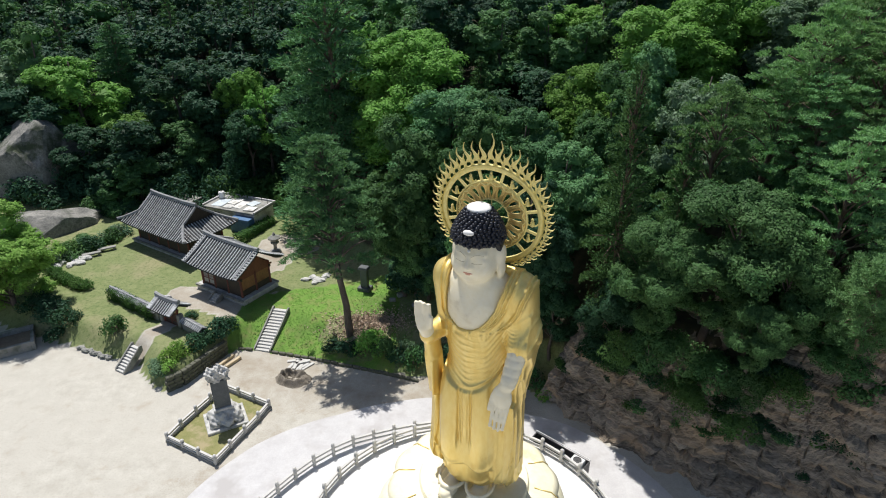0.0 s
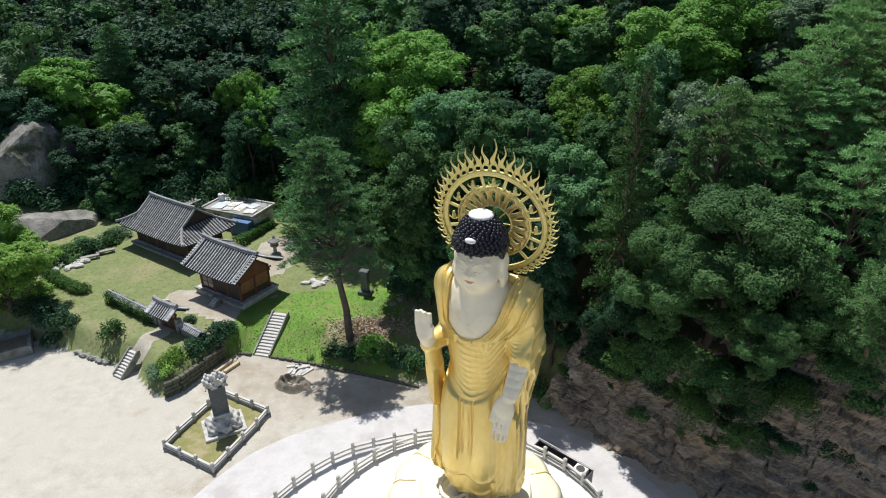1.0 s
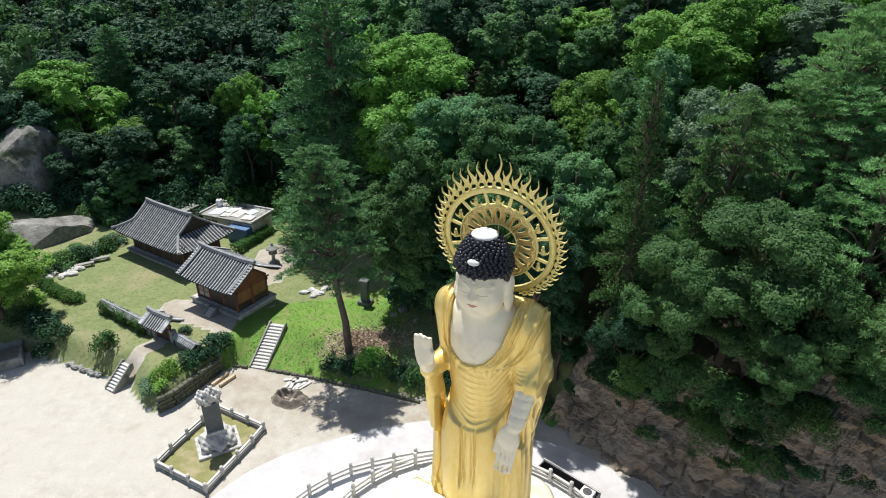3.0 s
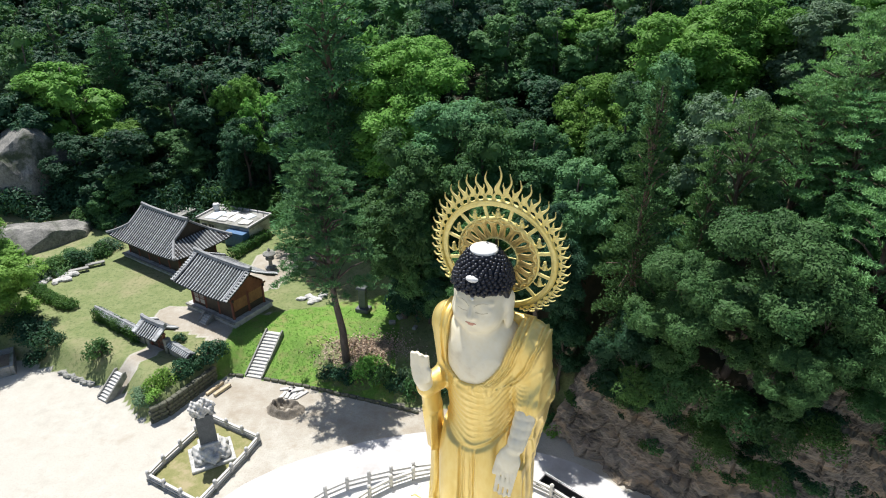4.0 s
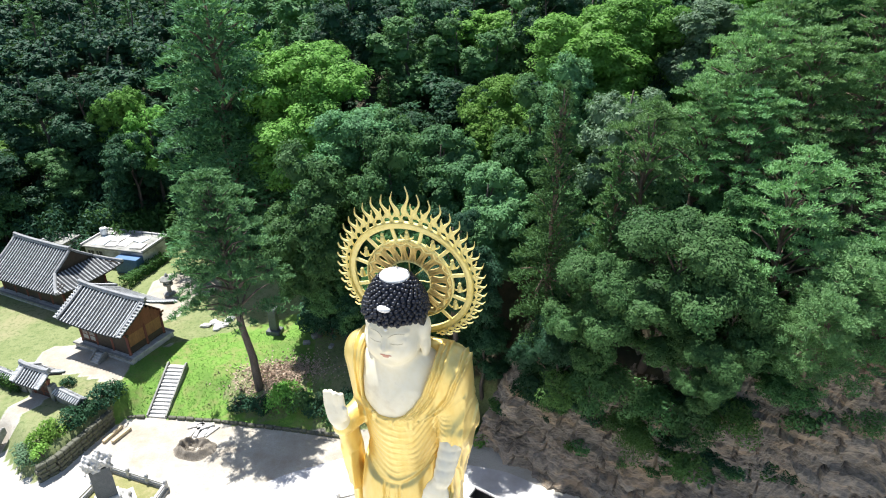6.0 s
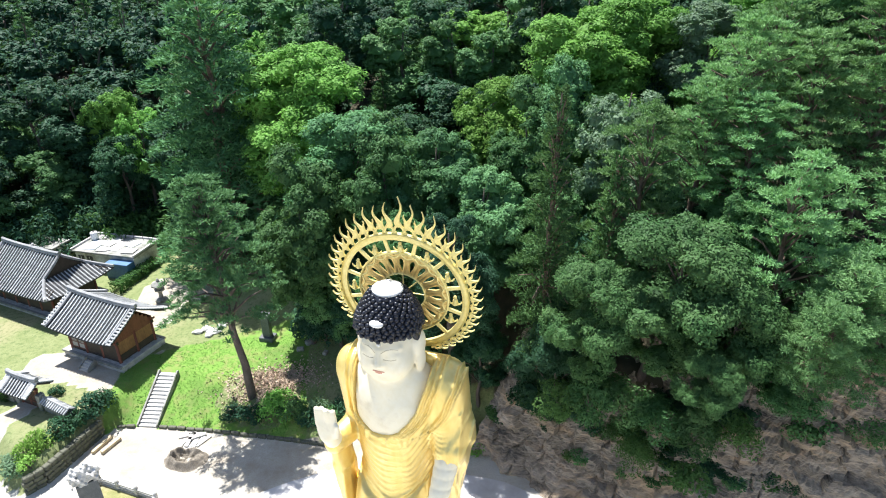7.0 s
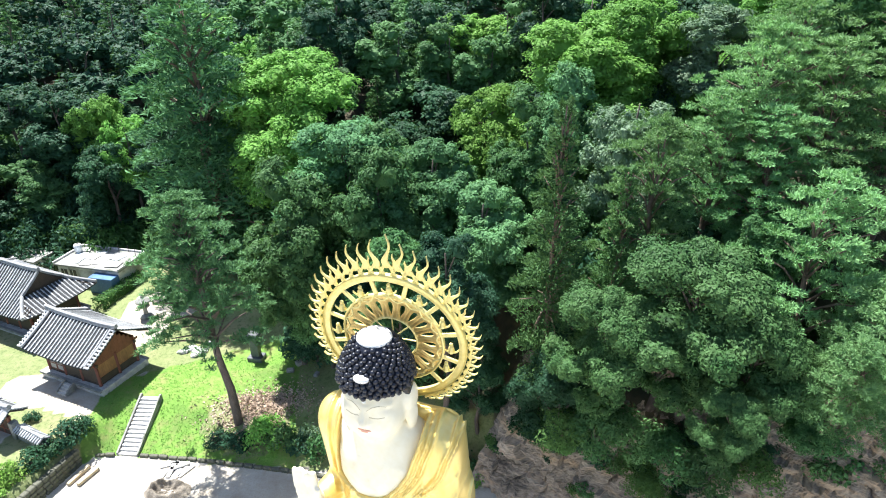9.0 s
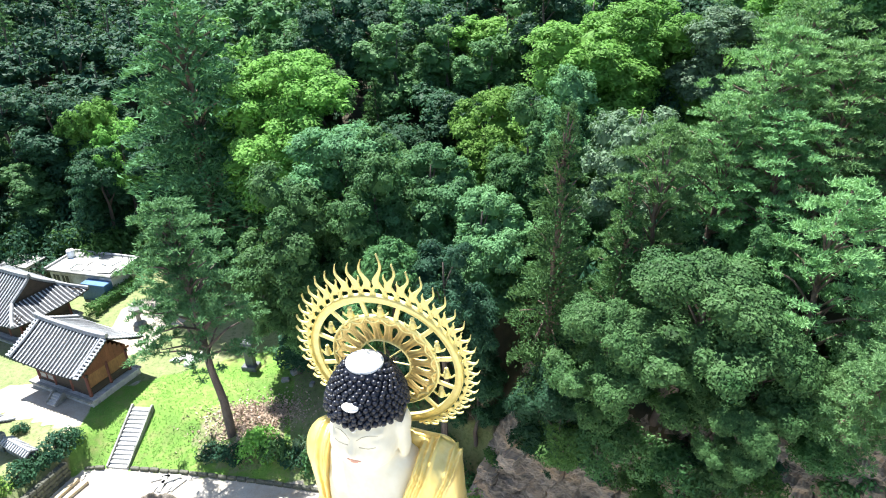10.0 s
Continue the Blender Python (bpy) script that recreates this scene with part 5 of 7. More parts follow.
def half_round(points, radius):
    """A run of round cover tiles along a sloping line, stepped where tile laps tile."""
    verts, faces = [], []
    steps = []
    for n, p in enumerate(points):
        steps.append((p, radius * (1.12 if n % 2 else 0.94)))
    side = Vector(points[-1]) - Vector(points[0])
    across = Vector((-side.y, side.x, 0)).normalized()
    for p, r in steps:
        for k in range(5):
            a = math.pi * k / 4
            q = Vector(p) + across * (r * math.cos(a)) + Vector((0, 0, r * math.sin(a)))
            verts.append(tuple(q))
    for n in range(len(points) - 1):
        for k in range(4):
            a = 5 * n + k
            faces.append((a, a + 1, a + 6, a + 5))
    end = 5 * (len(points) - 1)
    faces += [(0, 4, 3, 2, 1), (end, end + 1, end + 2, end + 3, end + 4)]
    return mesh_of("cover_tile", verts, faces)


def sheet(corners_top, name, mat, parent, thick=0.14):
    """A bent slab from a grid of top points (rows of points)."""
    rows, cols = len(corners_top), len(corners_top[0])
    verts = [tuple(p) for row in corners_top for p in row] + [(p[0], p[1], p[2] - thick) for row in corners_top for p in row]
    off, faces = rows * cols, []
    for i in range(rows - 1):
        for j in range(cols - 1):
            a, b, c, d = i * cols + j, i * cols + j + 1, (i + 1) * cols + j + 1, (i + 1) * cols + j
            faces += [(a, b, c, d), (a + off, d + off, c + off, b + off)]
    for i in range(rows - 1):
        for j in (0, cols - 1):
            a, d = i * cols + j, (i + 1) * cols + j
            faces.append((a, d, d + off, a + off))
    for j in range(cols - 1):
        for i in (0, rows - 1):
            a, b = i * cols + j, i * cols + j + 1
            faces.append((a, b, b + off, a + off))
    return solid(name, mesh_of(name, verts, faces), mat, parent)


def ridge_bar(name, points, parent, wide=0.2, high=0.3, label=""):
    """A built-up ridge of stacked tiles along points."""
    bm = bmesh.new()
    rows = []
    pts = [Vector(p) for p in points]
    for n, p in enumerate(pts):
        way = pts[min(n + 1, len(pts) - 1)] - pts[max(n - 1, 0)]
        side = Vector((-way.y, way.x, 0)).normalized()
        rows.append([bm.verts.new(p + side * s * wide / 2 + Vector((0, 0, h))) for s, h in ((-1.15, 0), (-1.15, high * 0.35), (-0.9, high * 0.4), (-0.9, high * 0.8), (0, high), (0.9, high * 0.8), (0.9, high * 0.4), (1.15, high * 0.35), (1.15, 0))])
    for a, c in zip(rows, rows[1:]):
        for k in range(8):
            bm.faces.new((a[k], a[k + 1], c[k + 1], c[k]))
    bm.faces.new(rows[0])
    bm.faces.new(rows[-1][::-1])
    bmesh.ops.recalc_face_normals(bm, faces=bm.faces)
    return part(name, bm, RIDGE, parent, label)


def tiled_roof(root, length, depth, eave, ridge, hip=0.0, pitch=0.41, lift=0.28, radius=0.095):
    """A Korean tiled roof with its ridge along x. hip: how far the end slopes reach in under the gables (0: a plain gable roof)."""
    hl, hd = length / 2, depth / 2
    xg = hl - hip
    side_top = eave + (ridge - eave) * 0.42

    def main(x, y):
        u = abs(y) / hd
        return ridge - (ridge - eave) * drop(u) + lift * (abs(x) / hl) ** 3 * (0.35 + 0.65 * u)

    def side(x, y):
        v = (hl - abs(x)) / hip
        return eave + (side_top - eave) * v ** 1.1 + lift * (abs(y) / hd) ** 3 * (1 - v)

    def hip_y(x):
        """Where the end slope meets the main slope, at this x beyond the gable."""
        lo, hi = 0.0, hd
        for _ in range(24):
            m = (lo + hi) / 2
            lo, hi = (m, hi) if main(x, m) > side(x, m) else (lo, m)
        return lo

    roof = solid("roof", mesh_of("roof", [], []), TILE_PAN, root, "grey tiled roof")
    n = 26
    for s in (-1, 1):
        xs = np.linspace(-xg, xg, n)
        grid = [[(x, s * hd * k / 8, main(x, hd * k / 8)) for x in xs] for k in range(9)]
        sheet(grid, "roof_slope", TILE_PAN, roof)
    if hip:
        for e in (-1, 1):
            xs = [e * (xg + hip * k / 8) for k in range(9)]
            for s in (-1, 1):
                grid = []
                for k in range(7):
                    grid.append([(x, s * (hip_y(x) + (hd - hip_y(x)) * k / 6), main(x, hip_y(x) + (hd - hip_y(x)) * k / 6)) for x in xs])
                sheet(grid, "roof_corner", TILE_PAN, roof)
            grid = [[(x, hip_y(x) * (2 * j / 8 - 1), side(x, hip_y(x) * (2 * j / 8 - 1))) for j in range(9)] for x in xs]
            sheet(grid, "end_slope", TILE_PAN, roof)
            # the gable under the ridge
            bm = bmesh.new()
            y0 = hip_y(e * xg)
            ring = [(e * (xg - 0.12), y, main(xg, abs(y)) - 0.05) for y in np.linspace(-y0, y0, 11)]
            foot = [(e * (xg - 0.12), y, side_top - 0.1) for y in np.linspace(y0, -y0, 11)]
            f = bm.faces.new([bm.verts.new(p) for p in ring + foot])
            r = bmesh.ops.extrude_face_region(bm, geom=[f])
            bmesh.ops.translate(bm, vec=(-e * 0.1, 0, 0), verts=[v for v in r["geom"] if isinstance(v, bmesh.types.BMVert)])
            bmesh.ops.recalc_face_normals(bm, faces=bm.faces)
            part("gable_panel", bm, DARK_WOOD, roof)
    count = int(length / pitch)
    for k in range(count + 1):
        x = -hl + 0.08 + (length - 0.16) * k / count
        for s in (-1, 1):
            y0 = hip_y(x) + 0.06 if hip and abs(x) > xg else 0.12
            if hd - y0 < 0.3:
                continue
            pts = []
            m = max(3, int((hd - y0) / 0.34))
            for j in range(m + 1):
                y = y0 + (hd + 0.06 - y0) * j / m
                pts.append((x, s * y, main(x, min(y, hd)) + 0.05))
            me = half_round(pts, radius * 0.74)
            me.materials.append(TILE)
            again("cover_tile", me, Matrix(), roof)
    if hip:
        count = int(depth / pitch)
        for e in (-1, 1):
            for k in range(count + 1):
                y = -hd + 0.1 + (depth - 0.2) * k / count
                x0 = xg + 0.06 if abs(y) <= hip_y(xg) else None
                if x0 is None:
                    run = [xg + hip * j / 40 for j in range(41) if hip_y(xg + hip * j / 40) >= abs(y)]
                    if not run:
                        continue
                    x0 = run[0]
                if hl - x0 < 0.3:
                    continue
                m = max(3, int((hl - x0) / 0.34))
                pts = [(e * (x0 + (hl + 0.06 - x0) * j / m), y, side(min(x0 + (hl + 0.06 - x0) * j / m, hl), y) + 0.02) for j in range(m + 1)]
                me = half_round(pts, radius * 0.74)
                me.materials.append(TILE)
                again("cover_tile", me, Matrix(), roof)
    top = [(x, 0, main(x, 0) - 0.02 + 0.12 * (abs(x) / xg) ** 4) for x in np.linspace(-xg - 0.05, xg + 0.05, 13)]
    ridge_bar("ridge", top, roof, 0.34, 0.42, "stacked ridge tiles")
    for e in (-1, 1):
        for s in (-1, 1):
            if hip:
                y0 = hip_y(xg)
                ridge_bar("descending_ridge", [(e * (xg - 0.05), s * y0 * t, main(xg, y0 * t) + 0.02) for t in (0.03, 0.25, 0.5, 0.75, 1.0)], roof, 0.28, 0.32)
                ridge_bar("hip_ridge", [(e * x, s * hip_y(x), main(x, hip_y(x)) + 0.02) for x in np.linspace(xg, hl, 8)], roof, 0.28, 0.3)
            else:
                for t in np.arange(0.06, 1.0, 0.085):
                    q = half_round([(e * (hl - 0.45), s * hd * t, main(hl, hd * t) + 0.06), (e * (hl - 0.2), s * hd * t, main(hl, hd * t) + 0.06), (e * (hl + 0.06), s * hd * t, main(hl, hd * t) + 0.05)], 0.1)
                    q.materials.append(TILE)
                    again("verge_tile", q, Matrix(), roof)
                ridge_bar("verge", [(e * (hl - 0.5), s * hd * t, main(hl, hd * t) + 0.02) for t in (0.02, 0.25, 0.5, 0.75, 1.0)], roof, 0.22, 0.2)
    # rafter ends under the eaves
    rafter = None
    for s in (-1, 1):
        for k in range(int(length / 0.45)):
            x = -hl + 0.3 + (length - 0.6) * k / (int(length / 0.45) - 1)
            m = pose(x, s * (hd - 0.75), main(x, hd - 0.75) - 0.24, s * math.degrees(math.atan2(-(main(x, hd - 1.2) - main(x, hd)), 1.2)), 0, 0)
            if rafter is None:
                bm = bmesh.new()
                add_tube(bm, [(0, -0.7, 0), (0, 0.7, 0)], [0.06, 0.06], 6)
                rafter = part("rafter", bm, DARK_WOOD, roof)
                rafter.matrix_basis = m
            else:
                again("rafter", rafter.data, m, roof)
    return roof


def lattice_door(name, wide, high, parent, m, mat=None):
    """A timber leaf with paper behind a grid of bars."""
    leaf = part(name, box(-wide / 2, wide / 2, -0.02, 0.02, 0, high, 0.004), mat or PAPER, parent)
    leaf.matrix_basis = m
    bm = bmesh.new()
    for x in (-wide / 2 + 0.04, wide / 2 - 0.04):
        add_box(bm, x - 0.04, x + 0.04, -0.05, -0.021, 0, high)
    for z in (0.04, high * 0.35, high - 0.04):
        add_box(bm, -wide / 2, wide / 2, -0.049, -0.02, z - 0.04, z + 0.04)
    for k in range(1, 5):
        add_box(bm, -wide / 2 + wide * k / 5 - 0.012, -wide / 2 + wide * k / 5 + 0.012, -0.04, -0.02, high * 0.35, high)
    part("lattice", bm, RED_WOOD, leaf)
    return leaf


def hall(centre, turn, base_z, plat, walls, roof, label, name, bays, doors, open_bays=(), ends=OCHRE, floor=STONE_GREY):
    """A timber hall on a stone platform. plat, walls: length, depth, height; roof: length, depth, eave, ridge, hip."""
    root = thing(name, pose(centre[0], centre[1], base_z, 0, 0, turn), label, "temple hall", "temple buildings")
    pl, pd, ph = plat
    part("platform", box(-pl / 2, pl / 2, -pd / 2, pd / 2, -0.6, ph, 0.05), floor, root, "grey stone platform")
    edge = None
    for s in (-1, 1):
        n = int(pl / 0.9)
        for k in range(n):
            m = pose(-pl / 2 + pl * (k + 0.5) / n, s * (pd / 2 + 0.005), ph)
            if edge is None:
                edge = part("kerb_stone", box(-pl / n / 2 + 0.012, pl / n / 2 - 0.012, -0.16, 0.16, -0.16, 0.05, 0.02), STONE_GREY, root)
                edge.matrix_basis = m
            else:
                again("kerb_stone", edge.data, m, root)
    wl, wd, wh = walls
    z0 = ph + 0.06
    column = None
    for i in range(bays + 1):
        for y in (-wd / 2, 0, wd / 2):
            if y == 0 and 0 < i < bays:
                continue
            m = pose(-wl / 2 + wl * i / bays, y, z0)
            if column is None:
                column = part("column", turned([(0.17, -0.05), (0.17, 0.0), (0.15, 0.1), (0.14, wh)], 10), RED_WOOD, root, smooth=True)
                column.matrix_basis = m
            else:
                again("column", column.data, m, root)
    for s in (-1, 1):
        part("beam", box(-wl / 2 - 0.3, wl / 2 + 0.3, s * wd / 2 - 0.1, s * wd / 2 + 0.1, z0 + wh - 0.28, z0 + wh, 0.015), DARK_WOOD, root)
        part("bracket_board", box(-wl / 2 - 0.2, wl / 2 + 0.2, s * wd / 2 - 0.07, s * wd / 2 + 0.07, z0 + wh + 0.002, z0 + wh + 0.5, 0.01), RED_WOOD, root)
        part("sill", box(-wl / 2, wl / 2, s * wd / 2 - 0.08, s * wd / 2 + 0.08, z0 - 0.02, z0 + 0.2, 0.015), DARK_WOOD, root)
    for i in range(bays):
        x = -wl / 2 + wl * (i + 0.5) / bays
        wide = wl / bays - 0.3
        part("back_wall", box(x - wide / 2, x + wide / 2, wd / 2 - 0.06, wd / 2 + 0.06, z0 + 0.2, z0 + wh - 0.28, 0.005), OCHRE, root)
        if i in open_bays:
            # a dark board added across the bay stands for the shade within
            part("front_wall", box(x - wide / 2, x + wide / 2, -wd / 2 - 0.05, -wd / 2 + 0.05, z0 + 0.2, z0 + wh - 0.28, 0.005), DARK_WOOD, root, "bay filled with a dark timber board for the shade under the eaves")
            continue
        for k in range(doors):
            w = wide / doors
            lattice_door("door", w - 0.02, wh - 0.5, root, pose(x - wide / 2 + w * (k + 0.5), -wd / 2, z0 + 0.21))
    # end walls: timber frame, plaster panels, boarded gable
    for e in (-1, 1):
        x = e * wl / 2
        for k in range(2):
            y0, y1 = (-wd / 2 + 0.15, -0.15) if k == 0 else (0.15, wd / 2 - 0.15)
            part("end_panel", box(x - 0.05, x + 0.05, y0, y1, z0 + 0.75, z0 + wh - 0.3, 0.005), ends, root, "plaster panel")
            part("lower_panel", box(x - 0.06, x + 0.06, y0, y1, z0, z0 + 0.72, 0.005), DARK_WOOD, root)
        part("end_beam", box(x - 0.09, x + 0.09, -wd / 2 - 0.2, wd / 2 + 0.2, z0 + wh - 0.28, z0 + wh - 0.02, 0.01), RED_WOOD, root)
    tiled_roof(root, *roof)
    return root


def gable_boards(root, x, depth, low, high, turn=1):
    """A boarded triangle closing the end of a gable roof."""
    n = 13
    for e in (-1, 1):
        for k in range(n):
            y = -depth / 2 + depth * (k + 0.5) / n
            top = low + (high - low) * (1 - drop(abs(y) / (depth / 2))) * 0.96
            if top - low < 0.1:
                continue
            part("gable_board", box(e * x - 0.03, e * x + 0.03, y - depth / n / 2 + 0.006, y + depth / n / 2 - 0.006, low - 0.05, top, 0.004), RED_WOOD, root)


HALL2 = hall((-24.15, 62.2), -31.7, 2.0, (7.9, 5.3, 0.62), (6.5, 4.2, 2.35), (8.9, 7.0, 3.55, 5.72), "red timber hall with a grey tiled gable roof", "temple_hall", 3, 2, (1, 2), RUSSET, STONE)
gable_boards(HALL2, 3.3, 5.2, 2.98, 5.4)
# all bays and ends dark timber, with the deep eave shade in the colour
hall((-35.2, 74.0), -32.5, 2.0, (11.9, 6.6, 0.5), (10.4, 5.2, 2.2), (13.8, 8.4, 3.1, 6.25, 2.3), "long dark timber hall with a hipped grey tiled roof", "main_hall", 5, 2, (0, 1, 2, 3, 4), DARK_WOOD, STONE)


def stair_flight(name, foot, top, wide, count, label, group=""):
    """Stone steps between two curbs."""
    a, c = Vector(foot), Vector(top)
    run = (c - a).xy.length
    turn = math.degrees(math.atan2(c.y - a.y, c.x - a.x)) - 90
    root = thing(name, Matrix.Translation(a) @ pose(0, 0, 0, 0, 0, turn), label, "steps", group)
    rise, tread = (c.z - a.z) / count, run / count
    first = None
    for k in range(count):
        m = pose(0, k * tread, (k + 1) * rise)
        if first is None:
            first = part("step", box(-wide / 2, wide / 2, 0, tread + 0.06, -rise - 0.25, 0, 0.015), STONE, root)
            first.matrix_basis = m
        else:
            again("step", first.data, m, root)
    for s in (-1, 1):
        bm = bmesh.new()
        pts = [(0, -0.1), (0, 0.28), (run, c.z - a.z + 0.28), (run + 0.2, c.z - a.z + 0.2), (run + 0.2, c.z - a.z - 0.4), (0.2, -0.5)]
        loop = [bm.verts.new((s * (wide / 2 + 0.08) - 0.07, y, z)) for y, z in pts]
        f = bm.faces.new(loop)
        r = bmesh.ops.extrude_face_region(bm, geom=[f])
        bmesh.ops.translate(bm, vec=(0.14, 0, 0), verts=[v for v in r["geom"] if isinstance(v, bmesh.types.BMVert)])
        bmesh.ops.recalc_face_normals(bm, faces=bm.faces)
        part("curb", bm, STONE_GREY, root)
    return root


stair_flight("stone_stairs", (-18.95, 52.2, 0.0), (-17.85, 57.0, 2.2), 1.6, 14, "straight flight of pale stone steps up the green slope", "garden steps")
stair_flight("gate_stairs", (-32.2, 48.7, 0.0), (-31.1, 50.7, 1.75), 1.1, 9, "short flight of pale stone steps to the gate path", "garden steps")
m = pose(-24.15, 62.2, 2.0, 0, 0, -31.7) @ Matrix.Translation((0.2, -3.45, 0))
stair_flight("hall_steps", m.translation - Vector((0.25, 0.42, 0.02)), m.translation + Vector((0.22, 0.38, 0.6)), 1.0, 4, "four grey stone steps before the hall platform", "garden steps")


def gate():
    root = thing("gate", pose(-28.75, 54.4, 1.9, 0, 0, -30), "small roofed gate in the garden wall", "gate", "temple buildings")
    for e in (-1, 1):
        part("post", box(e * 1.1 - 0.11, e * 1.1 + 0.11, -0.11, 0.11, -0.3, 2.0, 0.015), RED_WOOD, root)
        part("pier", box(e * 1.45 - 0.22, e * 1.45 + 0.22, -0.3, 0.3, -0.3, 1.75, 0.03), STONE_GREY, root)
        lattice_door("door_leaf", 1.0, 1.7, root, pose(e * 0.52, 0, 0.05), DARK_WOOD)
    part("lintel", box(-1.3, 1.3, -0.13, 0.13, 2.002, 2.25, 0.015), RED_WOOD, root)
    tiled_roof(root, 3.5, 2.6, 2.15, 3.05, 0.0, 0.34, 0.12)
    return root


gate()


def tiled_wall(points, label, high=1.1, thick=0.5):
    """A garden wall of field stones with a little tiled roof along its top."""
    root = thing("garden_wall", Matrix.Translation(points[0]), label, "wall", "garden walls")
    o = Vector(points[0])
    for a, c in zip(points, points[1:]):
        a, c = Vector(a) - o, Vector(c) - o
        d = c - a
        turn = math.degrees(math.atan2(d.y, d.x))
        m = Matrix.Translation(a) @ pose(0, 0, 0, 0, 0, turn)
        core = part("wall", box(0, d.length, -thick / 2, thick / 2, -0.5, high, 0.03), STONE_GREY, root)
        core.matrix_basis = m
        row = None
        n = int(d.length / 0.27)
        for k in range(n):
            x = d.length * (k + 0.5) / n
            for s in (-1, 1):
                q = m @ pose(x, 0, high + 0.3, 0, 0, 0 if s < 0 else 180)
                if row is None:
                    me = half_round([(0, -0.05, 0), (0, -0.3, -0.14), (0, -0.55, -0.26)], 0.085)
                    me.materials.append(TILE)
                    row = me
                again("cover_tile", row, q, root)
        cap = [[(0, y, z), (d.length, y, z)] for y, z in ((-0.5, high + 0.05), (0, high + 0.32), (0.5, high + 0.05))]
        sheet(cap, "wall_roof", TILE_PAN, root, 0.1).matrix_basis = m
        ridge_bar("ridge", [m @ Vector((x, 0, high + 0.3)) for x in (0, d.length / 2, d.length)], root, 0.2, 0.16)
    return root


tiled_wall([(-37.9, 60.0, 1.9), (-30.4, 55.2, 1.9)], "ivy-grown garden wall with a tiled coping")
tiled_wall([(-27.2, 53.6, 1.9), (-24.4, 51.6, 1.7)], "field-stone garden wall with a tiled coping")


def annex():
    root = thing("annex", pose(-29.4, 81.4, 1.9, 0, 0, -21.5), "flat-roofed white concrete annex with rooftop clutter", "building", "temple buildings")
    part("wall", box(-4.2, 4.2, -2.2, 2.2, -0.4, 2.5, 0.03), PLASTER, root)
    part("roof_slab", box(-4.5, 4.5, -2.5, 2.5, 2.502, 2.72, 0.03), STONE_GREY, root, "pale concrete roof slab")
    for x0, x1, y0, y1 in ((-4.5, 4.5, 2.3, 2.5), (-4.5, -4.3, -2.5, 2.3), (4.3, 4.5, -2.5, 2.3)):
        part("parapet", box(x0, x1, y0, y1, 2.722, 2.95, 0.02), CONCRETE, root)
    for x in (-3.4, -2.2):
        win = part("window", box(x - 0.42, x + 0.42, -2.24, -2.17, 1.0, 2.0, 0.01), DARK_METAL, root, "dark window")
        part("frame", box(x - 0.5, x + 0.5, -2.26, -2.2, 0.94, 1.0, 0.01), WHITE_METAL, win)
        part("mullion", box(x - 0.025, x + 0.025, -2.265, -2.235, 1.0, 2.0, 0.005), WHITE_METAL, win)
    part("lean_to", box(1.0, 4.2, -3.6, -2.2, -0.3, 2.1, 0.03, 0.05), BLUE, root, "blue painted lean-to")
    pale = material("pale_blue_sheeting", (0.4, 0.46, 0.5), (0.6, 0.65, 0.68), 0.7, 0.5, 0.3)
    for k, (x, y, wide, deep, turn) in enumerate(((-2.6, -0.6, 1.9, 2.6, 4), (-0.9, 0.5, 1.5, 2.2, -7), (-0.6, -1.5, 1.3, 1.2, 12), (0.7, -0.4, 1.2, 2.4, 3), (2.1, 0.6, 1.3, 1.6, -14), (2.9, -1.2, 1.6, 1.4, 8), (-3.0, 1.4, 1.1, 0.9, 20))):
        bm = box(-wide / 2, wide / 2, -deep / 2, deep / 2, 0.0, 0.05 + 0.02 * (k % 3), 0.012)
        for v in bm.verts:
            v.co.z += 0.05 * math.sin(v.co.x * 2 + k) * (v.co.z > 0.01)
        part("sheet", bm, (pale, PLASTER, STONE, PLASTER)[k % 4], root, "pale roofing sheet").matrix_basis = pose(x, y, 2.724 + 0.012 * k, 0, 0, turn)
    for x, y in ((1.2, 1.9), (2.4, 2.1), (3.9, 1.4)):
        part("rod", turned([(0.04, 2.7), (0.03, 3.7)], 6), DARK_METAL, root).location = (x, y, 0)
    tank = thing("water_tank", root.matrix_basis @ pose(-3.7, 0.9, 2.72), "small pale water tank on the annex roof", "tank")
    part("body", turned([(0.42, 0.0), (0.45, 0.1), (0.45, 0.9), (0.38, 1.0), (0.1, 1.06)], 14), WHITE_METAL, tank, smooth=True)
    part("lid", turned([(0.14, 1.04), (0.14, 1.12), (0.05, 1.15)], 10), DARK_METAL, tank)
    shed = thing("shed", pose(-38.6, 84.3, 2.2, 0, 0, -24), "small flat-roofed grey outbuilding at the edge of the woods", "shed", "temple buildings")
    part("wall", box(-1.9, 1.9, -1.2, 1.2, -0.6, 1.9, 0.03), PLASTER, shed)
    part("roof_slab", box(-2.2, 2.2, -1.5, 1.5, 1.902, 2.1, 0.03), STONE_GREY, shed)
    for x in (-1.0, 0.2):
        part("window", box(x - 0.35, x + 0.35, -1.23, -1.18, 0.8, 1.5, 0.01), DARK_METAL, shed)


annex()


# ---- things in the yard ----
def lump(bm, centre, size, seed=0.0, rough=0.25):
    """An uneven rounded stone."""
    r = bmesh.ops.create_icosphere(bm, subdivisions=2, radius=1.0)["verts"]
    for v in r:
        k = 1 + rough * noise.noise(v.co * 1.6 + Vector((seed, seed * 2, 0)))
        v.co = Vector((centre[0] + v.co.x * size[0] * k, centre[1] + v.co.y * size[1] * k, centre[2] + v.co.z * size[2] * k))
    return bm


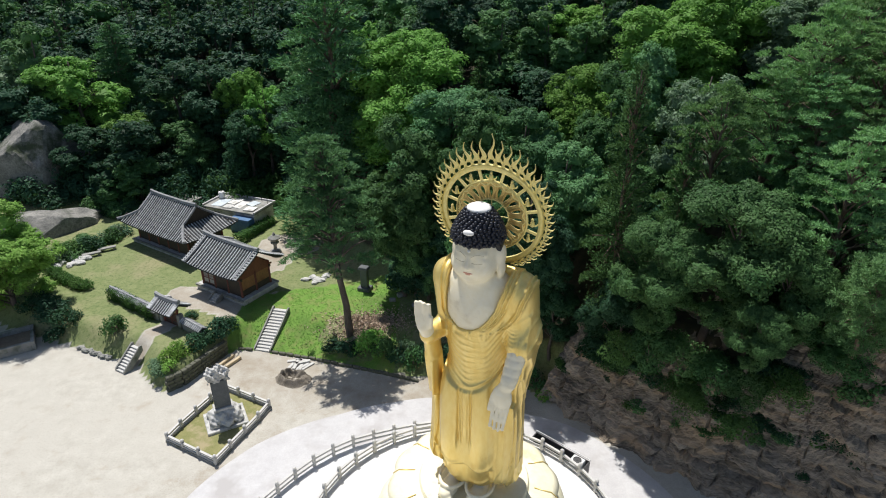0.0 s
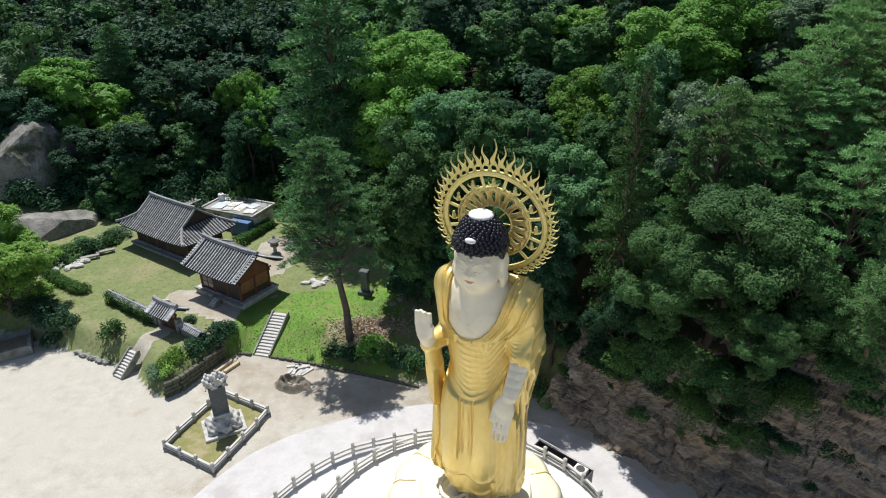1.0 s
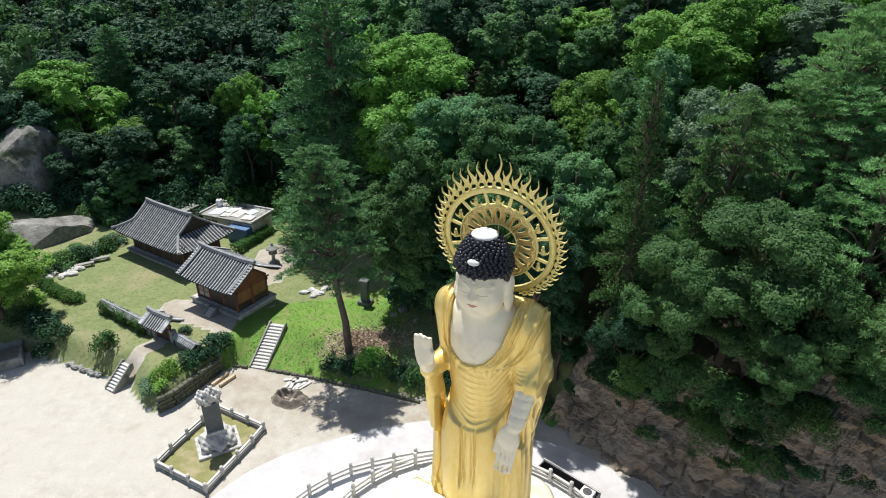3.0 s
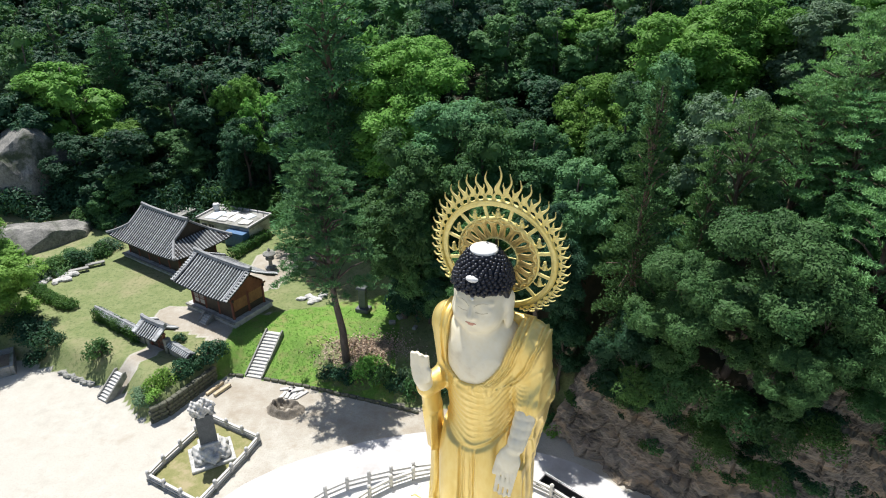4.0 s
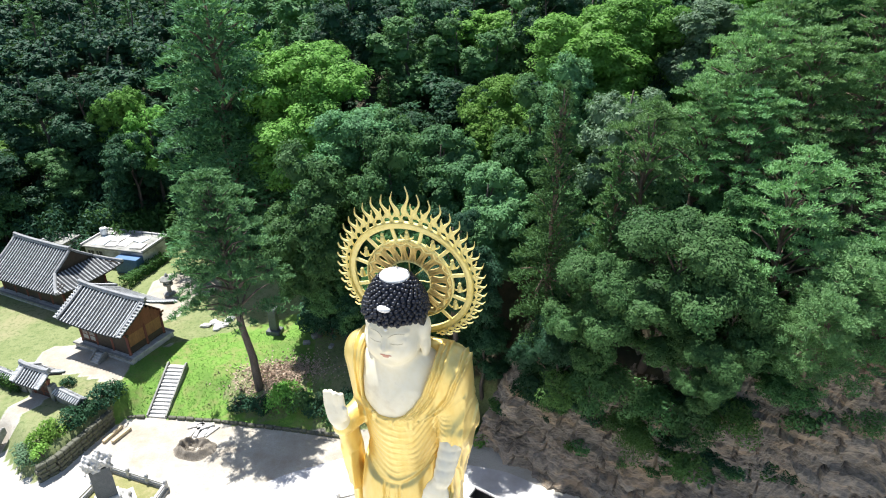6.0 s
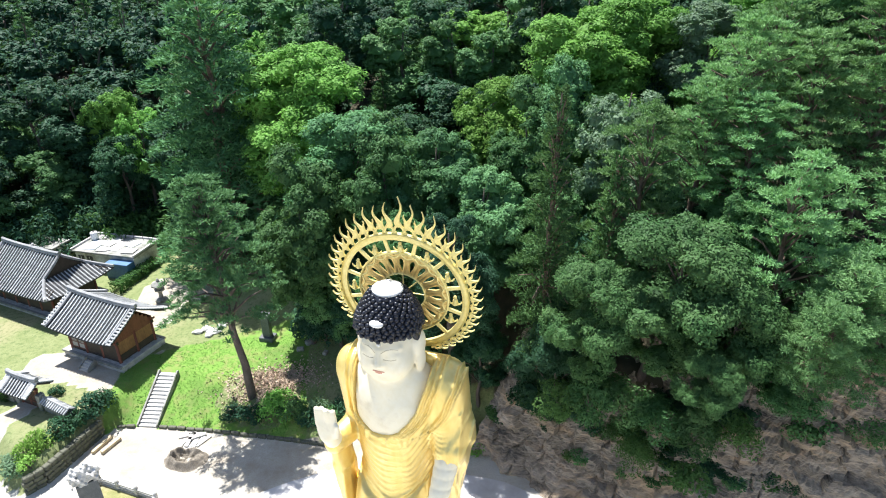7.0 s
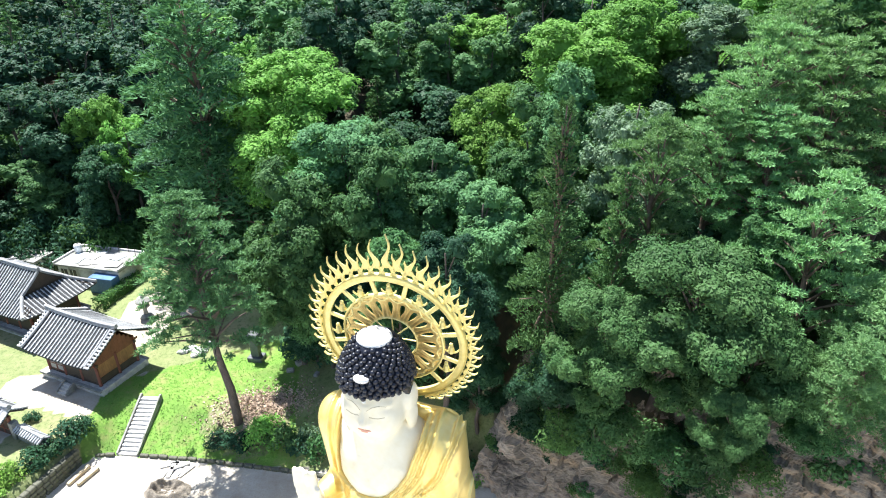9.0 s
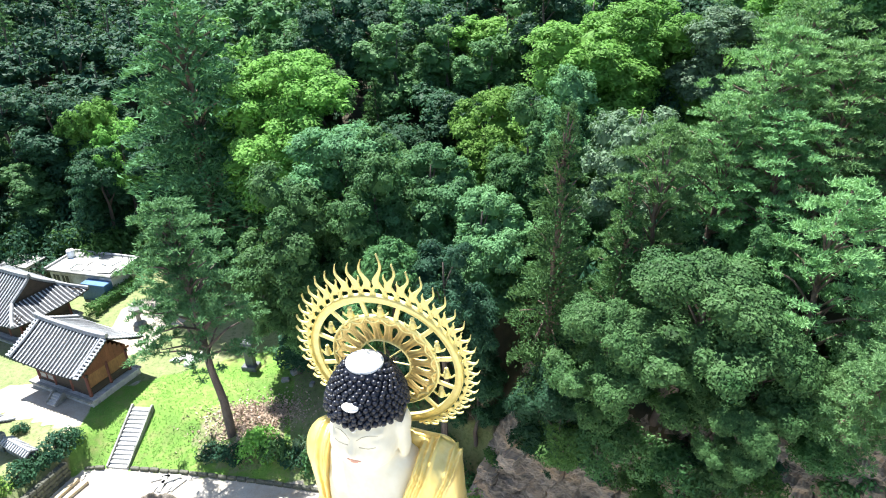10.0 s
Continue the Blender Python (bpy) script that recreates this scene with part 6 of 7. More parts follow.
def stele():
    c = (-19.45, 41.9)
    turn = 28
    root = thing("stele", pose(*c, 0.02, 0, 0, turn), "tall dark stone stele on a carved pale tortoise-like base", "monument")
    part("plinth", box(-1.75, 1.75, -1.45, 1.45, -0.2, 0.3, 0.05), STONE, root)
    jag = lambda x, y, z: 0.09 * np.sin(5.1 * x + 2 * z) * np.sin(4.3 * y + 1.7 * z) + 0.06 * np.sin(11 * x + 3 * y) * np.sin(9 * z + 4 * y)

    def body(x, y, z):
        shell = blend(0.2, ball(x, y, z, (0, 0, 0.8), (1.45, 1.15, 0.85)), ball(x, y, z, (0.1, -1.2, 0.75), (0.42, 0.5, 0.42)))
        return blend(0.15, shell, ball(np.abs(x), np.abs(y), z, (1.05, 0.75, 0.45), (0.45, 0.42, 0.35))) + jag(x, y, z)

    solid("base_carving", mesh_of("base_carving", *net(body, (-1.9, -2.0, 0.1), (1.9, 1.7, 2.0), 0.09)), STONE, root)
    part("slab_seat", box(-0.85, 0.85, -0.55, 0.55, 1.45, 1.8, 0.06), STONE, root)
    part("slab", box(-0.68, 0.68, -0.34, 0.34, 1.802, 4.6, 0.03), DARK_STONE, root, "dark slate slab")

    def crown(x, y, z):
        mass = np.maximum(np.maximum(np.abs(x) - 0.85, np.abs(y) - 0.48), np.abs(z - 5.05) - 0.4)
        return blend(0.2, mass, ball(np.abs(x), y, z, (0.5, 0, 5.45), (0.42, 0.4, 0.4)), ball(x, y, z, (0, 0, 5.6), (0.4, 0.36, 0.45))) + 1.6 * jag(x * 1.3, y * 1.3, z * 1.3)

    solid("capital", mesh_of("capital", *net(crown, (-1.4, -1.0, 4.62), (1.4, 1.0, 6.3), 0.075)), STONE, root, "carved pale stone capital")


stele()
F, L, R = Vector((-18.65, 36.75, 0.02)), Vector((-23.74, 39.4, 0.02)), Vector((-15.85, 43.5, 0.02))
B = L + R - F
fence_line([tuple(p) for p in (F, R, B, L, F)], "low stone fence round the stele lawn", "stele enclosure", 1.85, 0.85)
bm = bmesh.new()
loop = [(F + (B - F) * 0.012), R + (L - R) * 0.012, B + (F - B) * 0.012, L + (R - L) * 0.012]
f = bm.faces.new([bm.verts.new((p.x, p.y, 0.02)) for p in loop])
r = bmesh.ops.extrude_face_region(bm, geom=[f])
bmesh.ops.translate(bm, vec=(0, 0, 0.06), verts=[v for v in r["geom"] if isinstance(v, bmesh.types.BMVert)])
bmesh.ops.recalc_face_normals(bm, faces=bm.faces)
tagged(solid("stele_lawn", bm, material("dry_lawn", (0.17, 0.18, 0.06), (0.27, 0.25, 0.11), 1.2, 0.95, 0.6, 9, stain=(0.33, 0.28, 0.16), stain_scale=0.6, world_space=True, relief=0.04)),
       "dry grass plot inside the stele fence", "lawn", kind="structure")
curb = thing("enclosure_curb", pose(F.x, F.y, 0), "low grey stone curb under the stele fence", "curb")
for a, c in ((F, R), (R, B), (B, L), (L, F)):
    d = c - a
    ob = part("curb_stone", box(0.0, d.length, -0.17, 0.17, -0.2, 0.2, 0.03), STONE_GREY, curb)
    ob.matrix_basis = Matrix.Translation((a.x - F.x, a.y - F.y, 0)) @ pose(0, 0, 0, 0, 0, math.degrees(math.atan2(d.y, d.x)))

# low curb along the foot of the green slope
CURB = [(-22.4, 52.6), (-19.95, 52.35), None, (-17.9, 52.0), (-13.0, 50.7), (-7.5, 49.0), (-2.4, 47.3)]
root = thing("slope_curb", pose(-22.4, 52.6, 0), "low line of dark stones along the foot of the slope", "curb")
stone = None
for a, c in zip(CURB, CURB[1:]):
    if a is None or c is None:
        continue
    d = Vector((c[0] - a[0], c[1] - a[1], 0))
    n = max(1, round(d.length / 0.8))
    for k in range(n):
        p = Vector((a[0] + 22.4, a[1] - 52.6, 0)) + d * ((k + 0.5) / n)
        q = Matrix.Translation(p) @ pose(0, 0, 0.03 * (k % 3), 0, 0, math.degrees(math.atan2(d.y, d.x)) + 3 * math.sin(k * 2.1))
        if stone is None:
            stone = part("stone", box(-0.38, 0.38, -0.15, 0.15, -0.25, 0.26, 0.05), SHADED_MOSS_STONE, root)
            stone.matrix_basis = q
        else:
            again("stone", stone.data, q, root)

# retaining wall of the garden corner, its stone coloured dark for the shadow on it
LINE = [(-26.2, 45.9), (-25.1, 46.9), (-22.5, 52.0)]
root = thing("retaining_wall", pose(-26.2, 45.9, 0), "dry-stone retaining wall of the garden corner, its shadow put into the stone colour", "wall", "garden walls")
block = [part("block", box(-0.3, 0.3, -0.25, 0.25, 0, 0.42, 0.06), SHADED_MOSS_STONE, root)]
first = True
for row in range(4):
    for a, c in zip(LINE, LINE[1:]):
        d = Vector((c[0] - a[0], c[1] - a[1], 0))
        n = max(1, round(d.length / 0.6))
        for k in range(n):
            p = Vector((a[0] + 26.2, a[1] - 45.9, -0.1 + 0.43 * row)) + d * ((k + (0.5 if row % 2 else 0.3)) / n)
            q = Matrix.Translation(p) @ pose(0, 0, 0, 2 * math.sin(k * 3.3 + row), 2 * math.cos(k * 1.3), math.degrees(math.atan2(d.y, d.x)) + 4 * math.sin(k * 5.1 + row)) @ Matrix.Diagonal((d.length / n / 0.62, 1, 1, 1))
            if first:
                block[0].matrix_basis, first = q, False
            else:
                again("block", block[0].data, q, root)

# edging stones by the lawn
root = thing("edging", pose(-38.2, 52.6, 0.1), "ragged row of edging stones between lawn and yard", "curb")
for k in range(12):
    t = k / 11
    bm = bmesh.new()
    lump(bm, (0, 0, 0), (0.36, 0.25, 0.22), k * 2.3, 0.5)
    part("stone", bm, STONE_GREY, root).location = (3.9 * t, -1.75 * t + 0.12 * math.sin(k * 2), 0.1)

# slabs, planks and the dug pit
root = thing("stone_slabs", pose(-14.55, 50.05, 0), "stack of loose pale stone slabs at the slope foot", "slabs")
for k, (x, y, z, a) in enumerate(((-0.9, -0.6, 0.06, 70), (-0.45, -0.7, 0.06, 78), (0.05, -0.65, 0.06, 66), (0.5, -0.5, 0.06, 55), (0.9, -0.4, 0.06, 48), (-0.6, 0.5, 0.07, 10), (0.2, 0.55, 0.07, -8), (-0.3, -0.3, 0.2, 82), (0.3, 0.1, 0.2, 20))):
    part("slab", box(-0.75, 0.75, -0.17, 0.17, -0.07, 0.07, 0.02), STONE, root).matrix_basis = pose(x, y, z, 0, 0, a)
for k, (x, y, a) in enumerate(((-22.15, 50.45, 62), (-21.35, 50.2, 58))):
    ob = thing("timber_beam", pose(x, y, 0.02, 0, 0, a), "squared pale timber beam lying on the sand", "beam", "beams on the sand")
    part("beam", box(-0.95, 0.95, -0.16, 0.16, 0, 0.3, 0.03), TIMBER, ob)
    part("end_band", box(0.82, 0.9, -0.17, 0.17, -0.005, 0.31, 0.005), material("weathered_timber", (0.3, 0.25, 0.17), (0.42, 0.35, 0.25), 2.0), ob)
    if k == 0:
        ob.matrix_basis = ob.matrix_basis @ Matrix.Diagonal((1.1, 0.9, 0.9, 1))


def spoil_heap():
    """A ring of dug earth round a hollow."""
    n, m = 72, 36
    verts, faces = [], []
    for j in range(m + 1):
        for i in range(n):
            a = 2 * math.pi * i / n
            r = j / m
            wob = 1 + 0.18 * noise.noise((math.cos(a) * 1.5, math.sin(a) * 1.5, 3))
            z = 0.78 * math.exp(-((r - 0.6) / 0.19) ** 2) * (0.75 + 0.5 * noise.noise((math.cos(a) * 2, math.sin(a) * 2, r * 2))) + (0.2 * noise.noise((5 * r * math.cos(a), 5 * r * math.sin(a), 1)) + 0.13 * noise.noise((13 * r * math.cos(a), 13 * r * math.sin(a), 6))) * (1 - r ** 3)
            verts.append((2.1 * r * wob * math.cos(a), 1.35 * r * wob * math.sin(a), max(z, -0.05) * (1 - r ** 6) + 0.03 - 0.08 * r ** 4))
    for j in range(m):
        for i in range(n):
            faces.append((j * n + i, j * n + (i + 1) % n, (j + 1) * n + (i + 1) % n, (j + 1) * n + i))
    ob = solid("earth_mound", mesh_of("earth_mound", verts, faces), material("dug_earth", (0.1, 0.085, 0.065), (0.27, 0.235, 0.19), 1.2, 0.95, 0.9, 9, relief=0.08), smooth=True)
    ob.matrix_basis = pose(-14.7, 47.7, 0, 0, 0, -12)
    tagged(ob, "low heap of dug earth round a hollow in the sand", "heap")


spoil_heap()


# stone lantern in the dirt court, dark monument and pagoda stones on the slope
def lantern():
    z = float(ground_height(-21.9, 71.2))
    root = thing("stone_lantern", pose(-21.9, 71.2, z), "weathered stone lantern with a wide cap", "lantern")
    part("base", turned([(0.75, -0.1), (0.75, 0.25), (0.5, 0.4)], 8), STONE_GREY, root)
    part("shaft", turned([(0.26, 0.38), (0.22, 0.9), (0.26, 1.35)], 8), STONE_GREY, root)
    part("light_box", turned([(0.55, 1.33), (0.58, 1.5), (0.38, 1.52), (0.38, 2.0)], 8), STONE_GREY, root)
    part("cap", turned([(0.85, 2.0), (0.82, 2.12), (0.4, 2.4), (0.2, 2.5)], 8), STONE_GREY, root)
    part("finial", turned([(0.16, 2.48), (0.2, 2.62), (0.06, 2.85)], 8), STONE_GREY, root)


lantern()


def monument():
    z = float(ground_height(-9.1, 61.6))
    root = thing("dark_monument", pose(-9.1, 61.6, z, 0, 0, -20), "dark upright stone monument with a cap on a plinth", "monument")
    part("plinth", box(-0.75, 0.75, -0.6, 0.6, -0.3, 0.4, 0.05), DARK_STONE, root)
    part("slab", box(-0.42, 0.42, -0.3, 0.3, 0.402, 2.7, 0.03), DARK_STONE, root)
    part("cap", box(-0.62, 0.62, -0.48, 0.48, 2.702, 3.05, 0.06, 0.1), DARK_STONE, root)


monument()
for k, (x, y, s) in enumerate(((-5.7, 59.0, 0.36), (-4.8, 60.0, 0.44), (-3.2, 58.0, 0.3))):
    z = float(ground_height(x, y))
    ob = solid("stone_block", box(-s, s, -s * 0.7, s * 0.7, -0.2, s * 0.9, 0.06), STONE_GREY)
    ob.matrix_basis = pose(x, y, z, 0, 0, 31 * k)
    tagged(ob, "squared grey stone block on the grass", "stone", "stone blocks")
for k in range(11):
    x, y = -16.5 + 2.6 * random.random(), 62.8 + 2.0 * random.random()
    bm = bmesh.new()
    lump(bm, (0, 0, 0.1), (0.25 + 0.35 * random.random(), 0.3 + 0.2 * random.random(), 0.25), k * 3.1, 0.5)
    ob = solid("field_stone", bm, STONE)
    ob.location = (x, y, float(ground_height(x, y)))
    tagged(ob, "pale field stone among the grass", "stone", "field stones")


# stone tub, boulders, benches at the garden's far side
def tub():
    root = thing("stone_tub", pose(-45.4, 53.2, 0.1, 0, 0, -58), "square dark stone basin at the edge of the yard", "basin")
    for x0, x1, y0, y1 in ((-1.9, 1.9, -1.9, -1.55), (-1.9, 1.9, 1.55, 1.9), (-1.9, -1.55, -1.55, 1.55), (1.55, 1.9, -1.55, 1.55)):
        part("side", box(x0, x1, y0, y1, -0.3, 0.95, 0.04), STONE_GREY, root)
    part("bed", box(-1.56, 1.56, -1.56, 1.56, -0.3, 0.45, 0.0), SOIL, root, "dark soil bed")


tub()


def boulder(name, place, size, seed, label, tilt=0.0, peak=0.0, clefts=None, turn=None):
    bm = bmesh.new()
    r = bmesh.ops.create_icosphere(bm, subdivisions=5, radius=1.0)["verts"]
    for v in r:
        d = v.co.copy()
        k = 1 + 0.28 * noise.noise(d * 1.1 + Vector((seed, 0, 0))) + 0.1 * noise.noise(d * 3 + Vector((0, seed, 0))) + 0.035 * noise.noise(d * 9)
        q = d * k
        if peak:
            q.x, q.y = q.x * (1 - peak * max(0, d.z)), q.y * (1 - peak * max(0, d.z))
        # flat cleft faces
        for n, lim in clefts or ((Vector((0.2, -0.95, 0.15)), 0.72), (Vector((0.9, -0.3, 0.1)), 0.78), (Vector((-0.5, -0.6, 0.62)), 0.8)):
            over = q.dot(n.normalized()) - lim
            if over > 0:
                q -= n.normalized() * over * 0.93
        v.co = Vector((q.x * size[0], q.y * size[1], q.z * size[2]))
    ob = solid(name, bm, BOULDER, smooth=False)
    ob.matrix_basis = pose(*place, 0, tilt, 20 * seed if turn is None else turn)
    return tagged(ob, label, "boulder", "boulders")


boulder("boulder", (-65.0, 90.0, 3.0), (10.5, 9.0, 14.0), 1.0, "huge grey cleft boulder with a sloping pointed top", 0, 0.35, [(Vector((-0.35, -0.3, 0.88)), 0.6), (Vector((0.1, -1.0, -0.06)), 0.46), (Vector((1.0, -0.2, 0.12)), 0.62)], 0)
boulder("boulder", (-55.5, 78.0, 0.9), (9.0, 4.6, 4.0), 2.3, "long low grey boulder behind the garden bushes", 6)
boulder("boulder", (-73.0, 96, 9), (8, 6, 11), 3.1, "grey rock outcrop among the trees", 0, 0.3)
for k, (x, y) in enumerate(((-45.4, 70.0), (-44.2, 71.6))):
    ob = thing("stone_bench", pose(x, y, 2.0, 0, 0, 30), "low grey stone bench on the lawn", "bench", "garden benches")
    part("seat", box(-1.1, 1.1, -0.3, 0.3, 0.3, 0.48, 0.03), STONE_GREY, ob)
    for e in (-1, 1):
        part("leg", box(e * 0.8 - 0.12, e * 0.8 + 0.12, -0.25, 0.25, -0.1, 0.3, 0.02), STONE_GREY, ob)
for k in range(10):
    x, y = -48.5 + 3.2 * random.random(), 66.0 + 3.5 * random.random()
    bm = bmesh.new()
    lump(bm, (0, 0, 0.15), (0.3 + 0.5 * random.random(), 0.35 + 0.3 * random.random(), 0.3), k * 1.3, 0.5)
    ob = solid("garden_rock", bm, STONE)
    ob.location = (x, y, float(ground_height(x, y)))
    tagged(ob, "pale garden rock beside the bushes", "rock", "garden rocks")


# fenced shaft with the cooling unit beside the terrace
def shaft():
    a, c = Vector((7.4, 38.3, 0)), Vector((11.2, 35.0, 0))
    d = c - a
    turn = math.degrees(math.atan2(d.y, d.x))
    n = d.length
    root = thing("utility_pit", Matrix.Translation(a) @ pose(0, 0, 0, 0, 0, turn), "dark walled pit with thin metal rails by the terrace", "pit")
    for x0, x1, y0, y1 in ((0, n, 0.62, 0.72), (0, n, -0.72, -0.62), (0, 0.1, -0.62, 0.62), (n - 0.1, n, -0.62, 0.62)):
        part("side", box(x0, x1, y0, y1, -0.2, 1.55, 0.01), DARK_METAL, root)
    part("floor", box(0.1, n - 0.1, -0.62, 0.62, -0.2, 0.08, 0), DARK_METAL, root)
    for y in (-0.67, 0.67):
        part("rail", box(0, n, y - 0.025, y + 0.025, 1.75, 1.8, 0.005), WHITE_METAL, root)
        for k in range(5):
            part("stanchion", box(n * k / 4 - 0.02, n * k / 4 + 0.02, y - 0.02, y + 0.02, 1.5, 1.76, 0.004), WHITE_METAL, root)
    unit_m = root.matrix_basis @ pose(n - 0.75, -0.05, 0.08)
    ac = thing("cooling_unit", unit_m, "white outdoor cooling unit with a round fan grille on top", "cooling unit")
    part("stand", box(-0.42, 0.42, -0.35, 0.35, 0, 0.75, 0.02), DARK_METAL, ac)
    part("case", box(-0.5, 0.5, -0.45, 0.45, 0.752, 1.75, 0.04), WHITE_METAL, ac)
    part("grille", turned([(0.34, 1.74), (0.34, 1.79), (0.29, 1.8), (0.29, 1.77), (0.1, 1.77), (0.08, 1.8)], 18), DARK_METAL, ac)


shaft()


# ---- shrubs, hedges, the lone pine and ground plants ----
def bush_mesh(name, count, wide, high, length):
    lumps = 16
    d = ball_points(lumps * 2)
    d[:, 2] = np.abs(d[:, 2])
    d = d[:lumps]
    centre = d * np.array([wide, wide, high * 0.8]) * 0.62 + np.array([0, 0, high * 0.12])
    r = rng.uniform(0.32, 0.5, lumps) * wide
    pick = rng.integers(lumps, size=count)
    w = ball_points(count)
    at = centre[pick] + w * r[pick][:, None] * rng.uniform(0.75, 1.1, (count, 1)) * np.array([1, 1, 0.85])
    keep = at[:, 2] > -0.1
    return leaf_mesh(name, at[keep], 1.2 * w[keep] + np.array([0, 0, 0.5]), length, length * 0.6, three=length > 0.25, jitter=0.5)


BUSH, UNDER = {}, []


def undergrowth(kind, x, y, wide, high):
    """One bush of the shaded mass under the trees."""
    v, f = UNDER_SHAPES[int(rng.integers(len(UNDER_SHAPES)))]
    a = rng.uniform(0, 2 * math.pi)
    turn = np.array([[math.cos(a), -math.sin(a), 0], [math.sin(a), math.cos(a), 0], [0, 0, 1]])
    UNDER.append(((v * np.array([wide / 2.4, wide / 2.4, high / 3.6])) @ turn.T + np.array([x, y, float(ground_height(x, y)) - 0.1]), f, LEAF[kind]))


UNDER_SHAPES = []
for shape in range(3):
    me = bush_mesh("undergrowth", 1300, 2.4, 3.6, 0.4)
    UNDER_SHAPES.append((np.array([v.co for v in me.vertices]), [list(p.vertices) for p in me.polygons]))
    bpy.data.meshes.remove(me)


def shrub(kind, x, y, wide, high, label="", z=None, group="shrubs", big=None):
    big = wide > 1.5 if big is None else big
    near = y < 50 and x > 5
    key = (kind, big, near, int(rng.integers(2)))
    gz = float(ground_height(x, y)) - 0.05 if z is None else z
    full = (2.4, 3.6) if big else (1.0, 1.5)
    m = pose(x, y, gz, 0, 0, rng.uniform(0, 360)) @ Matrix.Diagonal((wide / full[0], wide / full[0], high / full[1], 1))
    if key in BUSH:
        ob = copy_at(BUSH[key], m)
    else:
        root = thing("shrub", m, "leafy green shrub", "shrub", group)
        bm = bmesh.new()
        for k in range(5):
            a = 2 * math.pi * k / 5
            add_tube(bm, [(0.05 * math.cos(a), 0.05 * math.sin(a), -0.3), (0.25 * full[0] * math.cos(a), 0.25 * full[0] * math.sin(a), full[1] * 0.35), (0.5 * full[0] * math.cos(a), 0.5 * full[0] * math.sin(a), full[1] * 0.6)], [0.05, 0.035, 0.015], 5)
        part("stem", bm, BARK, root)
        solid("foliage", bush_mesh("foliage", (3000 if near else 1300) if big else 600, *full, (0.29 if near else 0.4) if big else 0.2), LEAF[kind], root)
        BUSH[key] = ob = root
    return tagged(ob, label or "dense leafy shrub under the trees", "shrub", group)


GARDEN_SHRUBS = "garden shrubs"
shrub("mid", -34.2, 53.0, 1.5, 2.5, "round green bush by the gate steps", group=GARDEN_SHRUBS)
for x, y, w, h in ((-40.6, 55.2, 1.7, 2.2), (-42.6, 56.2, 2.0, 2.6), (-44.8, 57.3, 2.2, 2.4), (-41.6, 54.2, 1.3, 1.6)):
    shrub("dark", x, y, w, h, "dark rounded garden bush beside the lawn", group=GARDEN_SHRUBS)
for x, y, w, h in ((-27.2, 55.6, 0.8, 1.1), (-23.3, 52.6, 1.5, 2.2), (-22.6, 53.6, 1.2, 2.0), (-24.9, 50.2, 1.3, 1.9), (-24.2, 51.4, 1.2, 1.7)):
    shrub("dark", x, y, w, h, "dark leafy bush along the garden wall", group=GARDEN_SHRUBS)
for x, y, w, h in ((-25.9, 49.0, 1.1, 2.2), (-26.6, 48.1, 1.0, 1.8), (-27.4, 47.4, 1.1, 1.5), (-28.0, 48.2, 1.0, 1.2), (-26.0, 47.0, 0.9, 1.2)):
    shrub("yellow" if x > -26.7 else "grey", x, y, w, h, "loose light green bush above the retaining wall", group=GARDEN_SHRUBS)
for x, y, w, h, k in ((-7.4, 51.4, 2.0, 2.7, "bright"), (-5.9, 50.9, 1.7, 2.3, "mid"), (-3.7, 50.6, 1.1, 2.5, "grey"), (-9.8, 51.3, 1.5, 1.5, "dark"), (-11.3, 51.8, 1.4, 1.2, "dark"), (-4.6, 50.3, 1.3, 1.5, "dark"), (-2.8, 49.4, 1.4, 2.6, "mid"), (-1.6, 50.0, 1.6, 2.4, "dark"),
                      (0.5, 49.8, 1.8, 2.6, "dark"), (2.6, 50.2, 1.9, 3.0, "mid"), (4.9, 49.6, 1.9, 2.8, "dark"), (7.2, 48.8, 1.8, 2.6, "mid"), (8.8, 46.6, 1.3, 2.0, "mid"), (9.6, 45.0, 1.0, 1.4, "bright")):
    shrub(k, x, y, w, h, "leafy bush at the foot of the slope")
# bushes behind the lawn
for k in range(24):
    t = k / 23
    shrub(("mid", "ivy", "dark", "grey")[k % 4], -51.0 + 6.0 * t + rng.uniform(-1, 1), 66.5 + 9.0 * t + rng.uniform(-1.5, 1.5), rng.uniform(1.2, 2.2), rng.uniform(1.3, 2.6), "bush in the planted border of the lawn", group=GARDEN_SHRUBS)
for k in range(9):
    t = k / 8
    shrub("ivy", -48.0 + 6.2 * t, 65.2 - 3.6 * t + rng.uniform(-0.3, 0.3), 0.95, 1.6, "clipped hedge bush on the lawn", group=GARDEN_SHRUBS)
for k in range(14):
    t = k / 13
    shrub("dark" if k % 2 else "mid", -52 + 12 * t, 84 - 1.0 * t + rng.uniform(-1, 1), rng.uniform(1.5, 2.4), rng.uniform(1.6, 3.2), "shrub between the lawn and the woods")


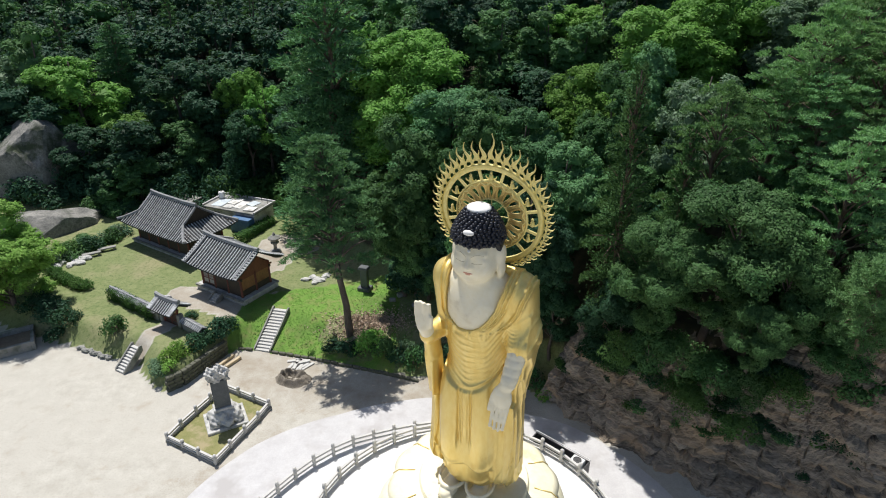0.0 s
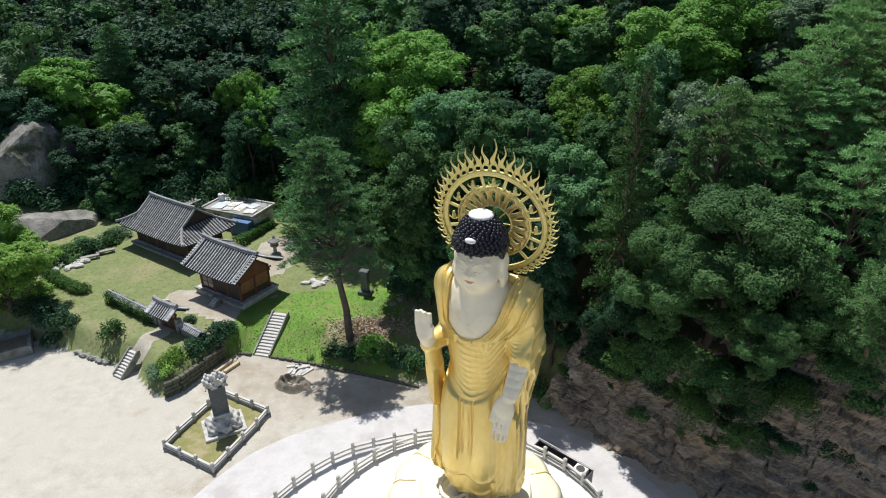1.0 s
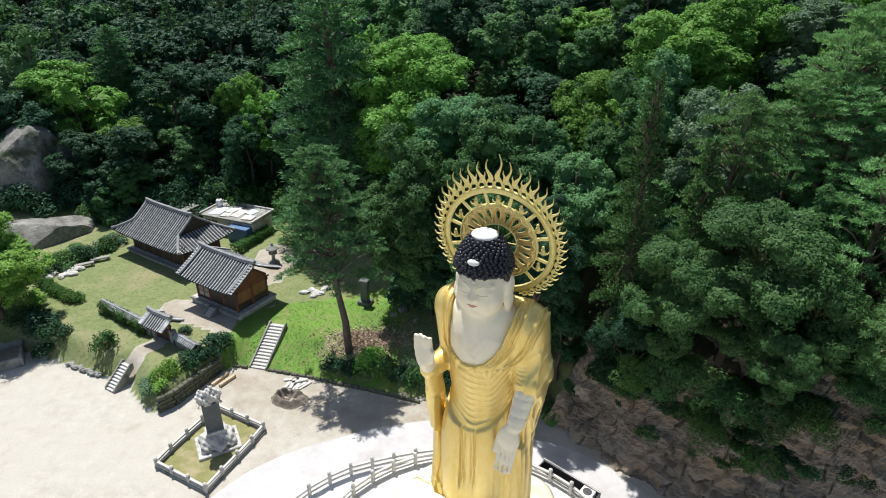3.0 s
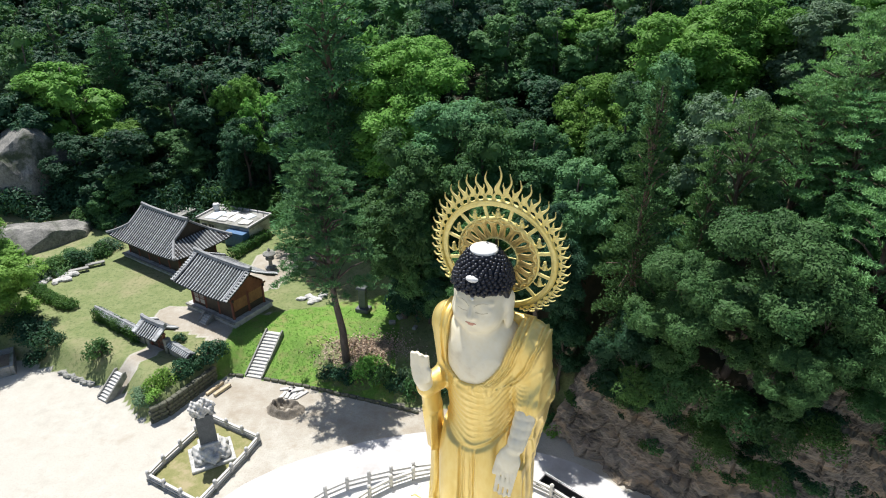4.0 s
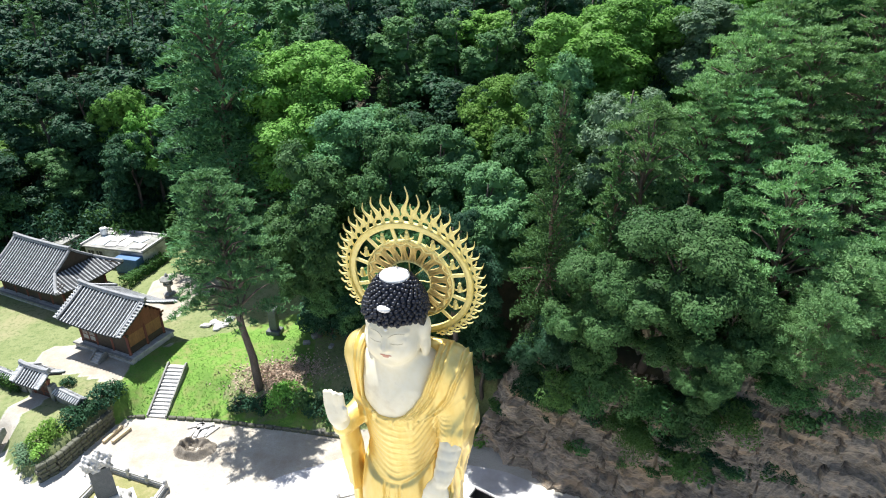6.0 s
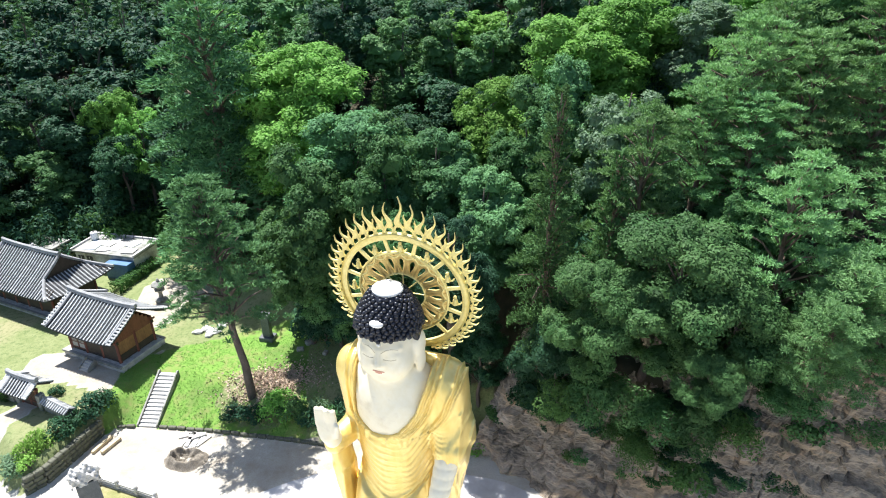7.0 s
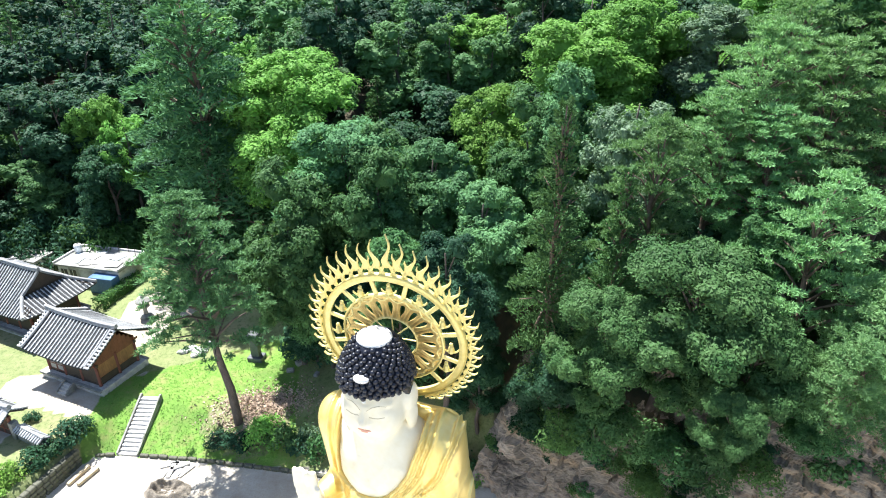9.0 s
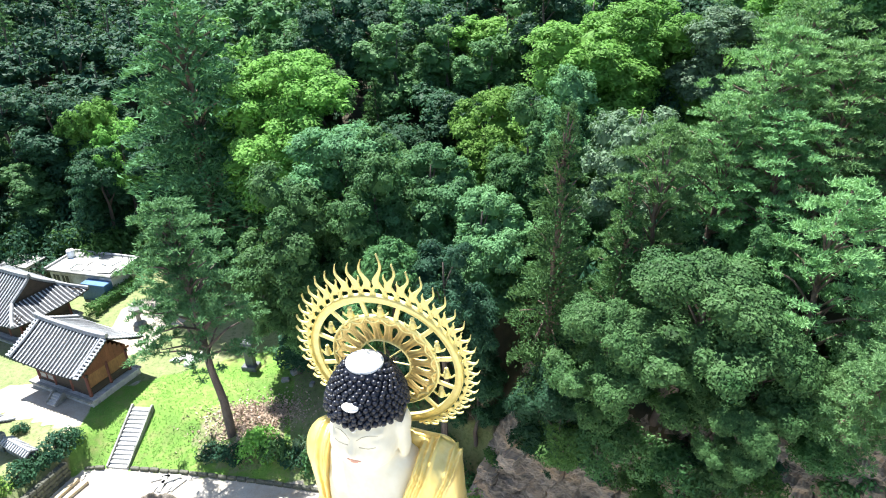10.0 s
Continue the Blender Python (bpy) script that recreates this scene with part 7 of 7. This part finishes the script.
def leaf_cover(name, a, c, high, thick, count, kind, label, category, z=None, spread=0.22, length=0.24):
    """A wall-like body of leaves between two points."""
    a, c = Vector(a), Vector(c)
    d = (c - a)
    n = d.length
    u = rng.uniform(0, n, count)
    q = rng.uniform(0, 2 * high + thick, count)
    face = np.where(q < high, -1, np.where(q < high + thick, 0, 1))
    y = np.where(face == 0, rng.uniform(-thick / 2, thick / 2, count), face * thick / 2)
    zz = np.where(face == 0, high, rng.uniform(0, high, count))
    bulge = 0.08 * np.sin(u * 1.9) + 0.06 * np.sin(u * 4.3 + 1)
    at = np.stack([u, y + np.sign(y) * bulge + rng.normal(0, spread * 0.5, count), zz + (face == 0) * bulge + rng.normal(0, spread * 0.4, count)], -1)
    out = np.stack([0 * u, face * 1.0, 0.6 + (face == 0)], -1)
    ob = solid(name, leaf_mesh(name, at, out, length, length * 0.65), LEAF[kind])
    ob.matrix_basis = Matrix.Translation(a) @ pose(0, 0, 0, 0, 0, math.degrees(math.atan2(d.y, d.x)))
    return tagged(ob, label, category, kind="stuff")


leaf_cover("ivy", (-37.9, 59.8, 1.8), (-30.9, 55.3, 1.8), 1.42, 0.7, 5600, "ivy", "ivy growing over the garden wall", "ivy", length=0.17)
leaf_cover("ivy", (-27.6, 73.6, 1.8), (-24.8, 80.2, 1.8), 1.3, 1.1, 2600, "ivy", "ivy-covered bank beside the annex", "ivy")


def rock_ivy():
    """Creepers and saplings that hang over the cliff's top edge."""
    line = [Vector((x, y)) for x, y in CLIFF_FOOT[:9]]
    for k in range(112):
        s = rng.uniform(0, 1) * 6.4
        j = int(s)
        p = line[j].lerp(line[j + 1], s - j)
        way = (line[j + 1] - line[j]).normalized()
        back = Vector((-way.y, way.x)) if (way.x - way.y) > 0 else Vector((way.y, -way.x))
        if back.x + back.y < 0:
            back = -back
        deep = rng.uniform(7.6, 12.0) if k < 60 else rng.uniform(6.8, 8.4)
        if k >= 60 and s < 1.2:
            continue
        q = p + back * deep
        shrub(("mid", "dark", "mid", "ivy")[k % 4], q.x, q.y, rng.uniform(1.0, 2.0), rng.uniform(1.2, 2.8), "shrub growing along the top of the cliff", group="cliff shrubs")
    for k in range(150):
        s = rng.uniform(0, 1) * 6.0 if k < 24 else rng.uniform(1.2, 6.2)
        j = int(s)
        p = line[j].lerp(line[j + 1], s - j)
        way = (line[j + 1] - line[j]).normalized()
        back = Vector((-way.y, way.x))
        if back.x + back.y < 0:
            back = -back
        u = rng.uniform(0.3, 0.98) if k < 24 else rng.uniform(0.58, 1.02)
        q = p + back * (6.2 * u ** 1.5)
        shrub(("mid", "ivy", "dark")[k % 3], q.x, q.y, rng.uniform(0.5, 1.2) + 0.6 * (k >= 24), rng.uniform(0.6, 1.3) + 0.5 * (k >= 24), "small shrub rooted in the rock face", z=9.0 * u - 0.3, group="cliff shrubs")


rock_ivy()
for x, y, z, w, h in ((30.3, 33.4, 10.4, 1.5, 2.0), (29.3, 34.4, 11.2, 1.6, 2.2), (31.9, 32.2, 10.8, 1.7, 2.4), (28.9, 33.6, 9.8, 1.4, 1.8)):
    shrub("mid", x, y, w, h, "green shrub on the bank above the cliff", z - 0.3, "cliff shrubs")

# leafy growth at the feet of the trees that lean over the rock
for x, y, z, w, h, k in ((16.4, 39.4, 9.0, 2.3, 3.4, "mid"), (18.4, 38.6, 9.2, 2.2, 3.2, "mid"), (14.6, 40.4, 8.6, 2.0, 2.8, "ivy"), (20.4, 36.8, 8.8, 2.1, 2.9, "mid"),
                         (22.0, 35.2, 8.8, 1.9, 2.7, "mid"), (24.4, 34.6, 9.2, 2.0, 2.8, "ivy"), (21.4, 33.6, 6.6, 1.5, 2.0, "ivy"), (18.6, 36.0, 6.8, 1.6, 2.2, "ivy")):
    shrub(k, x, y, w, h, "leafy shrub at the foot of a tree over the cliff", z - 0.3, "cliff shrubs")

# bushes between the trees behind the halls, dark-leaved to stand for deep shade
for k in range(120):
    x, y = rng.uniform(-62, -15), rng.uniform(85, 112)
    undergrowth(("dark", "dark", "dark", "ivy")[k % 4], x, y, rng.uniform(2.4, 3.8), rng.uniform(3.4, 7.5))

# undergrowth of the woods, thick near their edge
placed = 0
while placed < 95:
    x, y = rng.uniform(-26, 34), rng.uniform(30, 70)
    z = float(ground_height(x, y))
    if z < 2.7 or (x < -4.2 and y < 68):
        continue
    if x < -14 and y < 84 and z < 3.6:
        continue
    if x > 8 and float(poly_distance(np.array(x), np.array(y), CLIFF_FOOT)) < 9.5:
        continue
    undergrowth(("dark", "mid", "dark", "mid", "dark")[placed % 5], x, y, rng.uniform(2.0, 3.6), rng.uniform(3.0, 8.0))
    placed += 1
join_mass("undergrowth", UNDER, "shaded mass of shrubs under the trees", "undergrowth")


def lone_pine():
    root = thing("pine_tree", pose(-9.85, 53.45, 1.6), "tall lone pine with a leaning bare stem on the grassy slope", "pine tree")
    me, tips = layer_crown("crown", 26000, 74, 0.36, 4.7, 9.4, 20.8, three=True, shape=0.9)
    at = np.array([v.co for v in me.vertices])
    at[:, 0] -= 0.075 * at[:, 2]
    at[:, 1] += 0.012 * at[:, 2]
    me.vertices.foreach_set("co", at.ravel())
    bm = trunk_mesh([(t[0] - 0.075 * t[2], t[1], t[2]) for t in tips], 20.0, 0.36, (-1.5, 0.25), low=6.0, limbs=60)
    part("trunk", bm, BARK, root, smooth=True)
    solid("crown", me, LEAF["fir"], root)


lone_pine()
plant("yellow", -48.2, 58.6, 14.0, 6.6, 0)
plant("yellow", -55.0, 63.0, 12.4, 6.0, 0)
plant("mid", -45.5, 86, 11.5, 3.6)
plant("mid", -48.0, 84.0, 8.0, 3.0)

# grass tufts on the lush slope
n = 8000
gx, gy = rng.uniform(-22.4, -3.0, n), rng.uniform(48.5, 62, n)
ok = poly_inside(gx, gy, GARDEN) & (poly_distance(gx, gy, [(-19.0, 52.2), (-17.85, 57.0)]) > 1.15) & (poly_distance(gx, gy, [(-10.6, 54.9), (-5.6, 54.0)]) > 1.9) & (gy < 60 + 0.3 * (gx + 22))
gx, gy = gx[ok], gy[ok]
at = np.stack([gx, gy, ground_height(gx, gy) + 0.05], -1)
ob = solid("grass", leaf_mesh("grass", at, np.tile([0, 0, 1.6], (len(at), 1)), 0.24, 0.05), LEAF["grass"])
tagged(ob, "long green grass on the slope by the steps", "grass", kind="stuff")
# fallen leaves under the pine
n = 2600
gx, gy = rng.normal(-8.0, 2.1, n), rng.normal(54.6, 1.1, n)
at = np.stack([gx, gy, ground_height(gx, gy) + 0.06], -1)
ob = solid("leaf_litter", leaf_mesh("leaf_litter", at, np.tile([0, 0, 1.0], (len(at), 1)), 0.26, 0.16), material("dry_leaves", (0.3, 0.22, 0.16), (0.52, 0.41, 0.31), 0.8, 0.9, 0.0, island=0.3, world_space=True))
tagged(ob, "dry pinkish-brown leaves under the pine", "leaf litter", kind="stuff")
